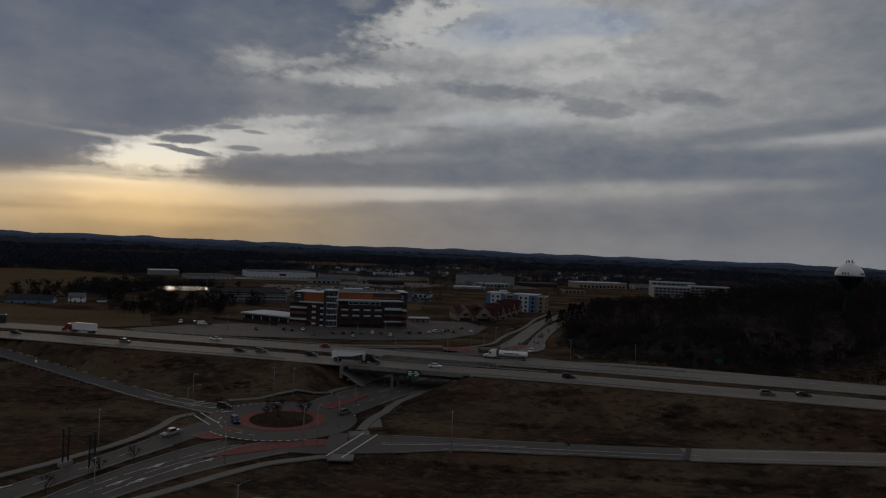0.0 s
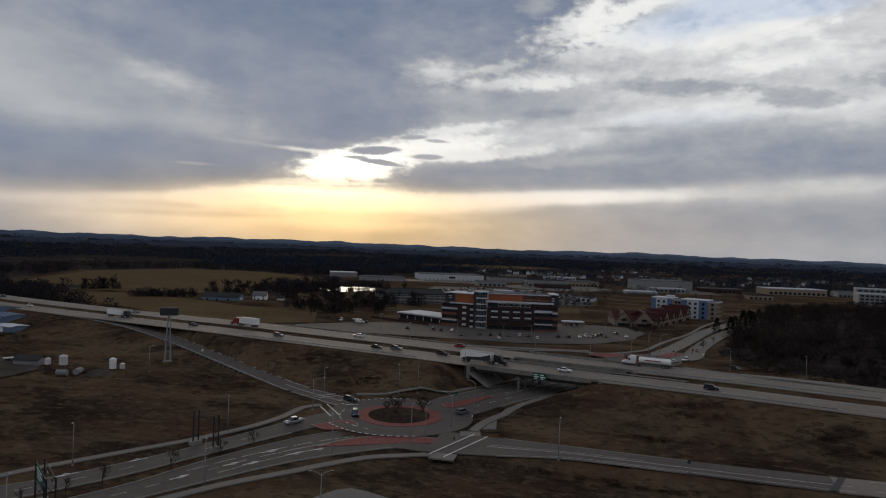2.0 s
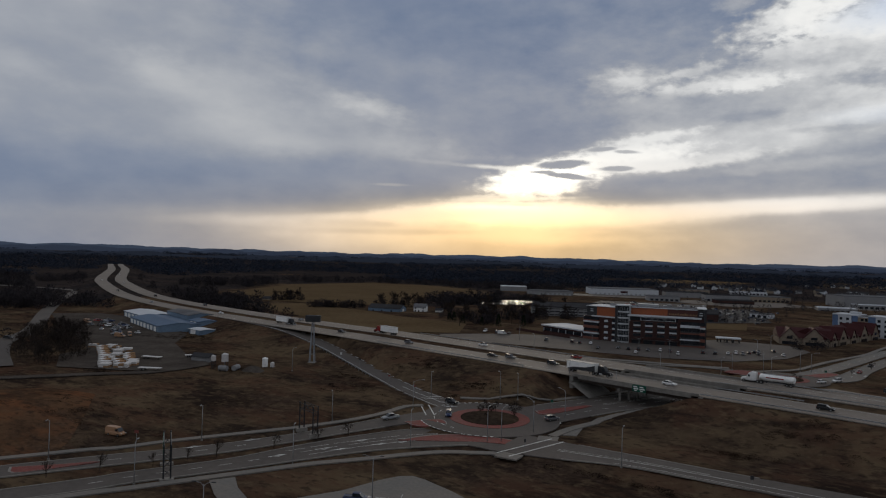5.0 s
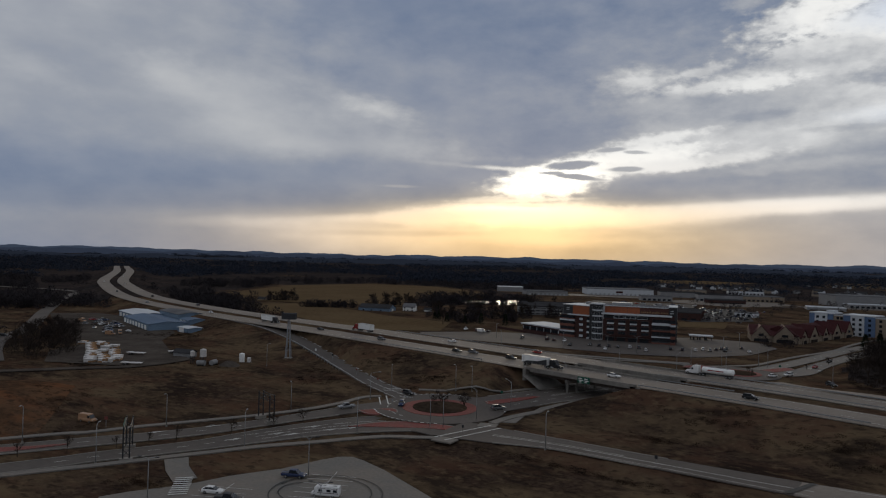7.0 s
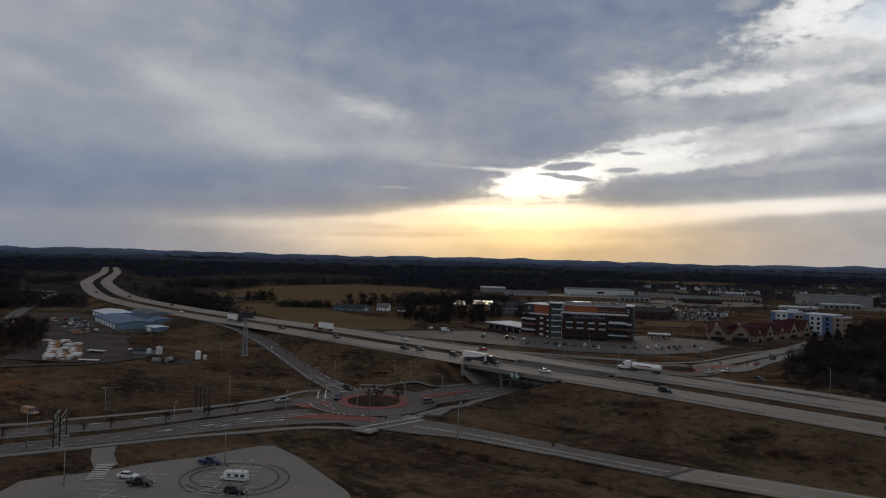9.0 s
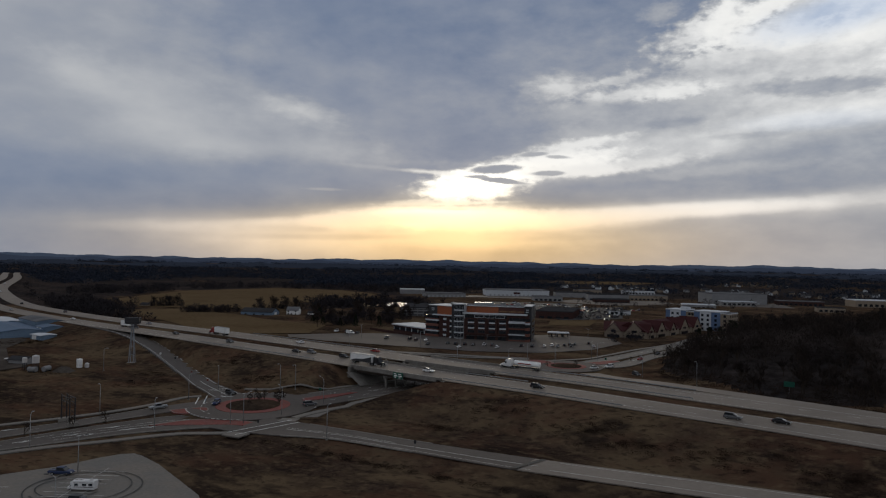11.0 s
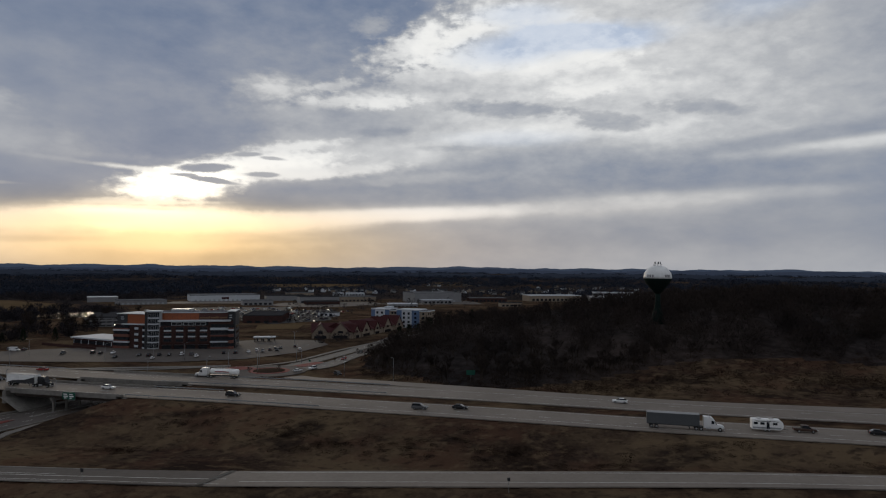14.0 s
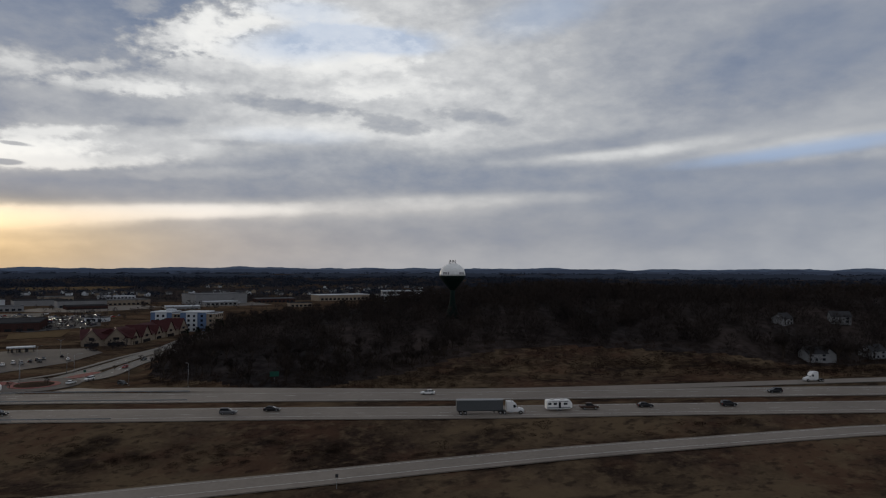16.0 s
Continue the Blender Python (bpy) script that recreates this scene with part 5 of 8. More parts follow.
def billboard(x, y, turn):
    z = ground_at(x, y)
    top = thing("billboard", pose(x, y, z, 0, 0, turn), "tall roadside billboard on splayed pale steel legs", "billboard")
    for sx in (-1.1, 1.1):
        for sy in (-0.6, 0.6):
            bm = bmesh.new()
            tube(bm, (sx, sy * 2.0, -0.3), (sx * 0.3, sy * 0.5, 18.6), 0.2, 0.15, 10)
            part("leg", bm, "white_steel", top)
    for k in range(4):
        zz = 3 + 4 * k
        f = 1 - 0.7 * zz / 18.6
        bm = bmesh.new()
        tube(bm, (-1.5 * f, 0, zz), (1.5 * f, 0, zz + 1.5), 0.07, 0.07, 6)
        tube(bm, (1.5 * f, 0, zz), (-1.5 * f, 0, zz + 1.5), 0.07, 0.07, 6)
        part("brace", bm, "white_steel", top)
    for y0, y1, nm in ((-1.2, -0.5, "display"), (0.5, 1.2, "display")):
        bm = bmesh.new()
        box(bm, -3.4, y0, 18.5, 3.4, y1, 21.3)
        bmesh.ops.bevel(bm, geom=bm.edges[:], offset=0.08, segments=1, affect="EDGES")
        part(nm, bm, "dark_panel", top, "unlit black display panel")
    bm = bmesh.new()
    box(bm, -3.3, -0.5, 18.2, 3.3, 0.5, 18.5)
    part("catwalk", bm, "galvanised", top)
    bm = bmesh.new()
    box(bm, -1.7, -1.6, -0.4, 1.7, 1.6, 0.15)
    part("footing", bm, "kerb", top)


billboard(-157, 237, 30)

# ---- buildings ----
def block(name, m, lx, ly, h, wall, roof, label, category="building", parapet=0.6, group="", windows=None, base=-1.0, trim=None):
    """A flat-roofed building with its front along x at y = 0. windows: rows of (z0, z1, x0, x1, count, fill, material) on the front and the two ends."""
    top = thing(name, m, label, category, group)
    bm = bmesh.new()
    box(bm, 0, 0, base, lx, ly, h)
    part("wall", bm, wall, top)
    bm = bmesh.new()
    box(bm, 0.25, 0.25, h - 0.05, lx - 0.25, ly - 0.25, h + 0.08)
    part("roof", bm, roof, top)
    if parapet:
        for x0, y0, x1, y1 in ((-0.08, -0.08, lx + 0.08, 0.28), (-0.08, ly - 0.28, lx + 0.08, ly + 0.08), (-0.08, 0.28, 0.28, ly - 0.28), (lx - 0.28, 0.28, lx + 0.08, ly - 0.28)):
            bm = bmesh.new()
            box(bm, x0, y0, h - 0.3, x1, y1, h + parapet)
            part("parapet", bm, trim or roof, top)
    for z0, z1, x0, x1, n, fill, mt in windows or ():
        for k in range(n):
            a = x0 + (x1 - x0) * (k + (1 - fill) / 2) / n
            b = x0 + (x1 - x0) * (k + (1 + fill) / 2) / n
            bm = bmesh.new()
            box(bm, a, -0.06, z0, b, 0.1, z1)
            part("window", bm, mt, top)
    return top


def rooftop_unit(x, y, z, sx, sy, sz, turn=0):
    top = thing("rooftop_unit", pose(x, y, z, 0, 0, turn), "pale grey rooftop air handling unit", "rooftop unit", "rooftop units")
    bm = bmesh.new()
    box(bm, -sx / 2, -sy / 2, 0, sx / 2, sy / 2, sz)
    bmesh.ops.bevel(bm, geom=bm.edges[:], offset=0.08, segments=1, affect="EDGES")
    part("casing", bm, "grey_wall", top)
    bm = bmesh.new()
    tube(bm, (0, 0, sz), (0, 0, sz + 0.2), min(sx, sy) * 0.35, None, 12)
    part("fan_cowl", bm, "galvanised", top)


def office():
    """The six-storey office: brick front, glass stair tower, banded wings, set-back orange top storey."""
    O = pose(-67.2, 414.6, -0.6, 0, 0, 12.2)
    top = thing("office_building", O, "six-storey brick and glass office block with an orange top storey", "office building")

    def P(name, x0, y0, z0, x1, y1, z1, mat, label="", m=None, parent=top):
        bm = bmesh.new()
        box(bm, x0, y0, z0, x1, y1, z1, m)
        return part(name, bm, mat, parent, label)

    H1 = 17.4
    P("wall", 3.0, 0.6, -1, 46, 24, H1, "brick", "dark red brick wall")
    P("ledge", 2.6, -0.5, H1 - 0.1, 44.6, 4.4, H1 + 0.75, "white_panel", "projecting white ledge")
    P("roof", 2.6, 4.4, H1 - 0.1, 46, 24, H1 + 0.3, "dark_roof")
    # set-back top storey
    P("wall", 2.0, 4.2, H1 + 0.3, 25.5, 21, 22.3, "orange_panel", "orange metal top storey")
    P("wall", 25.5, 4.25, H1 + 0.3, 44.2, 21, 22.3, material("russet_panel", (0.075, 0.026, 0.020), 0.6, vary=0.1, bump=0.0), "dark russet panel")
    for x in np.arange(5, 44, 2.6):
        P("panel_joint", x, 4.14, H1 + 0.8, x + 0.07, 4.26, 22.2, "dark_panel")
    P("roof_edge", 1.0, 3.6, 22.3, 45, 22, 22.75, "white_panel", "white roof edge")
    P("roof", 1.6, 4.2, 22.75, 44.4, 21.4, 22.8, "roof_membrane")
    # raised marks where a name stands, as plain bars
    x = 26.3
    for k, wd in enumerate((1.0, 0.9, 1.3, 1.3, 0.5, 0.6, 0, 0.9, 0.7, 0.9, 0.9, 0.5, 0.6, 0, 0.9, 0.9, 0.5, 0.9, 0.9)):
        if wd:
            P("sign_bar", x, 3.95, 18.9, x + wd * 0.72, 4.24, 19.75 + (0.35 if k in (5, 10, 11) else 0), "timber", "pale gold raised sign bar")
        x += wd * 0.93 + 0.1 if wd else 0.55
    # glazed strip under the ledge with pale frames
    P("window", 4.0, 0.46, 14.9, 31.5, 0.7, 17.1, "window_glass", "dark glazed strip")
    for k in range(3):
        a = 10.2 + 6.9 * k
        for x0, z0, x1, z1 in ((a, 16.75, a + 6.2, 16.95), (a, 15.05, a + 6.2, 15.25), (a, 15.25, a + 0.2, 16.75), (a + 6.0, 15.25, a + 6.2, 16.75)):
            P("frame", x0, 0.38, z0, x1, 0.6, z1, "white_panel")
        P("mullion", a + 3.0, 0.4, 15.25, a + 3.15, 0.6, 16.75, "white_panel")
    # brick bays: four columns of windows on three floors
    for k in range(4):
        a = 5.6 + 6.9 * k
        for z in (11.2, 7.6, 4.1):
            w_ = P("window", a + 0.5, 0.42, z + 1.15, a + 4.7, 0.7, z + 2.65, "window_glass")
            P("spandrel", a + 0.5, 0.34, z + 0.2, a + 4.7, 0.7, z + 1.1, "white_panel" if z > 5 else "brick", "white spandrel panel" if z > 5 else "")
            for q in range(4):
                P("mullion", a + 0.5 + 4.2 * q / 3 - 0.06, 0.37, z + 1.15, a + 0.5 + 4.2 * q / 3 + 0.06, 0.5, z + 2.65, "dark_panel", parent=w_)
            P("lintel", a - 0.15, 0.4, z + 2.68, a + 5.35, 0.7, z + 2.9, "dark_panel")
        P("shopfront", a - 0.3, 0.45, 0.2, a + 5.5, 0.7, 3.1, "window_glass", "dark ground-floor glazing")
        P("canopy", a - 0.5, -1.0, 3.2, a + 5.7, 0.6, 3.45, "dark_panel")
    for k in range(5):
        a = 3.6 + 6.9 * k
        P("pier", a, 0.1, -0.8, a + 1.3, 0.7, 14.4, "brick")
    # banded corner
    terracotta = material("terracotta_panel", (0.15, 0.058, 0.042), 0.7, vary=0.12, bump=0.0)
    for k in range(4):
        z = 0.6 + 3.75 * k
        P("window_band", 33.2, -0.3, z + 1.75, 43.9, 0.65, z + 3.75, "window_glass", "dark ribbon window")
        P("spandrel", 32.8, -0.75, z + 0.25, 44.2, 0.7, z + 1.05, "white_panel" if k % 2 else terracotta)
        P("spandrel", 33.0, -0.6, z + 1.05, 44.0, 0.7, z + 1.75, "dark_panel" if k < 3 else "white_panel")
        for q in range(6):
            P("mullion", 33.2 + 10.6 * q / 5, -0.4, z + 1.75, 33.32 + 10.6 * q / 5, -0.2, z + 3.75, "dark_panel")
        # returns round the corner
        P("window_band", 43.9, -2.6, z + 1.75, 46.4, 6.0, z + 3.75, "window_glass")
        P("spandrel", 43.8, -2.9, z, 46.7, 6.2, z + 1.1, "white_panel" if k == 3 else terracotta)
        P("spandrel", 43.8, -2.75, z + 1.1, 46.55, 6.1, z + 1.75, terracotta)
    # dark end slab with a plain pale mark
    P("end_wall", 46.0, 1.5, -1, 47.4, 21.5, 23.2, "dark_panel", "tall dark end wall")
    P("end_wall", 42.6, 3.0, H1 + 0.75, 46.0, 5.5, 23.2, "dark_panel", "dark panel beside the orange storey")
    for k in range(2):
        for z in (19.2, 20.6):
            P("emblem", 43.4 + 0.5 * k + (z - 19.2) * 0.1, 2.88, z + 0.05 * k, 45.0 + 0.3 * k, 3.02, z + 0.55, "white_panel", "plain pale emblem bars")
    P("coping", 42.4, 1.2, 23.2, 47.6, 21.8, 23.5, "white_panel")
    # east side windows
    for k in range(4):
        z = 1.6 + 3.75 * k
        bm = bmesh.new()
        box(bm, 47.38, 6, z, 47.5, 19, z + 1.7)
        part("window_band", bm, "window_glass", top)
    # round glass stair tower
    tw = bmesh.new()
    tube(tw, (0, 3.0, -1), (0, 3.0, 23.3), 3.9, 3.9, 28)
    part("stair_tower", tw, "window_glass", top, "round dark glass stair tower", smooth=False)
    for k in range(6):
        z = 0.4 + 3.65 * k
        bm = bmesh.new()
        tube(bm, (0, 3.0, z + 0.6), (0, 3.0, z + 1.35), 4.12, 4.12, 28)
        part("tower_band", bm, "white_panel" if k else "grey_panel", top, "white spandrel ring")
    for k in range(12):
        a = math.radians(180 + 15 * k + 7)
        bm = bmesh.new()
        tube(bm, (4.0 * math.cos(a), 3 + 4.0 * math.sin(a), 0), (4.0 * math.cos(a), 3 + 4.0 * math.sin(a), 22.6), 0.07, 0.07, 6)
        part("mullion", bm, "grey_panel", top)
    bm = bmesh.new()
    tube(bm, (0, 3.0, 23.2), (0, 3.0, 23.9), 4.6, 4.6, 28)
    part("roof", bm, "white_panel", top, "white disc roof of the tower")
    P("pier", -4.9, 0.4, -1, -3.3, 6, 23.2, "dark_panel", "dark upright beside the tower")
    P("pier", 3.3, 0.5, -1, 4.3, 6, 23.0, "grey_panel", "grey upright beside the tower")
    # west wing, turned back from the street
    Wm = pose(-3.6, 1.6, 0, 0, 0, -22.5 + 180 - 180)
    P("wall", -22.5, 0.6, -1, 0, 22, 15.4, "brick", "dark red brick wing", Wm)
    P("roof", -22.2, 0.8, 15.35, 0, 21.8, 15.75, "roof_membrane", "", Wm)
    P("wall", -20.5, 1.6, 15.7, 0, 20, 21.5, "orange_panel", "orange metal top storey of the wing", Wm)
    P("end_wall", -21.6, 1.3, 15.7, -14.8, 4.5, 21.6, "dark_panel", "dark sign panel on the wing", Wm)
    for k in range(2):
        for z in (18.2, 19.4):
            P("emblem", -19.2 + 0.4 * k, 1.18, z, -17.4 + 0.3 * k, 1.32, z + 0.5, "white_panel", "plain pale emblem bars", Wm)
    P("roof_edge", -21.8, 0.9, 21.5, 0, 20.4, 21.9, "white_panel", "", Wm)
    P("ledge", -17.5, -0.4, 15.2, 0, 1.7, 15.9, "white_panel", "white ledge of the wing", Wm)
    for k in range(4):
        z = 0.8 + 3.55 * k
        P("window_band", -22.9, -0.35, z + 1.6, -12.6, 0.65, z + 3.5, "window_glass", "", Wm)
        P("spandrel", -23.1, -0.6, z, -12.4, 0.7, z + 0.95, "white_panel" if k in (1, 3) else terracotta, "", Wm)
        P("spandrel", -23.0, -0.5, z + 0.95, -12.5, 0.7, z + 1.6, terracotta, "", Wm)
        P("window", -9.0, 0.4, z + 0.4, -6.4, 0.7, z + 2.6, "window_glass", "", Wm)
        P("blind", -9.0, 0.34, z + 0.9, -6.4, 0.5, z + 2.3, "white_panel", "white window panel", Wm)
        P("window", -3.4, 0.3, z + 0.4, -1.0, 0.7, z + 2.9, "window_glass", "", Wm)
        P("spandrel", -3.6, 0.25, z + 0.1, -0.8, 0.6, z + 1.2, "white_panel", "", Wm)
    # low annex with a white roof behind a brick terrace wall
    Am = pose(-26, 10.5, 0, 0, 0, -37)
    P("wall", -36, 0, -1, 1, 20, 5.2, "brick", "low brick annex", Am)
    P("window_band", -35, -0.15, 2.0, 0, 0.2, 4.2, "window_glass", "", Am)
    for q in range(6):
        P("mullion", -35 + 7 * q - 0.15, -0.25, 2.0, -35 + 7 * q + 0.25, 0.1, 4.2, "white_panel", "", Am)
    P("roof", -37, -1.0, 5.2, 1.5, 21, 6.0, "white_panel", "broad white annex roof", Am)
    P("wall", -52, -10, -1, -1, -9.4, 2.2, "brick", "brick terrace wall", Am)
    P("penthouse", 8, 10, 22.7, 20, 18, 24.3, "grey_panel", "grey plant room")
    return top


office()
for dx_, dy_ in ((-45, 437.5), (-35, 439.5), (-79, 431.5)):
    rooftop_unit(dx_, dy_, 22.1 if dx_ > -60 else 21.3, 3.2, 2.4, 1.5, 12)


def gabled(name, m, lx, ly, eave, ridge, wall, roof, label, category, group="", windows=(), door=None, chimney=False, porch=None):
    """A house or barn with its ridge along x, front at y = 0, overhanging roof planes with thickness."""
    top = thing(name, m, label, category, group)
    bm = bmesh.new()
    prof = [(0, -1.0), (ly, -1.0), (ly, eave), (ly / 2, ridge), (0, eave)]
    a = [bm.verts.new((0, y, z)) for y, z in prof]
    b = [bm.verts.new((lx, y, z)) for y, z in prof]
    bm.faces.new(a[::-1])
    bm.faces.new(b)
    for i in range(5):
        j = (i + 1) % 5
        bm.faces.new((a[i], a[j], b[j], b[i]))
    bmesh.ops.recalc_face_normals(bm, faces=bm.faces)
    part("wall", bm, wall, top)
    o, th = 0.45, 0.22
    sl = (ridge - eave) / (ly / 2)
    for s in (0, 1):
        bm = bmesh.new()
        y0, y1 = (-o, ly / 2) if s == 0 else (ly + o, ly / 2)
        z0, z1 = eave - sl * o + 0.04, ridge + 0.04
        vs = [bm.verts.new(v) for v in ((-o, y0, z0), (lx + o, y0, z0), (lx + o, y1, z1), (-o, y1, z1), (-o, y0, z0 + th), (lx + o, y0, z0 + th), (lx + o, y1, z1 + th), (-o, y1, z1 + th))]
        for f in ((3, 2, 1, 0), (4, 5, 6, 7), (0, 1, 5, 4), (1, 2, 6, 5), (2, 3, 7, 6), (3, 0, 4, 7)):
            bm.faces.new([vs[i] for i in f])
        bmesh.ops.recalc_face_normals(bm, faces=bm.faces)
        part("roof", bm, roof, top)
    for x0, z0, x1, z1 in windows:
        bm = bmesh.new()
        box(bm, x0, -0.05, z0, x1, 0.1, z1)
        part("window", bm, "window_glass", top)
    if door:
        bm = bmesh.new()
        box(bm, lx - 0.1, ly / 2 - door[0] / 2, 0, lx + 0.07, ly / 2 + door[0] / 2, door[1])
        part("door", bm, "white_paint", top)
    if chimney:
        bm = bmesh.new()
        box(bm, lx * 0.3, ly * 0.45, ridge - 0.6, lx * 0.3 + 0.7, ly * 0.45 + 0.7, ridge + 0.9)
        part("chimney", bm, "brick", top)
    return top


# farm beyond the highway
gabled("barn", pose(-311, 479, -1.5, 0, 0, 14), 30, 15, 4.0, 7.0, "blue_metal", "dark_roof", "long grey-blue metal barn with a white end door", "barn", windows=((4, 1.4, 5.5, 2.6), (12, 1.4, 13.5, 2.6), (21, 1.4, 22.5, 2.6)), door=(4.2, 3.6))
gabled("farmhouse", pose(-279, 503, -1, 0, 0, 20), 11, 8, 4.6, 7.6, "white_paint", "roof_membrane", "white clapboard farmhouse with a grey roof", "house", windows=((1, 0.8, 2.2, 2.2), (4, 0.8, 5.2, 2.2), (8, 0.8, 9.2, 2.2), (1, 3.2, 2.2, 4.4), (8, 3.2, 9.2, 4.4)), chimney=True)
gabled("shed", pose(-262, 512, -1, 0, 0, 20), 6, 5, 2.6, 4.2, "white_paint", "dark_roof", "small white shed beside the farmhouse", "shed")
gabled("shed", pose(-455, 492, -1, 0, 0, 10), 9, 7, 2.8, 4.6, "tan_wall", "dark_roof", "tan field shed by the hedge", "shed")


# red-roofed hall with a row of gables
def gable_hall():
    top = thing("shop_building", pose(12.4, 487, -0.6, 0, 0, 0), "tan building with a dark red roof and a row of gables", "shop")

    def wing(m, lx, ly, eave, ridge):
        bm = bmesh.new()
        box(bm, 0, 0, -1, lx, ly, eave, m)
        part("wall", bm, "tan_wall", top)
        bm = bmesh.new()
        vs = [bm.verts.new(v) for v in ((-0.6, -0.9, eave), (lx + 0.6, -0.9, eave), (lx + 0.6, ly + 0.9, eave), (-0.6, ly + 0.9, eave), (-0.6, ly / 2, ridge), (lx + 0.6, ly / 2, ridge))]
        for f in ((3, 2, 1, 0), (0, 1, 5, 4), (2, 3, 4, 5), (1, 2, 5), (3, 0, 4)):
            bm.faces.new([vs[i] for i in f])
        bmesh.ops.transform(bm, matrix=m, verts=bm.verts)
        bmesh.ops.recalc_face_normals(bm, faces=bm.faces)
        part("roof", bm, "red_roof", top, "dark red shingle roof")

    def front_gable(m, x, wd, deep, eave, peak):
        bm = bmesh.new()
        a = [bm.verts.new(v) for v in ((x, -0.7, -1), (x + wd, -0.7, -1), (x + wd, -0.7, eave), (x + wd / 2, -0.7, peak), (x, -0.7, eave))]
        b = [bm.verts.new((v.co.x, deep, v.co.z)) for v in a]
        bm.faces.new(a)
        bm.faces.new(b[::-1])
        for i in range(5):
            bm.faces.new((a[(i + 1) % 5], a[i], b[i], b[(i + 1) % 5]))
        bmesh.ops.transform(bm, matrix=m, verts=bm.verts)
        bmesh.ops.recalc_face_normals(bm, faces=bm.faces)
        g = part("gable", bm, "tan_wall", top, "pale tan gable front")
        for s in (0, 1):
            bm = bmesh.new()
            ex = x - 0.5 if s == 0 else x + wd + 0.5
            ez = eave - 0.5
            vs = [bm.verts.new(v) for v in ((ex, -1.2, ez), (x + wd / 2, -1.2, peak + 0.1), (x + wd / 2, deep, peak + 0.1), (ex, deep, ez), (ex, -1.2, ez + 0.3), (x + wd / 2, -1.2, peak + 0.4), (x + wd / 2, deep, peak + 0.4), (ex, deep, ez + 0.3))]
            for f in ((3, 2, 1, 0), (4, 5, 6, 7), (0, 1, 5, 4), (1, 2, 6, 5), (2, 3, 7, 6), (3, 0, 4, 7)):
                bm.faces.new([vs[i] for i in f])
            bmesh.ops.transform(bm, matrix=m, verts=bm.verts)
            bmesh.ops.recalc_face_normals(bm, faces=bm.faces)
            part("roof", bm, "red_roof", top)
        for x0, z0, x1, z1 in ((x + wd * 0.12, 0.2, x + wd * 0.88, 2.6), (x + wd * 0.36, 4.2, x + wd * 0.64, 5.8)):
            bm = bmesh.new()
            box(bm, x0, -0.8, z0, x1, -0.6, z1, m)
            part("window", bm, "window_glass", g)

    A = pose(0, 0, 0, 0, 0, 12)
    wing(A, 31, 26, 5.0, 10.6)
    front_gable(A, 0.5, 11, 15, 4.6, 10.8)
    front_gable(A, 13.5, 13, 15, 4.6, 11.2)
    B = pose(28, 4, 0, 0, 0, 71)
    wing(B, 88, 26, 5.0, 11.2)
    for x, wd, pk in ((1, 9, 9.6), (14, 13, 11.6), (34, 9, 10.0), (50, 14, 12.0), (72, 13, 11.8)):
        front_gable(B, x, wd, 14, 4.6, pk)


gable_hall()


# hotel in blue, white and tan
def hotel():
    top = thing("hotel", pose(40, 592, -0.8, 0, 0, -20), "four-storey hotel in blue, white and tan with a white roof", "hotel")
    for x0, x1, mt, dy_, lb in ((0, 4, "blue_wall", 0, ""), (4, 13, "white_panel", -0.6, "white window bay"), (13, 17, "blue_wall", 0, ""), (17, 24, "tan_wall", 0.5, ""), (24, 29, "blue_wall", 0, ""), (29, 38, "white_panel", -0.6, "white window bay"), (38, 45, "blue_wall", 0, ""), (45, 52, "tan_wall", 0.4, "tan end bay")):
        bm = bmesh.new()
        box(bm, x0, dy_, -1, x1, 17, 15.4 if mt != "tan_wall" else 14.6)
        part("wall", bm, mt, top, lb)
        bm = bmesh.new()
        box(bm, x0, dy_ - 0.3, 15.4 if mt != "tan_wall" else 14.6, x1, 17.3, 16.2 if mt != "tan_wall" else 15.3)
        part("parapet", bm, "white_panel", top)
    for k in range(4):
        for x, dy_ in ((5.2, -0.6), (9.6, -0.6), (19, 0.5), (21.6, 0.5), (30.2, -0.6), (34.6, -0.6), (40.5, 0), (47.5, 0.4)):
            bm = bmesh.new()
            box(bm, x, dy_ - 0.06, 1.4 + 3.5 * k, x + 1.9, dy_ + 0.1, 3.3 + 3.5 * k)
            part("window", bm, "window_glass", top)
    for x in range(4):
        for k in range(4):
            bm = bmesh.new()
            box(bm, 51.95, 2 + 4 * x, 1.4 + 3.5 * k, 52.07, 3.8 + 4 * x, 3.3 + 3.5 * k)
            part("window", bm, "window_glass", top)
    bm = bmesh.new()
    box(bm, 0.5, 0.5, 15.3, 51.5, 16.5, 15.6)
    part("roof", bm, "roof_membrane", top)
    bm = bmesh.new()
    box(bm, 10, 5, 15.6, 16, 11, 18)
    part("lift_house", bm, "white_panel", top)


hotel()


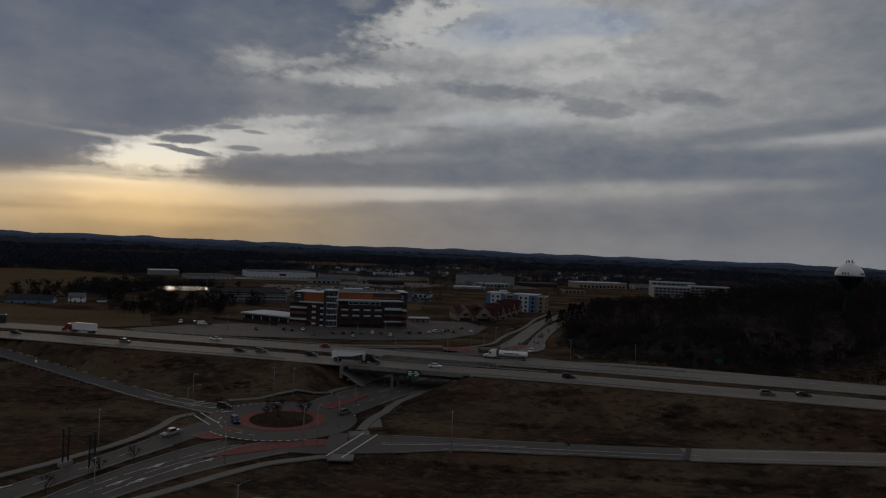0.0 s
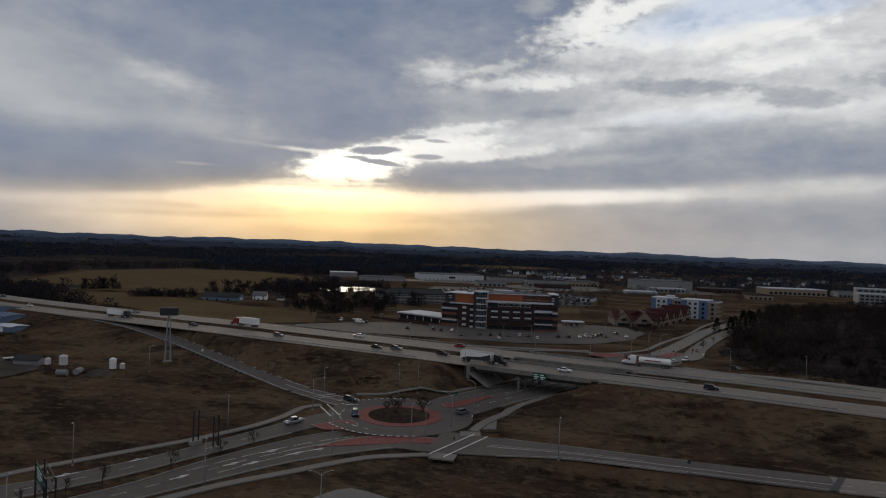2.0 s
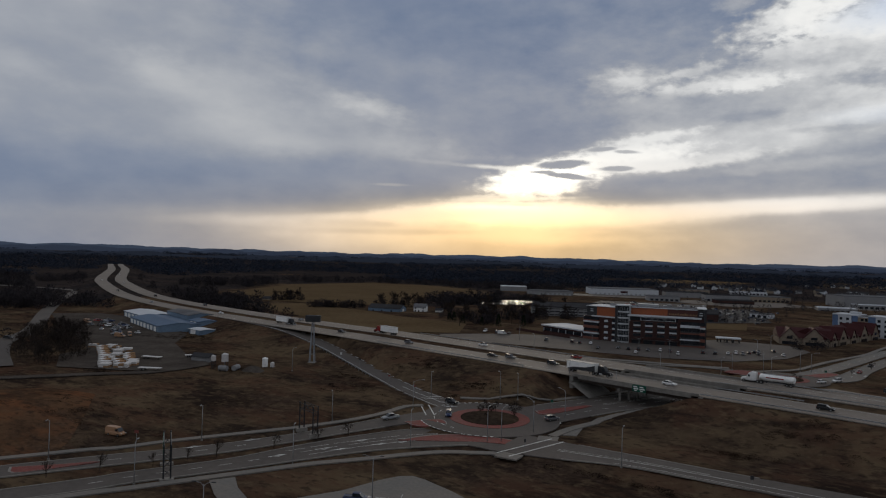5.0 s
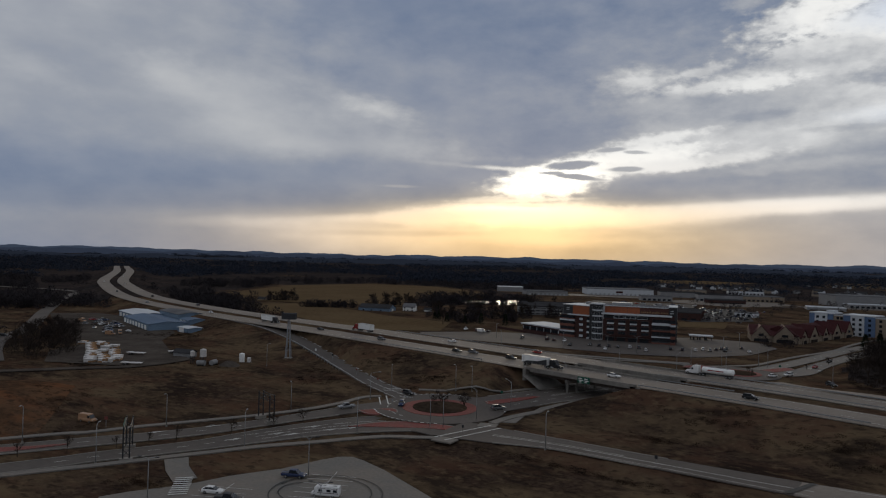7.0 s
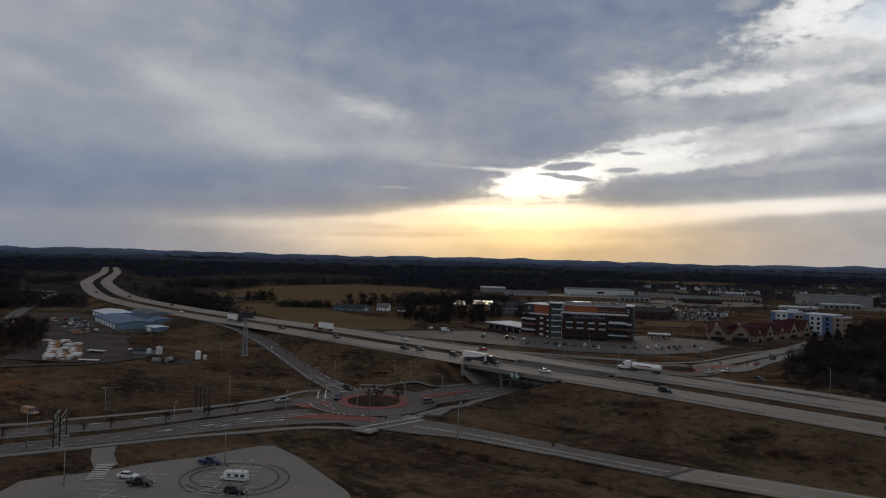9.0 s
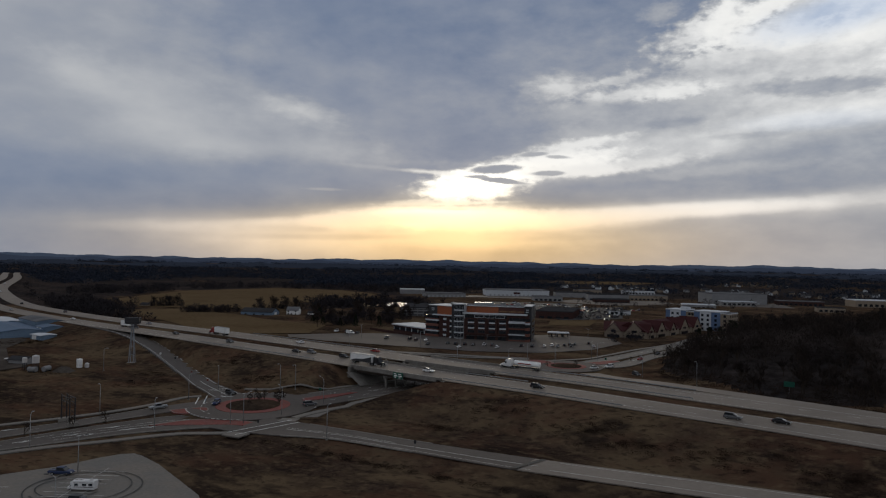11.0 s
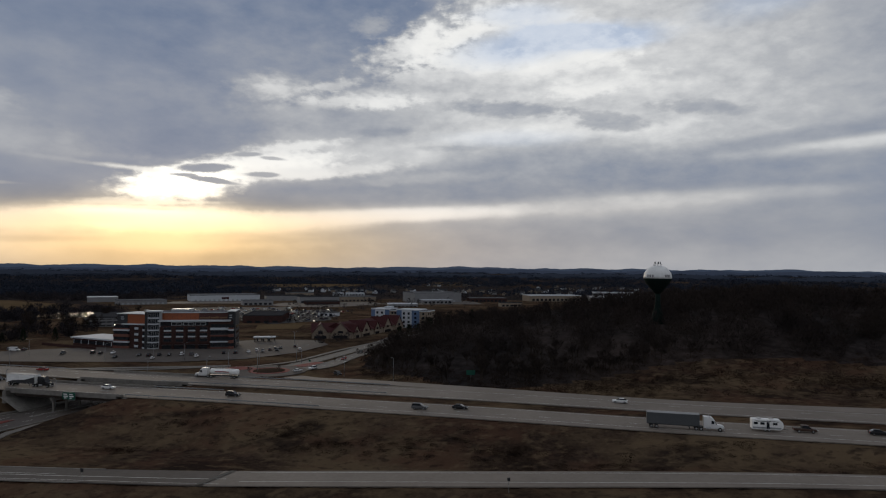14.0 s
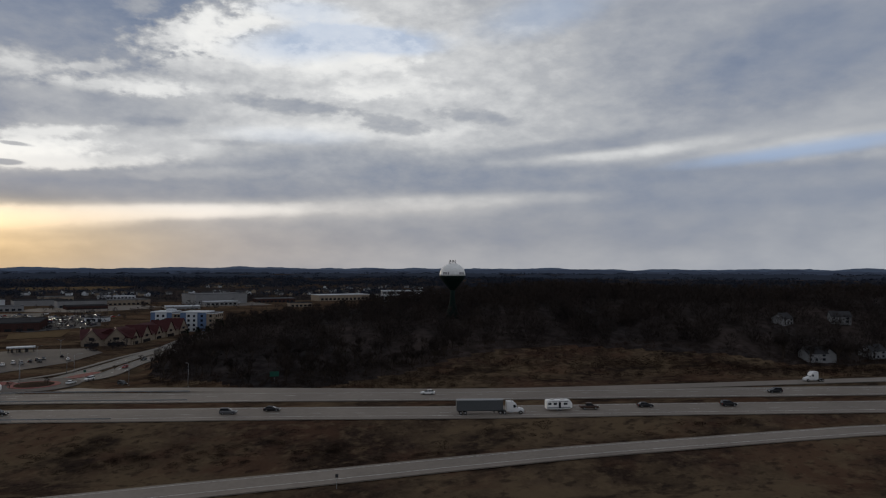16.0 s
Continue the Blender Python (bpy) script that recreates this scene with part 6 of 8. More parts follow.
# drive-through canopy beside the office
def canopy(x, y, turn):
    top = thing("canopy", pose(x, y, -0.4, 0, 0, turn), "white flat canopy on dark posts over drive-through lanes", "canopy")
    bm = bmesh.new()
    box(bm, 0, 0, 3.0, 14.5, 7, 3.8)
    bmesh.ops.bevel(bm, geom=bm.edges[:], offset=0.12, segments=1, affect="EDGES")
    part("roof", bm, "white_panel", top)
    for px in (0.9, 5.1, 9.4, 13.6):
        for py in (0.8, 6.2):
            bm = bmesh.new()
            box(bm, px - 0.2, py - 0.2, 0, px + 0.2, py + 0.2, 3.1)
            part("post", bm, "dark_steel", top)
    for px in (2.7, 6.5, 10.3):
        bm = bmesh.new()
        box(bm, px - 0.5, 2.2, 0, px + 0.5, 4.8, 2.6)
        part("teller_station", bm, "dark_panel", top)


canopy(-21, 461, 14)

# large flat-roofed stores and warehouses
WG = "window_glass"
block("store", pose(-190, 556, -1.0, 0, 0, 22), 62, 70, 8.5, "grey_wall", "dark_roof", "grey parking deck with open storeys", "parking deck", windows=[(1.4, 2.6, 1, 61, 12, 0.86, "dark_panel"), (4.2, 5.4, 1, 61, 12, 0.86, "dark_panel"), (6.8, 7.6, 1, 61, 12, 0.86, "dark_panel")])
sheet("car_park", [(-185, 640), (-70, 668), (-96, 870), (-215, 830)], "dark_asphalt", "large dark car park behind the office", "car park", 0.33, 40)
block("store", pose(-78, 612, -1.5, 0, 0, 8), 34, 60, 8.0, "brick", "dark_roof", "brick-fronted store with a dark roof", "store", windows=[(0.5, 3.5, 2, 32, 4, 0.6, WG)])
block("warehouse", pose(-290, 1014, -4.0, 0, 0, 27), 102, 60, 10.5, "white_panel", "roof_membrane", "long white warehouse with loading doors", "warehouse", windows=[(0.5, 4, 4, 98, 14, 0.4, "grey_panel"), (4.5, 7.5, 44, 56, 1, 0.9, "red_roof")])
block("warehouse", pose(45, 1041, -4.0, 0, 0, 24), 78, 55, 16.0, "grey_wall", "roof_membrane", "tall pale grey warehouse", "warehouse", windows=[(0.5, 4, 4, 70, 8, 0.4, "grey_panel")])
block("warehouse", pose(-420, 965, -3.5, 0, 0, 30), 40, 30, 8.0, "grey_wall", "white_panel", "low industrial shed with a white roof", "warehouse")
block("warehouse", pose(-335, 890, -3.0, 0, 0, 36), 60, 34, 7.0, "grey_wall", "roof_membrane", "long low grey industrial building", "warehouse", windows=[(1, 4, 2, 58, 9, 0.5, "grey_panel")])
block("store", pose(-188, 1058, -4.0, 0, 0, 22), 62, 34, 9.0, "grey_wall", "dark_roof", "low dark store with plain grey walls", "store")
block("store", pose(-80, 1060, -4.0, 0, 0, 25), 66, 40, 8.0, "tan_wall", "roof_membrane", "tan strip-mall building with a flat roof", "store", windows=[(0.5, 3.5, 2, 64, 10, 0.6, WG)])
block("store", pose(-95, 930, -3.0, 0, 0, 22), 46, 26, 6.0, "brick", "dark_roof", "low brick strip of shops", "store", windows=[(0.5, 3.0, 2, 44, 8, 0.7, WG)])
block("store", pose(20, 900, -3.0, 0, 0, 10), 40, 24, 5.5, "grey_wall", "white_panel", "small shop with a pale roof", "store", windows=[(0.5, 3.0, 2, 38, 7, 0.7, WG)])
block("store", pose(230, 1130, -3.0, 0, 0, 14), 90, 40, 9.0, "tan_wall", "white_panel", "long low store with a bright white roof", "store", windows=[(0.5, 4, 2, 88, 12, 0.6, WG)])
block("store", pose(130, 1090, -3.5, 0, 0, 10), 60, 26, 6.5, "brick", "roof_membrane", "low brick store row", "store", windows=[(0.5, 3.5, 2, 58, 9, 0.6, WG)])
for k, (x, y, r, lx, h) in enumerate(((285, 900, -8, 48, 15), (335, 905, -10, 52, 17), (300, 960, -8, 60, 19))):
    block("clinic_building", pose(x, y, -1.0, 0, 0, r), lx, 22, h, "grey_wall", "white_panel", "pale three-storey campus building with white roof edges", "clinic", group="campus buildings",
          windows=[(h - 3.6 - 3.8 * q, h - 1.6 - 3.8 * q, 1, lx - 1, 9, 0.7, WG) for q in range(3)])


# houses of the suburb
HOUSE = []
for wall, roof, lb in (("white_panel", "dark_roof", "white suburban house with a dark roof"), ("tan_wall", "dark_roof", "tan suburban house with a dark roof"), ("grey_wall", "dark_roof", "grey suburban house with a dark roof")):
    HOUSE.append(gabled("house", pose(0, 0, 0), 13, 9, 5.2, 8.6, wall, roof, lb, "house", "suburban houses", windows=((1.2, 0.9, 2.8, 2.3), (5, 0.9, 6.6, 2.3), (9.5, 0.9, 11.5, 2.3), (1.2, 3.4, 2.8, 4.6), (9.5, 3.4, 11.5, 4.6))))
rng = random.Random(5)
spots = []
for cx, cy, sx, sy, n in ((-200, 1500, 90, 60, 14), (-40, 1460, 110, 70, 18), (120, 1480, 80, 80, 14), (260, 1480, 90, 90, 14), (420, 1750, 140, 160, 16), (90, 2020, 140, 120, 10), (560, 1300, 160, 140, 10)):
    for _ in range(n):
        spots.append((cx + rng.uniform(-sx, sx), cy + rng.uniform(-sy, sy)))
hz = height(np.array([s[0] for s in spots]), np.array([s[1] for s in spots]))
for k, ((x, y), z) in enumerate(zip(spots, hz)):
    put(HOUSE[k % 3], x, y, rng.uniform(0, 360), float(z) - 0.1, rng.uniform(0.75, 1.0))
# houses among the trees past the hill
for x, y, r, src in ((366, 272, -10, 2), (381, 270, 80, 2), (396, 318, 20, 2), (431, 320, -30, 2), (405, 272, 5, 2)):
    put(HOUSE[src], x, y, r)
# car parks, plots and roads of the shopping district
for pts, mt, nm, lb in (([(-92, 640), (-48, 600), (-6, 650), (-40, 835), (-92, 760)], "dark_asphalt", "car_park", "dark asphalt car park of the shopping district"),
                        ([(-150, 900), (-60, 860), (20, 960), (-30, 1050), (-140, 985)], "asphalt", "car_park", "grey asphalt car park before the strip of shops"),
                        ([(40, 960), (150, 1000), (130, 1120), (45, 1090)], "asphalt", "car_park", "grey asphalt yard beside the tall warehouse"),
                        ([(-300, 930), (-170, 960), (-190, 1040), (-310, 1000)], "asphalt", "car_park", "grey asphalt yard before the white warehouse"),
                        ([(-46, 545), (-15, 558), (-22, 620), (-58, 592)], "stubble", "field", "small straw-coloured meadow by the shop"),
                        ([(-30, 870), (40, 830), (60, 950), (0, 1000)], "soil", "field", "bare brown building plot"),
                        ([(-20, 2000), (150, 2150), (170, 2700), (-10, 2600)], "stubble", "field", "pale stubble field on the far hills"),
                        ([(-420, 1750), (-200, 1800), (-190, 2150), (-460, 2100)], "stubble", "field", "far tan field beyond the town"),
                        ([(250, 1900), (420, 1980), (420, 2350), (230, 2300)], "soil", "field", "far brown field beyond the suburb")):
    sheet(nm, pts, mt, lb, "car park" if nm == "car_park" else "field", 0.35, 40)
for x, y, r, lx, ly, h, w_, rf, lb in ((-118, 985, 22, 58, 26, 9, "grey_wall", "dark_roof", "dark grey three-storey inn with a flat roof"), (-108, 1062, 22, 82, 30, 6.5, "white_panel", "roof_membrane", "long white strip of shops"), (-74, 650, 10, 22, 16, 5, "brick", "dark_roof", "small dark brick shop"),
                                       (-30, 705, -20, 18, 12, 4, "white_panel", "roof_membrane", "small white kiosk beside the car park"), (60, 1010, 20, 46, 20, 5, "grey_wall", "white_panel", "low drive-in with a pale canopy roof"), (-175, 905, 24, 40, 24, 6, "grey_wall", "roof_membrane", "low grey trade building"),
                                       (-205, 1240, 20, 50, 24, 7, "tan_wall", "roof_membrane", "tan unfinished building on the far plot"), (-130, 1300, 15, 60, 20, 5, "white_panel", "white_panel", "long low white barn roofs"), (170, 930, 8, 30, 18, 5.5, "tan_wall", "dark_roof", "small tan shop with a dark roof"), (340, 1180, 5, 60, 30, 8, "grey_wall", "roof_membrane", "grey store with a pale roof")):
    block("store", pose(x, y, ground_at(x, y) - 0.1, 0, 0, r), lx, ly, h, w_, rf, lb, "store", windows=[(0.5, 3.0, 1, lx - 1, max(3, int(lx / 6)), 0.6, WG)])


# storage yard: blue metal sheds
def shed_row(x, y, turn, lx, ly, eave, ridge, label, doors=0, roof="blue_roof"):
    g = gabled("storage_shed", pose(x, y, ground_at(x, y) - 0.1, 0, 0, turn), lx, ly, eave, ridge, "blue_metal", roof, label, "shed", "storage sheds")
    for k in range(doors):
        bm = bmesh.new()
        a = 2 + (lx - 4) * k / doors
        box(bm, a, -0.08, 0, a + (lx - 4) / doors * 0.62, 0.05, 3.2)
        part("roller_door", bm, "white_paint", g, "white roller door")
    return g


shed_row(-352, 278, -20, 62, 24, 4.0, 5.4, "long pale blue metal shed with white roller doors", 8)
shed_row(-392, 300, -18, 44, 22, 4.0, 5.2, "pale blue metal shed with a white roof", 5, "white_panel")
shed_row(-350, 304, -18, 40, 16, 3.8, 4.9, "pale blue shed with a grey roof", 0, "roof_membrane")
shed_row(-304, 286, -18, 16, 12, 3.4, 4.3, "small pale blue shed", 2, "blue_roof")
shed_row(-281, 268, -10, 13, 9, 2.8, 3.2, "low blue lean-to with a white roof", 1, "white_panel")
gabled("hut", pose(-199, 205, ground_at(-199, 205) - 0.1, 0, 0, 15), 9, 5, 2.2, 3.4, "grey_wall", "dark_roof", "low grey hut with a dark roof in the yard", "hut")


def stack(wrapped):
    top = thing("lumber_stack", None, "stack of wrapped lumber in pale and tan bundles", "lumber stack", "lumber stacks")
    rs = random.Random(3 if wrapped else 8)
    for r in range(2):
        for c in range(2):
            bm = bmesh.new()
            box(bm, c * 2.5 + 0.03, 0, 0.15 + r * 1.15, c * 2.5 + 2.45, 4.4, 1.22 + r * 1.15)
            bmesh.ops.bevel(bm, geom=bm.edges[:], offset=0.05, segments=1, affect="EDGES")
            part("board_pack", bm, "wrap_white" if (r + c + wrapped) % 2 or wrapped and r else "timber", top)
    for x in (0.6, 2.4, 4.3):
        bm = bmesh.new()
        box(bm, x, 0, 0, x + 0.15, 4.4, 0.15)
        part("bearer", bm, "timber", top)
    return top


ST = [stack(True), stack(False)]
rng = random.Random(9)
for row in range(11):
    for k in range(3):
        if rng.random() < 0.12:
            continue
        x = -211 + 0.83 * 5.6 * k - 0.86 * 6.0 * row + rng.uniform(-0.5, 0.5)
        y = 169.5 + 0.55 * 5.6 * k + 0.5 * 6.0 * row + rng.uniform(-0.5, 0.5)
        put(ST[rng.random() < 0.5], x, y, rng.choice((30, 33, 36, 123)), None, 0.82)


def tank(x, y, r, h, legs, mat, label):
    z = ground_at(x, y)
    top = thing("storage_tank", pose(x, y, z, 0, 0, rng.uniform(0, 90)), label, "storage tank", "storage tanks")
    b = 3.4 if legs else 0.1
    bm = bmesh.new()
    tube(bm, (0, 0, b), (0, 0, b + h), r, r, 20)
    part("vessel", bm, mat, top)
    bm = bmesh.new()
    tube(bm, (0, 0, b + h), (0, 0, b + h + r * 0.35), r, r * 0.25, 20)
    part("cap", bm, mat, top)
    if legs:
        for a in range(4):
            bm = bmesh.new()
            tube(bm, (r * 0.8 * math.cos(a * 1.571), r * 0.8 * math.sin(a * 1.571), -0.2), (r * 0.8 * math.cos(a * 1.571), r * 0.8 * math.sin(a * 1.571), b), 0.14, 0.14, 8)
            part("leg", bm, "dark_steel", top)
        bm = bmesh.new()
        tube(bm, (-r, 0, 1.8), (r, 0, 1.8), 0.08, 0.08, 6)
        tube(bm, (0, -r, 1.8), (0, r, 1.8), 0.08, 0.08, 6)
        part("brace", bm, "dark_steel", top)


tank(-171, 199.5, 1.4, 3.0, True, "wrap_white", "white storage tank on a dark steel frame")
tank(-176, 197.8, 1.0, 2.0, True, "wrap_white", "small pale tank on a steel frame")
tank(-163.6, 214.8, 1.2, 3.6, False, "white_paint", "upright white storage tank")
tank(-160.8, 216.4, 0.9, 1.8, False, "wrap_white", "low pale tank beside the taller one")
for x, y, r in ((-168.5, 196.5, 20), (-166, 201, 110)):
    top = thing("storage_tank", pose(x, y, ground_at(x, y), 0, 0, r), "grey tank lying on its side", "storage tank", "storage tanks")
    bm = bmesh.new()
    tube(bm, (-1.8, 0, 1.3), (1.8, 0, 1.3), 1.1, 1.1, 16)
    part("vessel", bm, "grey_wall", top)
    for q in (-1.2, 1.2):
        bm = bmesh.new()
        box(bm, q - 0.15, -0.9, -0.2, q + 0.15, 0.9, 0.6)
        part("cradle", bm, "dark_steel", top)


def heap(x, y, r, h, mat, label):
    bm = bmesh.new()
    n = 18
    rings = [[bm.verts.new((r * k * (1 + 0.15 * math.sin(3 * a + x)) * math.cos(a), r * k * 0.7 * (1 + 0.12 * math.cos(2 * a + y)) * math.sin(a), h * (1 - k) ** 0.8 * (1 + 0.2 * math.sin(5 * a + k * 7)) - 0.4))
              for a in (2 * math.pi * i / n for i in range(n))] for k in (1.0, 0.7, 0.4, 0.15)]
    for p, q in zip(rings, rings[1:]):
        for i in range(n):
            bm.faces.new((p[i], p[(i + 1) % n], q[(i + 1) % n], q[i]))
    bm.faces.new(rings[-1])
    bmesh.ops.transform(bm, matrix=pose(x, y, ground_at(x, y)), verts=bm.verts)
    tagged(part("spoil_heap", bm, mat, smooth=True), label, "heap")


heap(-160, 205, 6, 2.6, "gravel", "grey gravel heap in the yard")
heap(-165, 207, 5, 2.2, "soil", "brown soil heap in the yard")
heap(-214, 221, 5, 1.8, "soil", "low brown soil heap")


# water tower
def water_tower(x, y, z):
    top = thing("water_tower", pose(x, y, z), "white and dark green spheroid water tower on a single stem", "water tower")

    def lathe(name, prof, mat, label="", n=40):
        bm = bmesh.new()
        rings = [[bm.verts.new((r * math.cos(2 * math.pi * k / n), r * math.sin(2 * math.pi * k / n), zz)) for k in range(n)] for r, zz in prof]
        for p, q in zip(rings, rings[1:]):
            for k in range(n):
                bm.faces.new((p[k], p[(k + 1) % n], q[(k + 1) % n], q[k]))
        bm.faces.new(rings[-1])
        bm.faces.new(rings[0][::-1])
        return part(name, bm, mat, top, label, smooth=True)

    green = material("tower_green", (0.008, 0.016, 0.014), 0.8, vary=0.15, bump=0.0, spec=0.06)
    lathe("stem", [(4.2, -4.0), (2.8, 0.5), (1.7, 4.5), (1.3, 7), (1.3, 11.8)], green, "dark green stem with a flared foot")
    lathe("bowl", [(1.3, 11.6), (2.0, 12.4), (3.9, 14.5), (5.8, 16.9), (6.7, 18.5), (6.88, 19.2)], green, "dark green lower bowl")
    lathe("dome", [(6.89, 19.2), (6.9, 20.0), (6.55, 21.6), (5.8, 23.0), (4.6, 24.2), (3.1, 25.1), (1.5, 25.6), (0.3, 25.75)], "white_paint", "white upper dome")
    for a, wd in ((-1.25, 0.9), (-1.05, 0.9), (-0.88, 0.7), (-2.6, 0.9), (-2.4, 0.9), (-2.2, 0.7)):
        bm = bmesh.new()
        box(bm, -wd / 2, -0.04, 0, wd / 2, 0.04, 1.2, pose(6.85 * math.cos(a), 7.0 * math.sin(a), 19.9, -8, 0, math.degrees(a) + 90))
        part("lettering_bar", bm, "grey_wall", top, "grey bars where a name is painted")
    for k in range(5):
        a = k * 1.2
        bm = bmesh.new()
        tube(bm, (1.5 * math.cos(a), 1.5 * math.sin(a), 25.3), (1.5 * math.cos(a), 1.5 * math.sin(a), 27.4), 0.06, 0.05, 6)
        box(bm, 1.5 * math.cos(a) - 0.18, 1.5 * math.sin(a) - 0.12, 26.3, 1.5 * math.cos(a) + 0.18, 1.5 * math.sin(a) + 0.12, 27.6)
        part("antenna", bm, "galvanised", top)
    bm = bmesh.new()
    for k in range(20):
        a, b = 2 * math.pi * k / 20, 2 * math.pi * (k + 1) / 20
        tube(bm, (2 * math.cos(a), 2 * math.sin(a), 26.6), (2 * math.cos(b), 2 * math.sin(b), 26.6), 0.04, 0.04, 5)
        tube(bm, (2 * math.cos(a), 2 * math.sin(a), 25.3), (2 * math.cos(a), 2 * math.sin(a), 26.6), 0.03, 0.03, 5)
    part("railing", bm, "galvanised", top)


water_tower(216.5, 357, 26.8)

# pond catching the low sun
sheet("pond", [(-300, 640), (-262, 628), (-238, 655), (-232, 700), (-262, 722), (-298, 700)], "water", "still pond between bare trees", "water", 0.9, 60)

# ---- trees ----
def sliver(verts, faces, p, d, ln, wd, rs):
    """A thin twig: a long narrow triangle."""
    s = d.cross(Vector((rs.uniform(-1, 1), rs.uniform(-1, 1), rs.uniform(-1, 1)))).normalized() * wd
    i = len(verts)
    verts += [tuple(p - s), tuple(p + s), tuple(p + d * ln)]
    faces.append((i, i + 1, i + 2))


def bare_tree(seed, h, spread, twigs):
    """A leafless broadleaf tree: tapered trunk, forking limbs and a crown of fine twigs."""
    rs = random.Random(seed)
    top = thing("tree", None, "bare leafless broadleaf tree with fine dark twigs", "tree", "bare trees")
    bm = bmesh.new()
    tips = []

    def grow(p, d, ln, r, lvl):
        q = p + d * ln
        tube(bm, p, q, r, r * 0.62, 6 if lvl < 2 else 4, False)
        if lvl >= 3:
            tips.append((q, d))
            return
        for _ in range(3 if lvl else 5):
            v = (d + Vector((rs.uniform(-1, 1), rs.uniform(-1, 1), rs.uniform(-0.15, 0.55))) * (0.75 if lvl else spread)).normalized()
            grow(p + d * ln * rs.uniform(0.55, 1.0), v, ln * rs.uniform(0.55, 0.78), r * 0.55, lvl + 1)
        tips.append((q, d))

    grow(Vector((0, 0, -0.4)), Vector((rs.uniform(-0.06, 0.06), rs.uniform(-0.06, 0.06), 1)).normalized(), h * 0.36, h * 0.019, 0)
    k = h / max(q.z for q, d in tips) * 0.9
    bmesh.ops.scale(bm, vec=(k, k, k), verts=bm.verts)
    part("trunk", bm, "bark", top)
    verts, faces = [], []
    for n in range(twigs):
        q, d = tips[n % len(tips)]
        v = (d * 0.7 + Vector((rs.uniform(-1, 1), rs.uniform(-1, 1), rs.uniform(-0.3, 0.9)))).normalized()
        sliver(verts, faces, q * k - v * rs.uniform(0, 0.9), v, rs.uniform(1.2, 2.6) * h / 13, rs.uniform(0.035, 0.075) * h / 13, rs)
    mesh_part("crown", verts, faces, "twigs", top, "crown of fine bare twigs")
    return top


def evergreen(seed, h, r):
    rs = random.Random(seed)
    top = thing("tree", None, "dark green conifer with drooping boughs", "tree", "conifers")
    bm = bmesh.new()
    tube(bm, (0, 0, -0.4), (0, 0, h * 0.95), h * 0.022, 0.03, 7)
    part("trunk", bm, "bark", top)
    verts, faces = [], []
    for n in range(520):
        u = rs.random() ** 0.7
        a = rs.uniform(0, 6.283)
        rad = r * (1 - u) * rs.uniform(0.25, 1.08) + 0.1
        p = Vector((math.cos(a) * rad, math.sin(a) * rad, h * (0.06 + 0.94 * u)))
        v = Vector((math.cos(a), math.sin(a), rs.uniform(-0.55, 0.25))).normalized()
        sliver(verts, faces, p, v, rs.uniform(0.5, 1.2) * h / 8, rs.uniform(0.12, 0.26) * h / 8, rs)
    mesh_part("crown", verts, faces, "evergreen", top)
    return top


def shrub(seed, r):
    rs = random.Random(seed)
    top = thing("shrub", None, "bare dark ornamental shrub", "shrub", "shrubs")
    bm = bmesh.new()
    for _ in range(6):
        tube(bm, (rs.uniform(-0.1, 0.1), rs.uniform(-0.1, 0.1), -0.3), (rs.uniform(-0.6, 0.6) * r, rs.uniform(-0.6, 0.6) * r, r * 1.1), 0.05, 0.02, 5)
    part("stem", bm, "bark", top)
    verts, faces = [], []
    for _ in range(420):
        v = Vector((rs.gauss(0, 1), rs.gauss(0, 1), rs.gauss(0, 1))).normalized()
        p = Vector((v.x * r * rs.uniform(0.3, 1), v.y * r * rs.uniform(0.3, 1), r * (1.0 + 0.85 * v.z * rs.uniform(0.3, 1))))
        sliver(verts, faces, p, v, rs.uniform(0.3, 0.6), 0.05, rs)
    mesh_part("crown", verts, faces, "twigs", top)
    return top


BARE = [bare_tree(11, 13, 0.75, 900), bare_tree(12, 15, 0.6, 900), bare_tree(13, 11.5, 0.9, 850), bare_tree(14, 14, 0.7, 900), bare_tree(15, 12.5, 0.8, 850)]
SAPLING = bare_tree(21, 4.6, 0.55, 260)
tagged(SAPLING, "slim young street tree without leaves", "tree", "street trees")
FIR = [evergreen(31, 9.0, 2.6), evergreen(32, 11.0, 2.8)]
BUSH = shrub(41, 1.5)


def in_poly(x, y, pts):
    r = False
    j = len(pts) - 1
    for i in range(len(pts)):
        (xi, yi), (xj, yj) = pts[i], pts[j]
        if (yi > y) != (yj > y) and x < (xj - xi) * (y - yi) / (yj - yi) + xi:
            r = not r
        j = i
    return r


# the wooded hill
rng = random.Random(77)
wood = []
tries = 0
while len(wood) < 3300 and tries < 60000:
    tries += 1
    x, y = rng.uniform(66, 760), rng.uniform(205, 660)
    if not in_poly(x, y, WOOD) or math.hypot(x - 216, y - 357) < 5.5:
        continue
    if 320 < x < 450 and 262 < y < 372 and rng.random() < 0.35:
        continue
    if math.hypot(x - 150, y - 300) > 330 and rng.random() < 0.45:
        continue
    wood.append((x, y))
wz = height(np.array([p[0] for p in wood]), np.array([p[1] for p in wood]))
order = sorted(range(len(wood)), key=lambda i: wood[i][1] + 0.22 * wood[i][0])
near_n = 110


def stature(x):
    """How tall the trees of the wood stand along the hill."""
    return float(np.interp(x, (70, 105, 150, 190, 212, 245, 330, 460), (0.85, 0.78, 0.66, 0.66, 0.86, 0.92, 0.95, 0.85)))


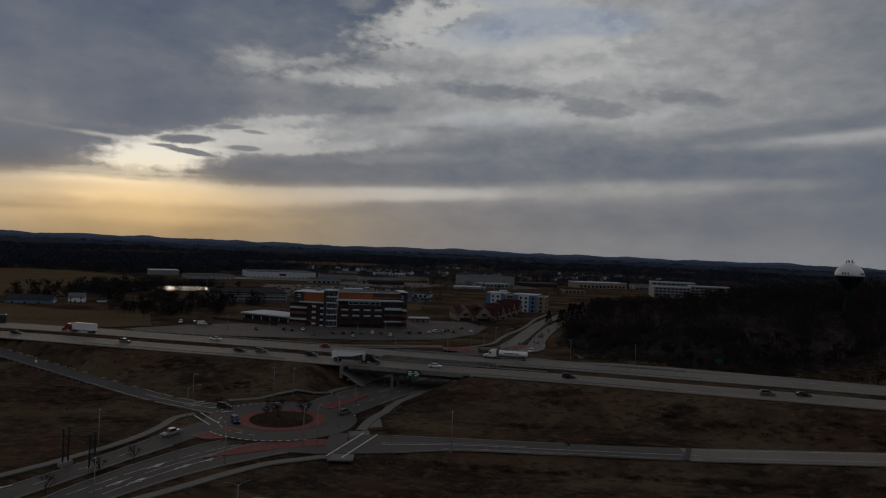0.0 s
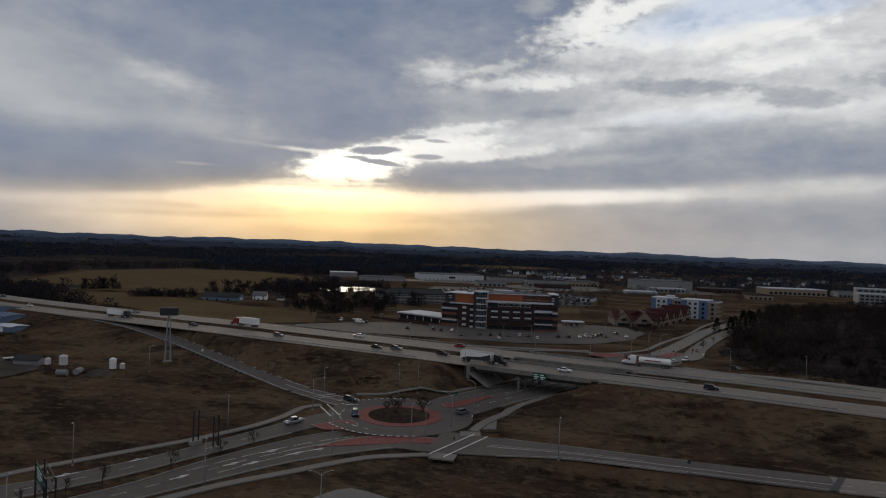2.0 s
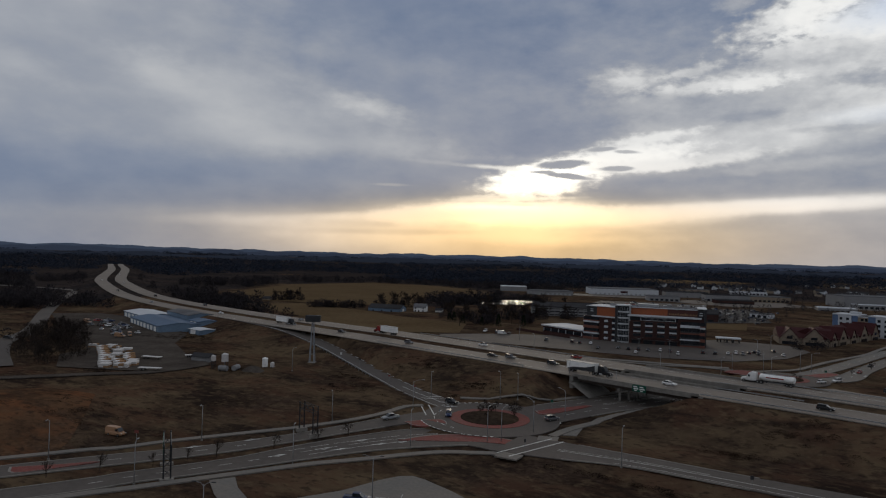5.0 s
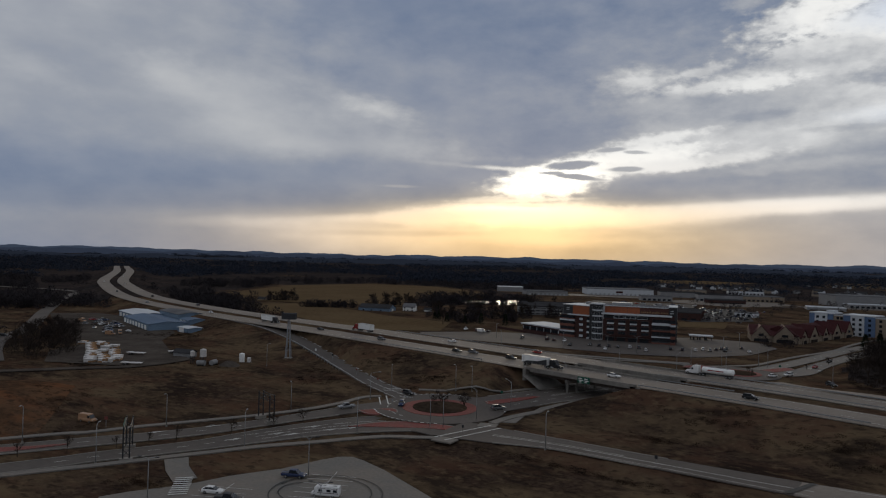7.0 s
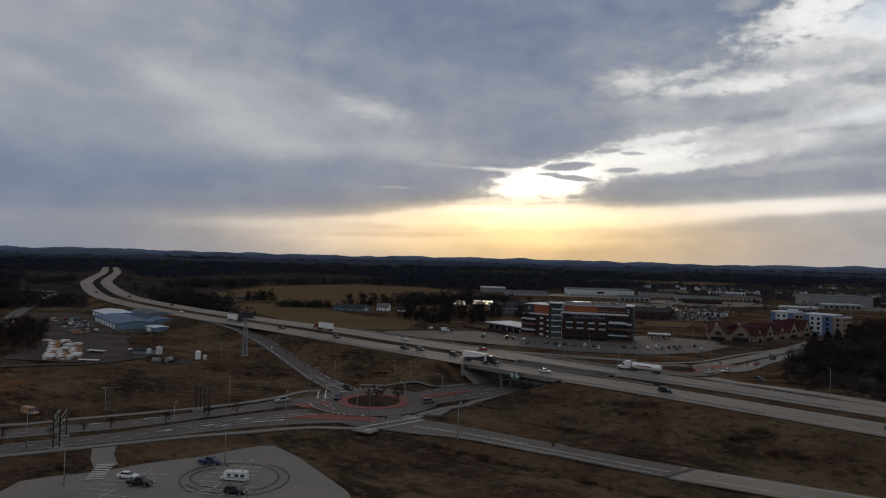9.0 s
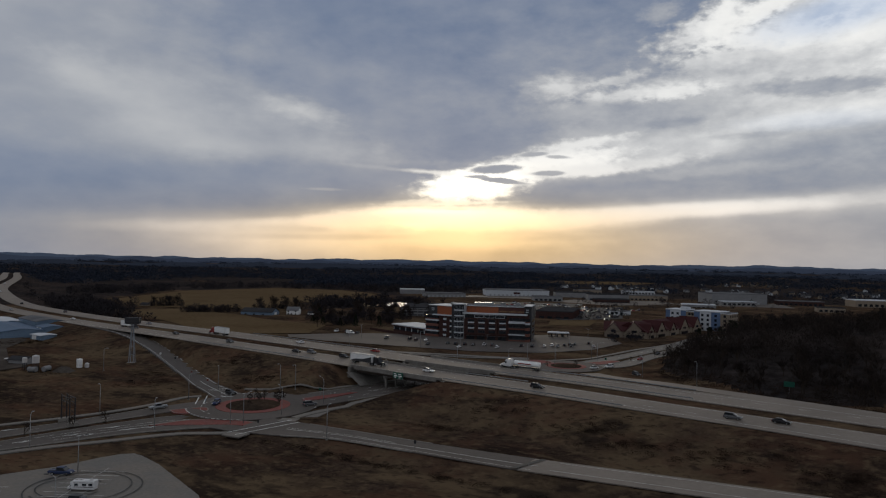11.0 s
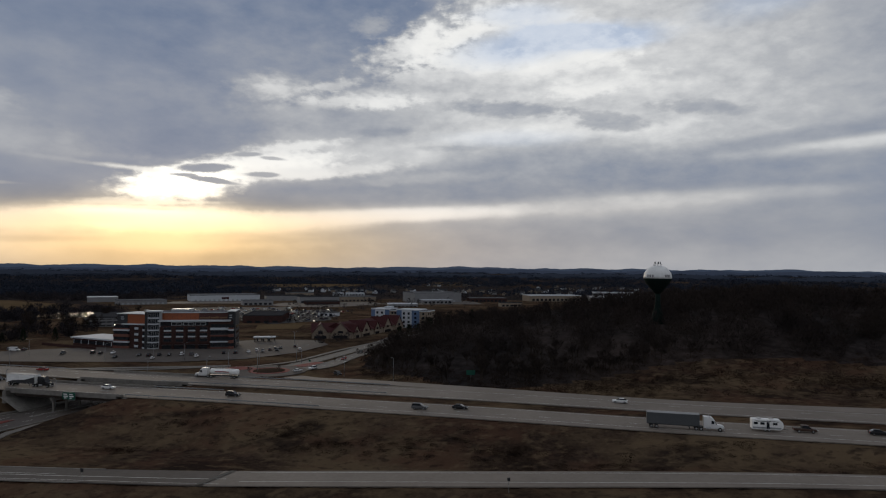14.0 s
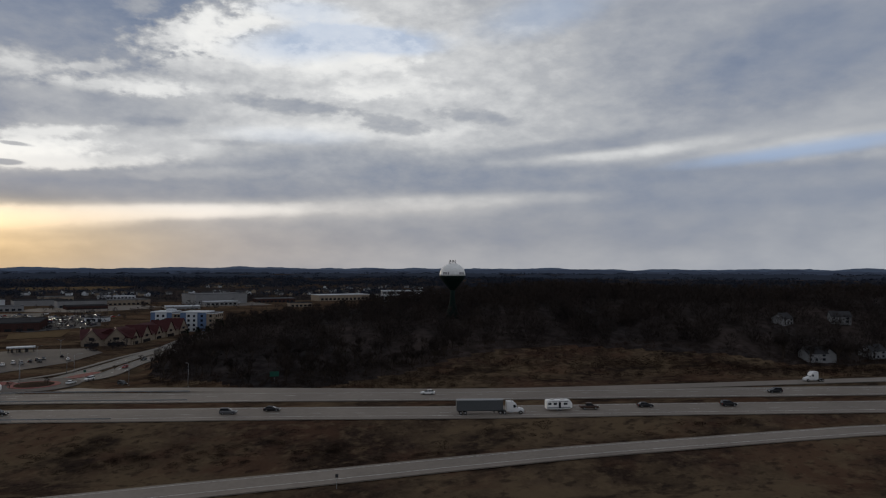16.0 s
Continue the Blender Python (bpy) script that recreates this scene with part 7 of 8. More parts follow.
for i in order[:near_n]:
    x, y = wood[i]
    put(BARE[rng.randrange(5)], x, y, rng.uniform(0, 360), float(wz[i]), rng.uniform(0.72, 1.12) * stature(x))


def thicket(name, places, mat, label, tall, wide, n, category="trees", seed=1, thick=1.0):
    """Many trees or bushes too far to count, each a burst of upright twigs, in one mesh."""
    rs = np.random.RandomState(seed)
    pl = np.repeat(np.array(places, float), n, axis=0)
    m = len(pl)
    s = pl[:, 3]
    hgt = tall * s * np.repeat(rs.uniform(0.7, 1.2, len(places)), n)
    a, u = rs.uniform(0, 6.283, m), rs.uniform(0, 1, m)
    rad = wide * s * np.sqrt(rs.uniform(0, 1, m)) * np.sin(np.pi * (0.14 + 0.78 * u))
    p = np.stack([pl[:, 0] + np.cos(a) * rad, pl[:, 1] + np.sin(a) * rad, pl[:, 2] + hgt * (0.03 + 0.80 * u)], 1)
    v = np.stack([np.cos(a) * 0.5, np.sin(a) * 0.5, rs.uniform(0.1, 1.1, m)], 1)
    v /= np.linalg.norm(v, axis=1)[:, None]
    k = np.cross(v, rs.uniform(-1, 1, (m, 3)))
    k *= (wide * s * rs.uniform(0.04, 0.11, m) * thick / np.linalg.norm(k, axis=1))[:, None]
    tip = p + v * (hgt * rs.uniform(0.12, 0.26, m))[:, None]
    verts = np.stack([p - k, p + k, tip], 1).reshape(-1, 3)
    me = bpy.data.meshes.new(name)
    me.vertices.add(3 * m)
    me.vertices.foreach_set("co", verts.ravel())
    me.loops.add(3 * m)
    me.loops.foreach_set("vertex_index", np.arange(3 * m))
    me.polygons.add(m)
    me.polygons.foreach_set("loop_start", np.arange(0, 3 * m, 3))
    me.update(calc_edges=True)
    me.materials.append(M[mat])
    return tagged(new(name, me), label, category, kind="stuff")


thicket("woods", [(wood[i][0], wood[i][1], float(wz[i]), stature(wood[i][0])) for i in order[near_n:]], "twigs", "dense bare winter woods on the hill", 12.0, 3.6, 165, seed=3, thick=0.5)
# undergrowth along the front of the wood
ug = []
for _ in range(1500):
    x = rng.uniform(70, 430)
    y = float(np.interp(x, [70, 90, 122, 155, 215, 250, 292, 330, 362, 430], [350, 306, 292, 286, 298, 296, 290, 278, 262, 255])) + rng.uniform(-18, 14)
    ug.append((x, y))
for _ in range(1100):           # brush scattered down the open slope
    x = rng.uniform(105, 420)
    y = float(np.interp(x, [105, 155, 215, 250, 292, 330, 362, 430], [284, 276, 290, 288, 282, 270, 254, 247])) - abs(rng.gauss(0, 16))
    if y > float(np.interp(x, HIGHWAY[:, 0], HIGHWAY[:, 1])) + 34:
        ug.append((x, y))
uz = height(np.array([p[0] for p in ug]), np.array([p[1] for p in ug]))
thicket("undergrowth", [(p[0], p[1], float(z), rng.uniform(0.4, 1.2)) for p, z in zip(ug, uz)], "scrub", "brown undergrowth along the edge of the wood", 2.0, 1.8, 70, "undergrowth", 4, 0.5)
inner = [(wood[i][0] + rng.uniform(-5, 5), wood[i][1] + rng.uniform(-5, 5)) for i in order[:1500]]
iz = height(np.array([p[0] for p in inner]), np.array([p[1] for p in inner]))
thicket("saplings", [(p[0], p[1], float(z), rng.uniform(0.5, 1.1)) for p, z in zip(inner, iz)], "twigs", "dense bare saplings below the trees of the wood", 6.0, 2.8, 70, "saplings", 14, 0.5)
for x, y, s in ((76, 470, 1.1), (83, 462, 1.3), (88, 478, 1.2), (94, 486, 1.3), (100, 500, 1.2), (108, 512, 1.3), (118, 525, 1.2), (97, 470, 1.0), (126, 540, 1.2)):
    put(FIR[rng.randrange(2)], x, y, rng.uniform(0, 360), None, s)

# trees round the farm, the yard and the pond
for x, y in ((-446, 500), (-441, 506), (-436, 511), (-430, 517), (-439, 514), (-345, 563), (-338, 573), (-341, 540), (-330, 548), (-318, 552), (-310, 540), (-300, 545), (-290, 530), (-262, 530), (-250, 520), (-224, 471), (-214, 480), (-198, 457), (-190, 470), (-175, 453), (-182, 493), (-172, 500), (-180, 523), (-165, 515), (-160, 521), (-200, 500), (-210, 520), (-225, 540), (-187, 424),
             (-182, 446), (-240, 560), (-205, 560), (-185, 560), (-230, 590), (-200, 610), (-260, 610), (-310, 600), (-330, 580), (-220, 640), (-205, 680), (-320, 660), (-330, 700), (-150, 540), (-158, 480), (-168, 470)):
    put(BARE[rng.randrange(5)], x, y, rng.uniform(0, 360), None, rng.uniform(0.75, 1.1))
for x, y, s in ((-205, 447, 0.9), (-194, 441, 0.8), (-166, 444, 0.8), (-150, 452, 0.8), (-240, 500, 0.9), (-212, 452, 0.7), (-178, 441, 0.7), (-174, 532, 0.9)):
    put(FIR[rng.randrange(2)], x, y, rng.uniform(0, 360), None, s)
clump = []
while len(clump) < 230:
    x, y = rng.uniform(-350, -225), rng.uniform(155, 245)
    if in_poly(x, y, [(-232, 158), (-262, 160), (-320, 196), (-350, 225), (-335, 238), (-296, 214), (-262, 198), (-236, 178)]):
        clump.append((x, y))
cz = height(np.array([p[0] for p in clump]), np.array([p[1] for p in clump]))
for (x, y), z in list(zip(clump, cz))[:32]:
    put(BARE[rng.randrange(5)], x, y, rng.uniform(0, 360), float(z), rng.uniform(0.5, 0.8))
thicket("thicket", [(p[0], p[1], float(z), rng.uniform(0.5, 0.8)) for p, z in zip(clump, cz)], "twigs", "dense dark thicket beside the storage yard", 12, 3.0, 60, seed=6, thick=0.55)
for x, y in ((-83, 112), (-80, 118), (-74, 131), (-70, 143), (-86, 105), (-67, 152), (-92, 96), (-97, 87), (52, 366), (60, 392), (68, 420), (20, 326), (30, 338), (33, 328)):
    put(SAPLING, x, y, rng.uniform(0, 360), None, rng.uniform(0.7, 1.1))
for x, y, s in ((-39.5, 201, 1.5), (-47, 199.5, 0.7), (-50, 198, 0.8), (-48, 203, 0.6), (-45, 192, 0.5)):
    put(BUSH, x, y, rng.uniform(0, 360), 0.5, s)
put(BUSH, -48.5, 200.5, 40, 0.6, 0.8)
for x, y in ((-46.5, 201.5), (-50.5, 201)):
    put(SAPLING, x, y, 30, 0.7, 0.8)

# low growth between the farm trees, and trees dotted over the shopping district
mix = [(x + rng.uniform(-6, 6), y + rng.uniform(-5, 5)) for x, y in ((-341, 540), (-330, 548), (-318, 552), (-300, 545), (-262, 530), (-224, 471), (-214, 480), (-198, 457), (-190, 470), (-175, 453), (-182, 493), (-172, 500), (-180, 523), (-165, 515), (-200, 500), (-210, 520), (-225, 540), (-182, 446), (-240, 560), (-205, 560), (-185, 560), (-150, 540), (-158, 480)) for _ in range(9)]
mix += [(-364 + 36 * u + rng.uniform(-3, 3), 463 + 31 * u + rng.uniform(-4, 4)) for u in np.linspace(0, 1, 60)]
mix += [(-496 + 68 * u + rng.uniform(-3, 3), 458 - 8 * u + rng.uniform(-7, 7)) for u in np.linspace(0, 1, 70)]
mix += [(-448 + 20 * u + rng.uniform(-4, 4), 498 + 20 * u + rng.uniform(-4, 4)) for u in np.linspace(0, 1, 26)]
mz = height(np.array([p[0] for p in mix]), np.array([p[1] for p in mix]))
thicket("hedge", [(p[0], p[1], float(z), rng.uniform(0.45, 1.0)) for p, z in zip(mix, mz)], "far_woods", "bare hedges and trees round the farm", 10, 3.6, 90, seed=12)
dots = [(rng.uniform(-90, 0), rng.uniform(600, 840)) for _ in range(70)] + [(rng.uniform(-160, 180), rng.uniform(850, 1150)) for _ in range(110)] + [(rng.uniform(-300, 500), rng.uniform(1180, 1800)) for _ in range(420)] + [(rng.uniform(20, 45), rng.uniform(455, 480)) for _ in range(14)]
dz = height(np.array([p[0] for p in dots]), np.array([p[1] for p in dots]))
thicket("trees", [(p[0], p[1], float(z), rng.uniform(0.4, 0.9)) for p, z in zip(dots, dz)], "far_woods", "bare street trees dotted between the stores", 10, 3.4, 60, seed=13)

# scrub on the banks and in the fields
sc = []
for cx, cy, sx, sy, n in ((-72, 212, 7, 4, 26), (-66, 226, 9, 4, 40), (-100, 240, 12, 5, 40), (-3, 236, 9, 5, 60), (6, 228, 12, 5, 50), (69, 203, 12, 5, 50), (82, 196, 10, 4, 46), (109, 193, 14, 5, 60), (130, 187, 10, 4, 40), (183, 184, 14, 5, 55), (40, 212, 16, 6, 40), (24, 197, 10, 3, 26), (-15, 222, 6, 4, 20),
                          (-110, 205, 14, 8, 30), (-125, 220, 10, 6, 24), (150, 178, 20, 4, 34), (222, 172, 22, 4, 40), (-170, 200, 14, 6, 40), (-205, 168, 10, 8, 30), (-280, 245, 16, 6, 50), (-265, 258, 14, 8, 60), (-62, 96, 6, 4, 26), (-130, 118, 16, 10, 20), (-150, 125, 14, 12, 30)):
    for _ in range(n):
        sc.append((rng.gauss(cx, sx * 0.6), rng.gauss(cy, sy * 0.6)))
for _ in range(150):            # line of dark scrub along the ramp road
    x = rng.uniform(-12, 150)
    sc.append((x, float(np.interp(x, RAMP_EAST[:, 0], RAMP_EAST[:, 1])) - 12.5 - 0.02 * x + rng.gauss(0, 0.7)))
sz = height(np.array([p[0] for p in sc]), np.array([p[1] for p in sc]))
far_from_road = np.min([nearest(np.array([p[0] for p in sc]), np.array([p[1] for p in sc]), l)[0] - nearest(np.array([p[0] for p in sc]), np.array([p[1] for p in sc]), l)[2] for l in (HIGHWAY, RAMP_EAST, RAMP_WEST, ARTERIAL_E, EASTBOUND, WESTBOUND)], axis=0)
thicket("scrub", [(p[0], p[1], float(z) - 0.1, rng.uniform(0.4, 1.1)) for p, z, d in zip(sc, sz, far_from_road) if d > 2.5], "scrub", "low dark scrub scattered over the banks", 0.9, 1.9, 150, "scrub", 8, 0.5)

# far woods
far = []
tries = 0
while len(far) < 16000 and tries < 120000:
    tries += 1
    az = math.radians(rng.uniform(-80, 64))
    r = 420 * (4600 / 420) ** rng.random()
    x, y = r * math.sin(az), r * math.cos(az)
    if in_poly(x, y, FIELD_A) or in_poly(x, y, FIELD_B) or in_poly(x, y, WOOD):
        continue
    patch = noise.noise(Vector((x / 420, y / 420, 0.3))) + 0.5 * noise.noise(Vector((x / 150, y / 150, 2.3)))
    if patch < (-0.12 if r < 1700 else -0.35):
        continue
    if -320 < x < 700 and 1100 < y < 2000 and rng.random() < 0.75:
        continue
    if x < -230 and r < 560 and y < 380 or x > 0 and r < 640:
        continue
    far.append((x, y, r))
while len(far) < 16700:            # woods and hedges between the side road and the highway
    x, y = rng.uniform(-1150, -330), rng.uniform(150, 640)
    clear = noise.noise(Vector((x / 130, y / 90, 5.3)))
    if clear > -0.05 and not in_poly(x, y, FIELD_A) and not in_poly(x, y, FIELD_B) and not (x > -470 and 215 < y < 350):
        far.append((x, y, math.hypot(x, y)))
fx, fy = np.array([p[0] for p in far]), np.array([p[1] for p in far])
fd = nearest(fx, fy, HIGHWAY)[0]
sd = np.full(fx.shape, 1e9)
for px_, py_ in ((-240, 148), (-315, 186), (-344, 212), (-380, 240), (-416, 267), (-470, 305), (-533, 345), (-590, 370), (-640, 408), (-690, 430), (-731, 428), (-790, 415), (-880, 395)):
    sd = np.minimum(sd, np.hypot(fx - px_, fy - py_))
fz = height(fx, fy)
# past 1300 m the woods take the material with haze in its colour
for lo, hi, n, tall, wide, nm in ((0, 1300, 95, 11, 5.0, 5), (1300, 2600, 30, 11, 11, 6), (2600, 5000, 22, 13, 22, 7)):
    thicket("far_woods", [(x, y, float(z) - 0.5, rng.uniform(0.75, 1.2)) for (x, y, r), z, d, e in zip(far, fz, fd, sd) if lo <= r < hi and d > 34 and e > 17], "far_woods" if nm == 5 else "hazed_woods", "distant dark winter woods", tall, wide, n, seed=nm, thick=0.9 if nm == 5 else 2.0)


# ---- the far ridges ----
# blue emission stands in for haze, stronger on each farther ridge
def ridge(dist, base, amp, seed, colour, haze_glow, label):
    m = bpy.data.materials.new("hazed_ridge")
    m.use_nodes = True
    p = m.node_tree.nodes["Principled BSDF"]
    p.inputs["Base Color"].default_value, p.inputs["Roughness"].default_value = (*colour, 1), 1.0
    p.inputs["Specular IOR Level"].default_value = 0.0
    p.inputs["Emission Color"].default_value, p.inputs["Emission Strength"].default_value = (*haze_glow, 1), 1.0
    verts, faces = [], []
    n = 700
    for k in range(n + 1):
        a = math.radians(-85 + 155 * k / n)
        v = 0.7 * noise.noise(Vector((a * 9, seed, 0))) + 0.75 * noise.noise(Vector((a * 30, seed, 4))) + 0.16 * noise.noise(Vector((a * 160, seed, 7))) + 0.1 * noise.noise(Vector((a * 420, seed, 9)))
        for rr, z in ((dist - 260, base - 45), (dist, base + amp * v), (dist + 60, base - 45)):
            verts.append((rr * math.sin(a), rr * math.cos(a), z))
    for k in range(n):
        for j in range(2):
            o = 3 * k + j
            faces.append((o, o + 3, o + 4, o + 1))
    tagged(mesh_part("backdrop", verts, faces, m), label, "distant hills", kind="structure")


ridge(4780, 54.0, 17, 1.3, (0.02, 0.022, 0.03), (0.027, 0.038, 0.060), "wooded ridge on the horizon, blue haze added as emission")
ridge(4350, 42.0, 15, 5.1, (0.02, 0.02, 0.025), (0.016, 0.023, 0.039), "wooded ridge before the horizon, darker blue haze as emission")
ridge(3500, 24.0, 11, 9.7, (0.015, 0.016, 0.02), (0.008, 0.011, 0.018), "near ridge of woods, faint haze added as emission")

# ---- vehicles ----
def paint(name, c, rough=0.42, metal=0.0):
    return material(name, c, rough, metal, vary=0.05, coarse=0.5, fine=2.0, bump=0.0, spec=0.22, local=True)


PAINT = {"black": paint("black_paint", (0.014, 0.014, 0.016)), "white": paint("white_car_paint", (0.62, 0.62, 0.62)), "silver": paint("silver_paint", (0.24, 0.25, 0.26), 0.42, 0.3), "grey": paint("grey_paint", (0.09, 0.09, 0.095)), "red": paint("red_paint", (0.22, 0.02, 0.018)),
         "blue": paint("blue_paint", (0.022, 0.035, 0.085)), "brown": paint("brown_paint", (0.05, 0.028, 0.02)), "orange": paint("orange_paint", (0.33, 0.19, 0.11)), "tan": paint("tan_paint", (0.40, 0.34, 0.26))}
LIGHT_W = material("headlamp_lens", (0.6, 0.6, 0.58), 0.2, vary=0.05, bump=0.0, local=True)
LIGHT_R = material("tail_lamp_lens", (0.22, 0.01, 0.01), 0.3, vary=0.05, bump=0.0, local=True)
CHROME = material("wheel_rim_metal", (0.4, 0.4, 0.41), 0.35, 0.8, vary=0.05, bump=0.0, local=True)


def loft(bm, sections):
    """Skins rings of points (all of one length) along x."""
    rings = [[bm.verts.new(p) for p in s] for s in sections]
    n = len(rings[0])
    for a, b in zip(rings, rings[1:]):
        for k in range(n):
            bm.faces.new((a[k], a[(k + 1) % n], b[(k + 1) % n], b[k]))
    bm.faces.new(rings[0][::-1])
    bm.faces.new(rings[-1])
    bmesh.ops.recalc_face_normals(bm, faces=bm.faces)


def ring(x, z0, z1, hw, tuck=0.08, crown=0.03):
    return [(x, -hw + tuck, z0), (x, -hw, z0 + (z1 - z0) * 0.3), (x, -hw, z0 + (z1 - z0) * 0.7), (x, -hw + tuck * 1.3, z1), (x, 0, z1 + crown), (x, hw - tuck * 1.3, z1), (x, hw, z0 + (z1 - z0) * 0.7), (x, hw, z0 + (z1 - z0) * 0.3), (x, hw - tuck, z0)]


def wheel(parent, x, y, r, wd=0.22):
    bm = bmesh.new()
    tube(bm, (x, y - wd / 2, r), (x, y + wd / 2, r), r, r, 16)
    t = part("wheel", bm, "black_rubber", parent)
    bm = bmesh.new()
    s = 1 if y > 0 else -1
    tube(bm, (x, y + s * wd * 0.3, r), (x, y + s * (wd / 2 + 0.015), r), r * 0.6, r * 0.55, 12)
    part("rim", bm, CHROME, t)


def lamps(top, x0, x1, hw, z):
    for s in (-1, 1):
        bm = bmesh.new()
        box(bm, x1 - 0.16, s * hw * 0.72 - 0.2, z - 0.08, x1 + 0.02, s * hw * 0.72 + 0.2, z + 0.08)
        part("headlight", bm, LIGHT_W, top)
        bm = bmesh.new()
        box(bm, x0 - 0.02, s * hw * 0.78 - 0.15, z - 0.02, x0 + 0.12, s * hw * 0.78 + 0.15, z + 0.2)
        part("tail_light", bm, LIGHT_R, top)


def car(kind, colour, label):
    """A road car, nose along +x, wheels on z = 0."""
    top = thing("car" if kind != "pickup" else "pickup_truck", None, label, "car" if kind != "pickup" else "pickup truck", "vehicles")
    pt = PAINT[colour]
    if kind == "sedan":
        L, hw, belt, roof, r = 4.75, 0.91, 0.92, 1.44, 0.33
        body = [(-2.37, 0.5, 0.80, .78), (-2.25, 0.3, 0.96, .87), (-1.5, 0.22, 0.98, .91), (0.9, 0.22, 0.95, .91), (1.9, 0.24, 0.82, .88), (2.3, 0.32, 0.68, .78), (2.38, 0.42, 0.6, .7)]
        cab = [(-1.95, 0.93, 0.98, .72), (-1.25, 0.92, 1.40, .62), (0.05, 0.92, 1.43, .62), (1.15, 0.9, 0.96, .74)]
        rf = (-1.2, 0.1)
    elif kind == "suv":
        L, hw, belt, roof, r = 4.75, 0.95, 1.05, 1.75, 0.37
        body = [(-2.38, 0.55, 0.98, .82), (-2.3, 0.34, 1.08, .9), (-1.5, 0.28, 1.1, .95), (0.9, 0.28, 1.06, .95), (1.9, 0.3, 0.98, .92), (2.32, 0.4, 0.8, .82), (2.4, 0.5, 0.7, .74)]
        cab = [(-2.25, 1.05, 1.1, .84), (-1.95, 1.05, 1.68, .70), (0.1, 1.03, 1.74, .70), (1.1, 1.02, 1.1, .82)]
        rf = (-1.95, 0.15)
    elif kind == "pickup":
        L, hw, belt, roof, r = 5.7, 1.0, 1.1, 1.86, 0.4
        body = [(-2.85, 0.6, 1.08, .93), (-2.7, 0.5, 1.12, 1.0), (-0.9, 0.42, 1.12, 1.0), (1.2, 0.42, 1.1, 1.0), (2.3, 0.44, 1.04, .97), (2.75, 0.5, 0.86, .9), (2.85, 0.55, 0.78, .82)]
        cab = [(-0.95, 1.08, 1.2, .86), (-0.8, 1.08, 1.8, .74), (0.55, 1.06, 1.84, .74), (1.45, 1.05, 1.12, .88)]
        rf = (-0.8, 0.6)
    else:
        L, hw, belt, roof, r = 5.6, 1.0, 1.15, 2.4, 0.36
        body = [(-2.8, 0.5, 1.2, .95), (-2.7, 0.34, 1.25, 1.0), (-1.5, 0.3, 1.25, 1.0), (0.9, 0.3, 1.22, 1.0), (2.2, 0.32, 1.05, .97), (2.7, 0.42, 0.85, .86), (2.8, 0.5, 0.75, .78)]
        cab = [(-2.75, 1.2, 2.25, .9), (-2.5, 1.2, 2.36, .88), (1.0, 1.18, 2.34, .86), (2.0, 1.05, 1.15, .92)]
        rf = (-2.7, 0.7)
    bm = bmesh.new()
    loft(bm, [ring(x, a, b, h_) for x, a, b, h_ in body])
    part("body", bm, pt, top)
    bm = bmesh.new()
    loft(bm, [ring(x, a, b, h_, 0.0, 0.02) for x, a, b, h_ in cab])
    part("glasshouse" if kind != "van" else "cabin", bm, "window_glass" if kind != "van" else pt, top)
    bm = bmesh.new()
    zt = max(c[2] for c in cab)
    wt_ = cab[1][3] - 0.02
    loft(bm, [ring(rf[0] - 0.12, zt - 0.08, zt - 0.02, wt_), ring(rf[0], zt - 0.05, zt + 0.03, wt_), ring(rf[1], zt - 0.05, zt + 0.03, wt_), ring(rf[1] + 0.15, zt - 0.1, zt - 0.04, wt_)])
    part("roof", bm, pt, top)
    if kind == "van":
        for s in (-1, 1):
            bm = bmesh.new()
            box(bm, 0.75, s * 0.93 - 0.03, 1.35, 1.5, s * 0.93 + 0.03, 1.95)
            part("side_window", bm, "window_glass", top)
        bm = bmesh.new()
        loft(bm, [ring(1.25, 1.55, 2.15, .78, 0.0, 0.0), ring(1.95, 1.12, 1.3, .86, 0.0, 0.0)])
        part("windscreen", bm, "window_glass", top)
    if kind == "pickup":
        bm = bmesh.new()
        box(bm, -2.68, -0.82, 1.0, -1.02, 0.82, 1.135)
        part("cargo_bed", bm, "black_rubber", top)
    for s in (-1, 1):
        for x in (-L * 0.29, L * 0.3):
            wheel(top, x, s * (hw - 0.1), r)
    lamps(top, -L / 2, L / 2, hw, belt * 0.74)
    return top


FLEET = {("sedan", "black"): car("sedan", "black", "black saloon car on the road"), ("sedan", "white"): car("sedan", "white", "white saloon car, clean paint"), ("sedan", "silver"): car("sedan", "silver", "silver saloon car with dark windows"), ("sedan", "red"): car("sedan", "red", "dark red saloon car, glossy"),
         ("suv", "black"): car("suv", "black", "black sport utility car, glossy"), ("suv", "grey"): car("suv", "grey", "dark grey sport utility car"), ("suv", "white"): car("suv", "white", "white sport utility car, clean"), ("suv", "blue"): car("suv", "blue", "dark blue sport utility car"),
         ("pickup", "silver"): car("pickup", "silver", "silver pickup truck with open bed"), ("pickup", "black"): car("pickup", "black", "black pickup truck with open bed"), ("pickup", "blue"): car("pickup", "blue", "dark blue pickup truck with a covered bed"), ("pickup", "brown"): car("pickup", "brown", "dark brown pickup truck towing a trailer"),
         ("van", "white"): car("van", "white", "white panel van, plain sides"), ("van", "orange"): car("van", "orange", "faded salmon-coloured van parked in the open field")}


def road_z(x, y, line):
    i = int(np.argmin(np.hypot(line[:, 0] - x, line[:, 1] - y)))
    d = side_of(line)[i]
    return float(line[i, 2]), math.degrees(math.atan2(-d[0], d[1]))


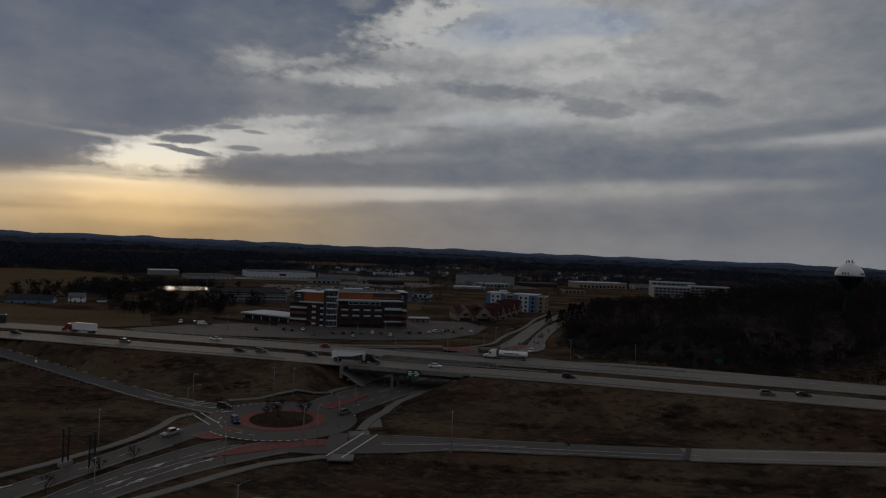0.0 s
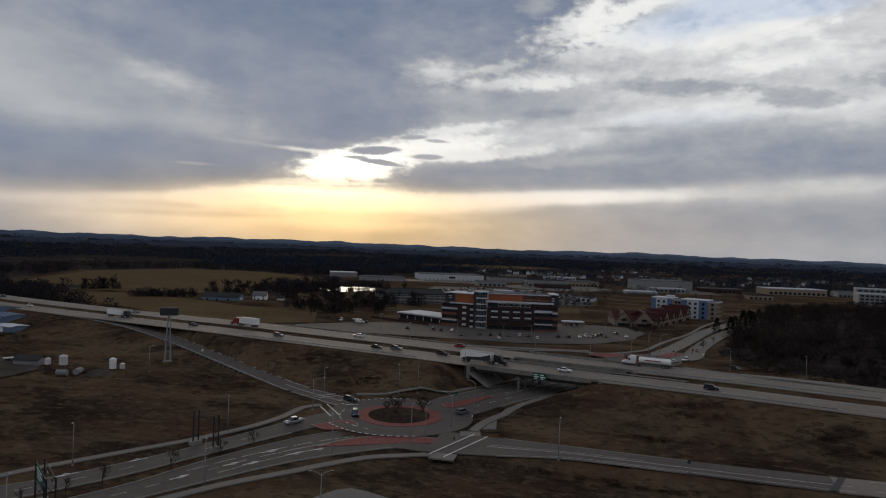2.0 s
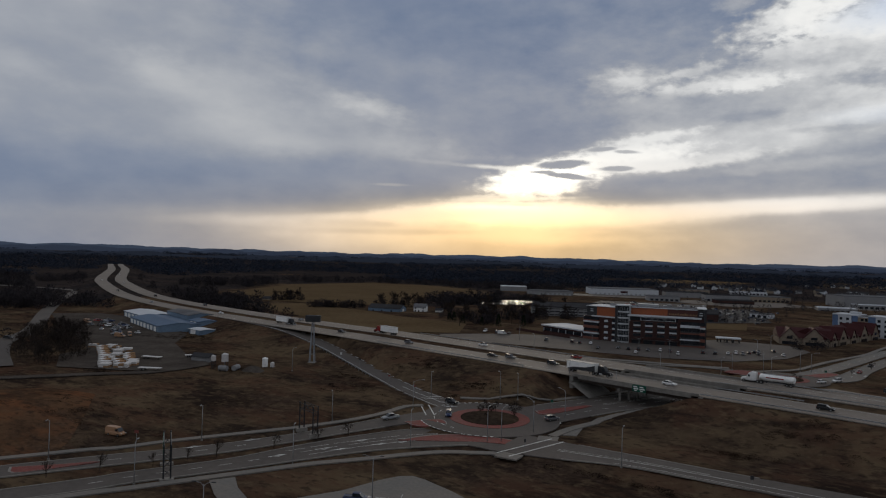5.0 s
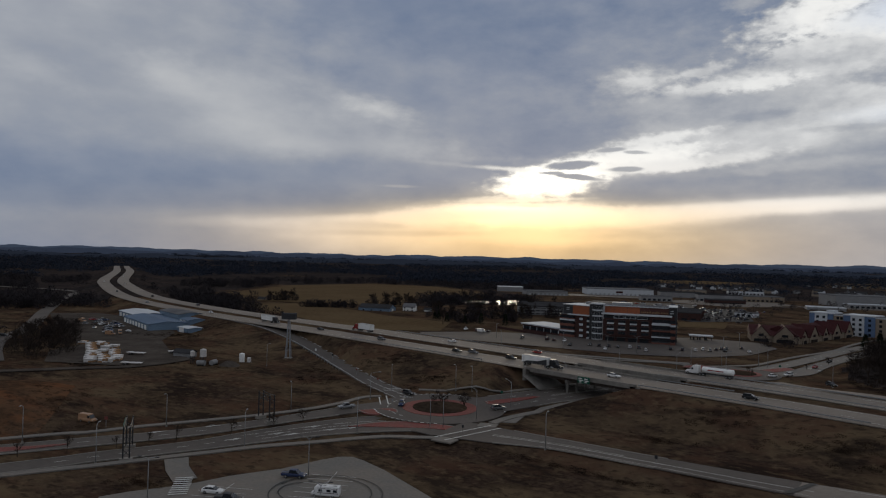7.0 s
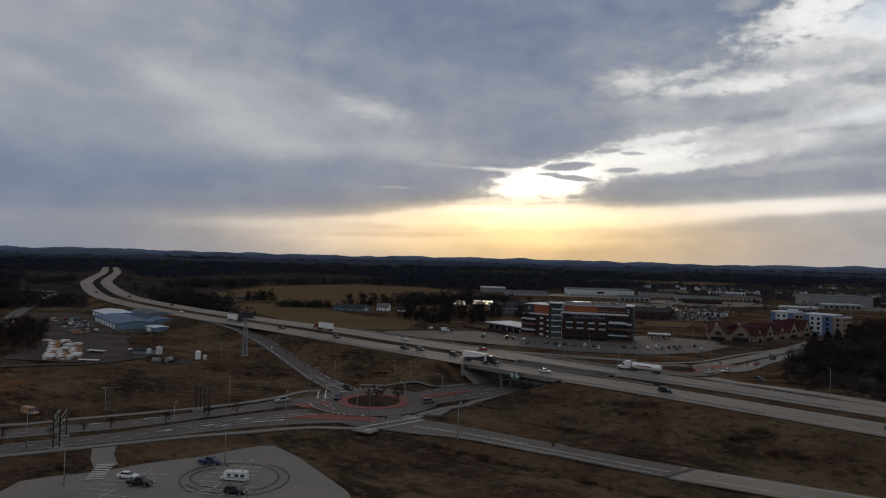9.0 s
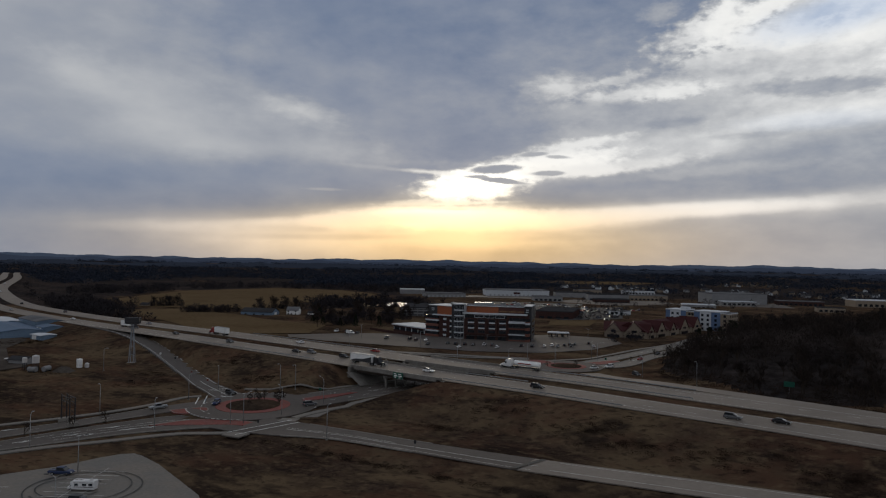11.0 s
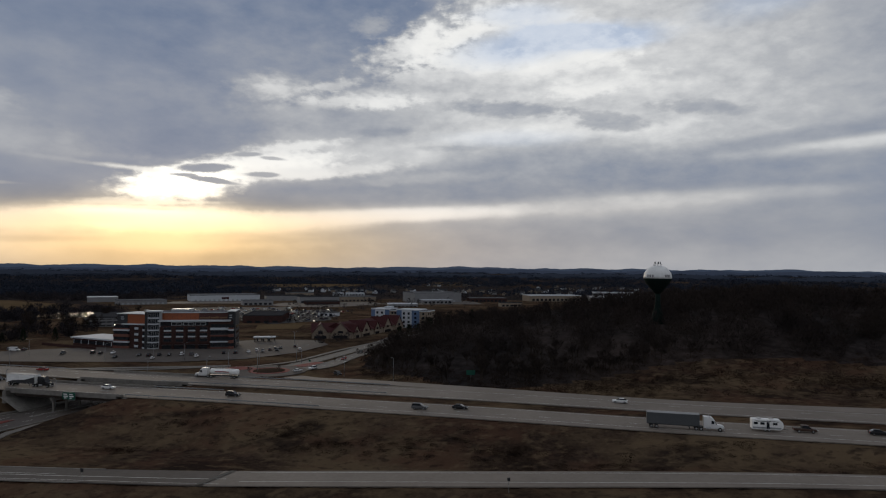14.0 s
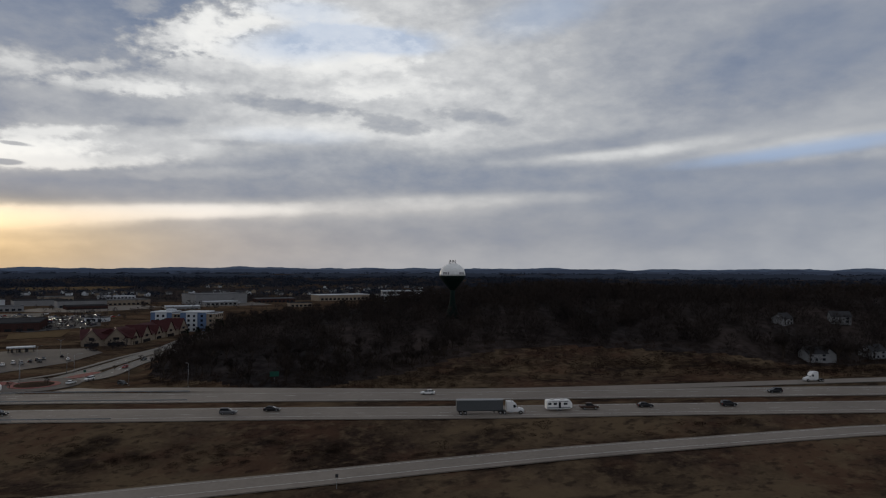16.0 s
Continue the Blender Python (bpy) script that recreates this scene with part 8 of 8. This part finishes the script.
def drive(kind, colour, x, y, line, back=False, lift=0.03):
    z, a = road_z(x, y, line)
    return put(FLEET[kind, colour], x, y, a + (180 if back else 0), z + lift)


for kd, c, x, y in (("suv", "black", 45, 230.6), ("suv", "grey", 106, 215.4), ("sedan", "black", 118, 216.3), ("sedan", "black", 225, 191.7), ("pickup", "brown", 207.3, 193.5), ("suv", "black", -48, 253.5), ("sedan", "black", -76, 257), ("suv", "grey", -68, 257.5), ("suv", "grey", -125, 267.5), ("sedan", "white", -1, 240.5), ("sedan", "black", -178, 282.5), ("suv", "black", 250, 186), ("sedan", "white", -310, 316), ("sedan", "silver", -420, 342), ("suv", "black", -560, 404), ("sedan", "white", -760, 512)):
    drive(kd, c, x, y, HIGHWAY)
for kd, c, x, y in (("sedan", "white", -95, 284.5), ("sedan", "white", 168, 229), ("sedan", "red", -47, 277), ("suv", "black", 280, 200), ("sedan", "silver", -240, 318), ("suv", "grey", -370, 352), ("sedan", "white", -690, 496), ("suv", "black", -480, 388), ("suv", "white", -900, 628)):
    drive(kd, c, x, y, HIGHWAY, True)
drive("pickup", "silver", -68.5, 174.5, WESTBOUND, True, 0.07)
put(FLEET["suv", "blue"], -56, 188, -62, 0.1)
put(FLEET["suv", "black"], -64, 203.5, 200 - 210, 0.1)
put(FLEET["suv", "grey"], -27.5, 202.5, 60, 0.1)
put(FLEET["sedan", "white"], 41, 331.5, 60, 1.1)
put(FLEET["suv", "white"], 46.5, 339, 240, 1.1)
drive("sedan", "red", 55, 375, NORTH_IN, True)
drive("suv", "black", 64, 310, RAMP_NORTH, False, 0.4)
drive("sedan", "black", 60, 402, NORTH_IN, True)
put(FLEET["suv", "black"], -318, 187, 30, ground_at(-318, 187) + 0.75)

# park-and-ride lot
lot_z = lambda x, y: ground_at(x, y) + 0.36
for (kd, c), x, y, r in ((("sedan", "white"), -40, 97, 24), (("pickup", "black"), -33.5, 95.5, 24), (("pickup", "blue"), -34, 114, 24), (("suv", "black"), -14, 104, 24)):
    x, y = sunk(x, y)
    put(FLEET[kd, c], x, y, r, lot_z(x, y))
put(FLEET["van", "orange"], -120.5, 118.5, 12, ground_at(-120.5, 118.5))
# office car park
for k, (x, y) in enumerate(((-61, 385), (-55, 384), (-50, 386), (-45, 387), (-6, 405), (-3, 411), (1, 409), (3, 417), (5, 422), (8, 415), (14, 434), (20, 421), (-156, 404), (-147, 403.5), (-138, 403), (-106, 388), (-91, 392), (-86, 391), (-80, 393), (-39, 390), (-34, 391), (7, 426), (-18, 398), (-12, 400), (-70, 376), (-48, 373), (-28, 383))):
    kd, c = (("sedan", "black"), ("suv", "white"), ("sedan", "black"), ("suv", "black"), ("suv", "grey"), ("sedan", "white"), ("suv", "black"))[(k * 3) % 7]
    put(FLEET[kd, c], x, y, 102 + (0 if k % 3 else 180), ground_at(x, y) + 0.33)
put(FLEET["van", "white"], -141, 399, 10, ground_at(-141, 399) + 0.33)
rng = random.Random(15)
for k in range(70):
    x, y = rng.uniform(-85, -12), rng.uniform(620, 790)
    kd, c = rng.choice(list(FLEET)[:8])
    if math.hypot(x + 63, y - 660) > 26 and math.hypot(x + 22, y - 708) > 16:
        put(FLEET[kd, c], x, y, rng.choice((20, 200, 110)), ground_at(x, y) + 0.37)
for k in range(60):
    x, y = rng.uniform(-190, -90), rng.uniform(655, 835)
    kd, c = rng.choice(list(FLEET)[:8])
    put(FLEET[kd, c], x, y, rng.choice((12, 192)), ground_at(x, y) + 0.36)
# storage yard
for k in range(34):
    u, v = rng.uniform(0, 1), rng.uniform(0, 1)
    x, y = -292 - 95 * u + 12 * v, 232 + 40 * u + 14 * v - 6
    put(FLEET[list(FLEET)[rng.randrange(14)]], x, y, rng.uniform(0, 360), ground_at(x, y) + 0.36)
for x, y, r in ((-214, 196, 20), (-190, 178, 28), (-205, 212, 60)):
    top = thing("flatbed_trailer", pose(x, y, ground_at(x, y) + 0.35, 0, 0, r), "empty pale flatbed trailer parked on gravel", "trailer", "flatbed trailers")
    bm = bmesh.new()
    box(bm, -4.5, -1.2, 0.95, 4.5, 1.2, 1.2)
    part("deck", bm, "wrap_white", top)
    for s in (-1, 1):
        for q in (-3.2, -2.2):
            wheel(top, q, s * 0.95, 0.42, 0.3)
    bm = bmesh.new()
    box(bm, 3.2, -0.1, 0, 3.4, 0.1, 0.95)
    part("prop", bm, "dark_steel", top)


def cab(top, pt, x, sleeper=True):
    """A conventional lorry cab whose front bumper is at x."""
    bm = bmesh.new()
    loft(bm, [ring(x - 3.4, 0.6, 1.75, 0.95), ring(x - 1.6, 0.6, 1.7, 0.9), ring(x - 0.35, 0.62, 1.5, 0.82), ring(x, 0.6, 1.2, 0.72)])
    part("bonnet", bm, pt, top)
    bm = bmesh.new()
    loft(bm, [ring(x - (5.0 if sleeper else 3.6), 0.8, 3.6 if sleeper else 2.8, 1.15), ring(x - 3.0, 0.8, 3.5 if sleeper else 2.85, 1.15), ring(x - 2.3, 0.8, 2.85, 1.12), ring(x - 1.75, 0.8, 1.8, 1.05)])
    part("cab", bm, pt, top)
    bm = bmesh.new()
    loft(bm, [ring(x - 2.45, 2.0, 2.85, 1.06, 0.0, 0), ring(x - 1.78, 1.78, 1.95, 1.04, 0.0, 0)])
    part("windscreen", bm, "window_glass", top)
    for s in (-1, 1):
        bm = bmesh.new()
        box(bm, x - 3.1, s * 1.16 - 0.02, 1.9, x - 2.4, s * 1.16 + 0.02, 2.7)
        part("side_window", bm, "window_glass", top)
        bm = bmesh.new()
        tube(bm, (x - 3.6, s * 1.0, 1.0), (x - 3.6, s * 1.0, 3.9), 0.08, 0.08, 8)
        part("exhaust", bm, CHROME, top)
        bm = bmesh.new()
        tube(bm, (x - 4.4, s * 0.95, 0.75), (x - 3.2, s * 0.95, 0.75), 0.32, 0.32, 10)
        part("fuel_tank", bm, CHROME, top)
        wheel(top, x - 1.0, s * 1.0, 0.5, 0.3)
        for q in (-5.6, -6.8):
            wheel(top, x + q, s * 0.95, 0.5, 0.5)
    bm = bmesh.new()
    box(bm, x - 7.3, -0.45, 0.7, x - 3.0, 0.45, 1.0)
    part("chassis", bm, "dark_steel", top)
    bm = bmesh.new()
    box(bm, x - 0.1, -1.0, 0.35, x + 0.12, 1.0, 0.75)
    part("bumper", bm, CHROME, top)
    for s in (-1, 1):
        bm = bmesh.new()
        box(bm, x - 0.2, s * 0.72 - 0.14, 0.95, x + 0.03, s * 0.72 + 0.14, 1.2)
        part("headlight", bm, LIGHT_W, top)


def lorry(x, y, line, back, label, cab_c, kind, trailer_mat, ln=13.2):
    z, a = road_z(x, y, line)
    top = thing("semi_truck", pose(x, y, z + 0.03, 0, 0, a + (180 if back else 0)), label, "lorry", "lorries")
    cab(top, PAINT[cab_c], 9.2)
    x1 = 3.2
    if kind == "box":
        bm = bmesh.new()
        box(bm, x1 - ln, -1.28, 1.15, x1, 1.28, 4.05)
        bmesh.ops.bevel(bm, geom=bm.edges[:], offset=0.05, segments=1, affect="EDGES")
        tr = part("trailer_box", bm, trailer_mat, top)
        for k in range(12):
            bm = bmesh.new()
            xx = x1 - ln + ln * (k + 0.5) / 12
            for s in (-1, 1):
                box(bm, xx - 0.04, s * 1.285 - 0.02, 1.25, xx + 0.04, s * 1.285 + 0.02, 3.95)
            part("rib", bm, trailer_mat, tr)
        bm = bmesh.new()
        box(bm, x1 - ln, -1.3, 4.0, x1, 1.3, 4.09)
        part("roof_rail", bm, "galvanised", tr)
    else:
        bm = bmesh.new()
        secs = []
        for xx, r in ((x1 - ln, 0.5), (x1 - ln + 0.35, 1.05), (x1 - 0.4, 1.05), (x1, 0.5)):
            secs.append([(xx, 1.15 * r * math.cos(q * math.pi / 8), 2.35 + r * math.sin(q * math.pi / 8)) for q in range(16)])
        loft(bm, secs)
        tr = part("tank", bm, trailer_mat, top, smooth=False)
        bm = bmesh.new()
        box(bm, x1 - ln + 2, -0.35, 3.35, x1 - 2, 0.35, 3.5)
        part("catwalk", bm, "galvanised", tr)
        for s in (-1, 1):
            bm = bmesh.new()
            box(bm, x1 - ln * 0.7, s * 1.2 - 0.02, 2.2, x1 - ln * 0.2, s * 1.2 + 0.02, 2.55)
            part("livery_bar", bm, PAINT["red"], tr, "plain red livery band")
    bm = bmesh.new()
    box(bm, x1 - ln + 0.3, -0.5, 0.85, x1 - 0.4, 0.5, 1.15)
    part("trailer_frame", bm, "dark_steel", top)
    for s in (-1, 1):
        for q in (1.2, 2.5):
            wheel(top, x1 - ln + q, s * 0.95, 0.5, 0.5)
    for s in (-1, 1):
        bm = bmesh.new()
        box(bm, x1 - 2.6, s * 0.9 - 0.06, 0.3, x1 - 2.4, s * 0.9 + 0.06, 1.1)
        part("landing_leg", bm, "dark_steel", top)
    return top


DARK_TRAILER = paint("dark_grey_trailer", (0.075, 0.08, 0.085), 0.5)
lorry(177.5, 195.5, HIGHWAY, False, "white-cabbed lorry with a long dark grey box trailer", "white", "box", DARK_TRAILER)
lorry(-157, 293.5, HIGHWAY, True, "red-cabbed lorry with a white box trailer", "red", "box", "white_paint", 11.0)
lorry(27, 266.5, HIGHWAY, True, "white tanker lorry with a red livery band", "white", "tank", "white_paint", 11.5)
t_ = lorry(-30, 243.6, HIGHWAY, False, "dark-cabbed lorry with a white trailer and black lower flank", "black", "box", "white_paint", 12.0)
bm = bmesh.new()
for s in (-1, 1):
    vs = [bm.verts.new(v) for v in ((-8.7, s * 1.32, 1.2), (3.1, s * 1.32, 1.2), (3.1, s * 1.32, 3.4), (-1, s * 1.32, 2.3), (-6, s * 1.32, 2.0))]
    bm.faces.new(vs if s < 0 else vs[::-1])
part("livery_sweep", bm, "dark_panel", t_, "plain black sweep along the trailer")
lorry(-232, 297, HIGHWAY, False, "dark lorry with a white box trailer in the distance", "black", "box", "white_paint", 12.0)
z, a = road_z(310, 214, RAMP_NORTH)
top = thing("semi_truck", pose(310, 214, z + 0.02, 0, 0, a + 180), "white lorry cab driving without a trailer", "lorry", "lorries")
cab(top, PAINT["white"], 3.5)


def camper(x, y, line, label):
    z, a = road_z(x, y, line)
    top = thing("camper_trailer", pose(x, y, z + 0.03, 0, 0, a), label, "camper trailer")
    bm = bmesh.new()
    loft(bm, [ring(-3.8, 0.6, 2.9, 1.22), ring(-3.6, 0.55, 3.1, 1.25), ring(3.0, 0.55, 3.1, 1.25), ring(3.7, 0.9, 2.4, 1.15), ring(3.8, 1.0, 2.0, 1.1)])
    part("body", bm, "white_paint", top)
    for s in (-1, 1):
        for x0, x1, z0, z1, mt in ((-3.4, -2.4, 1.8, 2.4, "window_glass"), (-1.8, -0.8, 1.8, 2.4, "window_glass"), (1.2, 2.3, 1.8, 2.4, "window_glass"), (-0.3, 0.4, 0.75, 2.5, "window_glass"), (-3.6, 3.2, 0.75, 1.2, "grey_panel"), (-3.0, 2.6, 2.6, 2.75, "dark_panel")):
            bm = bmesh.new()
            box(bm, x0, s * 1.245 - 0.02, z0, x1, s * 1.245 + 0.02, z1)
            part("window" if mt == "window_glass" else "stripe", bm, mt, top)
        for q in (-0.6, 0.35):
            wheel(top, q, s * 1.05, 0.36, 0.22)
    for q in (-2, 1):
        bm = bmesh.new()
        box(bm, q - 0.5, -0.4, 3.1, q + 0.5, 0.4, 3.4)
        part("roof_vent", bm, "wrap_white", top)
    bm = bmesh.new()
    tube(bm, (3.7, 0, 0.6), (5.2, 0, 0.55), 0.06, 0.06, 6)
    part("drawbar", bm, "dark_steel", top)


camper(198.0, 194.6, HIGHWAY, "white camper trailer with dark windows behind a pickup")


def motorhome(x, y, turn):
    top = thing("motorhome", pose(x, y, lot_z(x, y), 0, 0, turn) @ Matrix.Scale(0.74, 4), "older white motorhome with a brown stripe in the car park", "motorhome")
    bm = bmesh.new()
    loft(bm, [ring(-4.0, 0.6, 2.9, 1.18), ring(-3.9, 0.5, 3.05, 1.22), ring(2.2, 0.5, 3.05, 1.22), ring(2.9, 0.5, 2.95, 1.2), ring(3.3, 2.0, 2.7, 1.1)])
    part("body", bm, PAINT["white"], top)
    bm = bmesh.new()
    loft(bm, [ring(2.4, 0.5, 1.9, 1.05), ring(3.2, 0.5, 1.8, 1.0), ring(3.6, 0.5, 1.25, 0.95), ring(4.3, 0.5, 1.1, 0.88)])
    part("bonnet", bm, PAINT["white"], top)
    bm = bmesh.new()
    loft(bm, [ring(3.0, 1.3, 1.98, 1.0, 0, 0), ring(3.6, 1.2, 1.3, 0.96, 0, 0)])
    part("windscreen", bm, "window_glass", top)
    for s in (-1, 1):
        for x0, x1, z0, z1, mt in ((-3.5, -2.3, 1.6, 2.3, "window_glass"), (-1.6, -0.4, 1.6, 2.3, "window_glass"), (0.9, 2.0, 1.6, 2.3, "window_glass"), (-3.8, 2.3, 1.2, 1.38, "brick"), (-3.8, 2.3, 2.5, 2.6, "brick")):
            bm = bmesh.new()
            box(bm, x0, s * 1.215 - 0.02, z0, x1, s * 1.215 + 0.02, z1)
            part("window" if mt == "window_glass" else "stripe", bm, mt, top)
        wheel(top, -2.2, s * 1.0, 0.38, 0.3)
        wheel(top, 3.2, s * 0.9, 0.38, 0.25)
    for q in (-2.6, 0.4, 1.8):
        bm = bmesh.new()
        box(bm, q - 0.45, -0.4, 3.0, q + 0.45, 0.4, 3.35)
        part("roof_vent", bm, "wrap_white", top)
    bm = bmesh.new()
    for q in (-3.4, -1.2):
        tube(bm, (q, -0.9, 3.05), (q, -0.9, 3.3), 0.03, 0.03, 5)
        tube(bm, (q, 0.9, 3.05), (q, 0.9, 3.3), 0.03, 0.03, 5)
    tube(bm, (-3.4, -0.9, 3.3), (-1.2, -0.9, 3.3), 0.03, 0.03, 5)
    tube(bm, (-3.4, 0.9, 3.3), (-1.2, 0.9, 3.3), 0.03, 0.03, 5)
    part("roof_rack", bm, "galvanised", top)
    lamps(top, -4.0, 4.3, 0.9, 0.85)


motorhome(*sunk(-20.5, 109.5), 204)

# ---- markings of the park-and-ride lot ----
def flat_bar(bm, a, b, wd, z):
    a, b = Vector((*a, z)), Vector((*b, z))
    s = Vector((-(b - a).y, (b - a).x, 0)).normalized() * wd / 2
    bm.faces.new([bm.verts.new((*sunk(p.x, p.y), p.z + 0.03 - hollow(p.x, p.y))) for p in (a - s, b - s, b + s, a + s)])


def lot_lines():
    u = Vector((math.cos(radians(24)), math.sin(radians(24)), 0))
    v = Vector((-u.y, u.x, 0))
    z = 0.43
    for cx, cy, n in ((-36, 92, 9), (-24, 112, 8), (-14, 98, 9)):
        bm = bmesh.new()
        for k in range(n):
            o = Vector((cx, cy, 0)) + v * (k * 2.8 - n * 1.4)
            flat_bar(bm, (o.x - u.x * 5.2, o.y - u.y * 5.2), (o.x + u.x * 5.2, o.y + u.y * 5.2), 0.13, z + 0.05)
        flat_bar(bm, (cx - v.x * n * 1.4, cy - v.y * n * 1.4), (cx + v.x * n * 1.4, cy + v.y * n * 1.4), 0.13, z + 0.056)
        tagged(part("stall_marking", bm, "paint_line"), "white parking stall lines", "road marking", kind="stuff")
    bm = bmesh.new()
    for k in range(9):
        o = Vector((-52.4, 99.7, 0)) + Vector((0.95, -0.95, 0)) * k * 0.95
        flat_bar(bm, (o.x - 1.3, o.y - 1.3), (o.x + 1.3, o.y + 1.3), 0.5, z + 0.06)
    tagged(part("crosswalk", bm, "paint_line"), "white striped crossing in the driveway", "road marking", kind="stuff")
    # rings left by skidding tyres
    for cx, cy, r, sq in ((-21.5, 110.5, 12.0, 0.93), (-22.5, 110.5, 10.6, 0.9), (-24, 109, 7.5, 0.8)):
        bm = bmesh.new()
        for k in range(60):
            a, b = 2 * math.pi * k / 72 + r, 2 * math.pi * (k + 1) / 72 + r
            flat_bar(bm, (cx + r * math.cos(a), cy + r * sq * math.sin(a)), (cx + r * math.cos(b), cy + r * sq * math.sin(b)), 0.32, z + 0.045)
        tagged(part("tyre_marks", bm, "tyre_mark"), "dark curved tyre marks on the lot", "tyre marks", kind="stuff")


lot_lines()
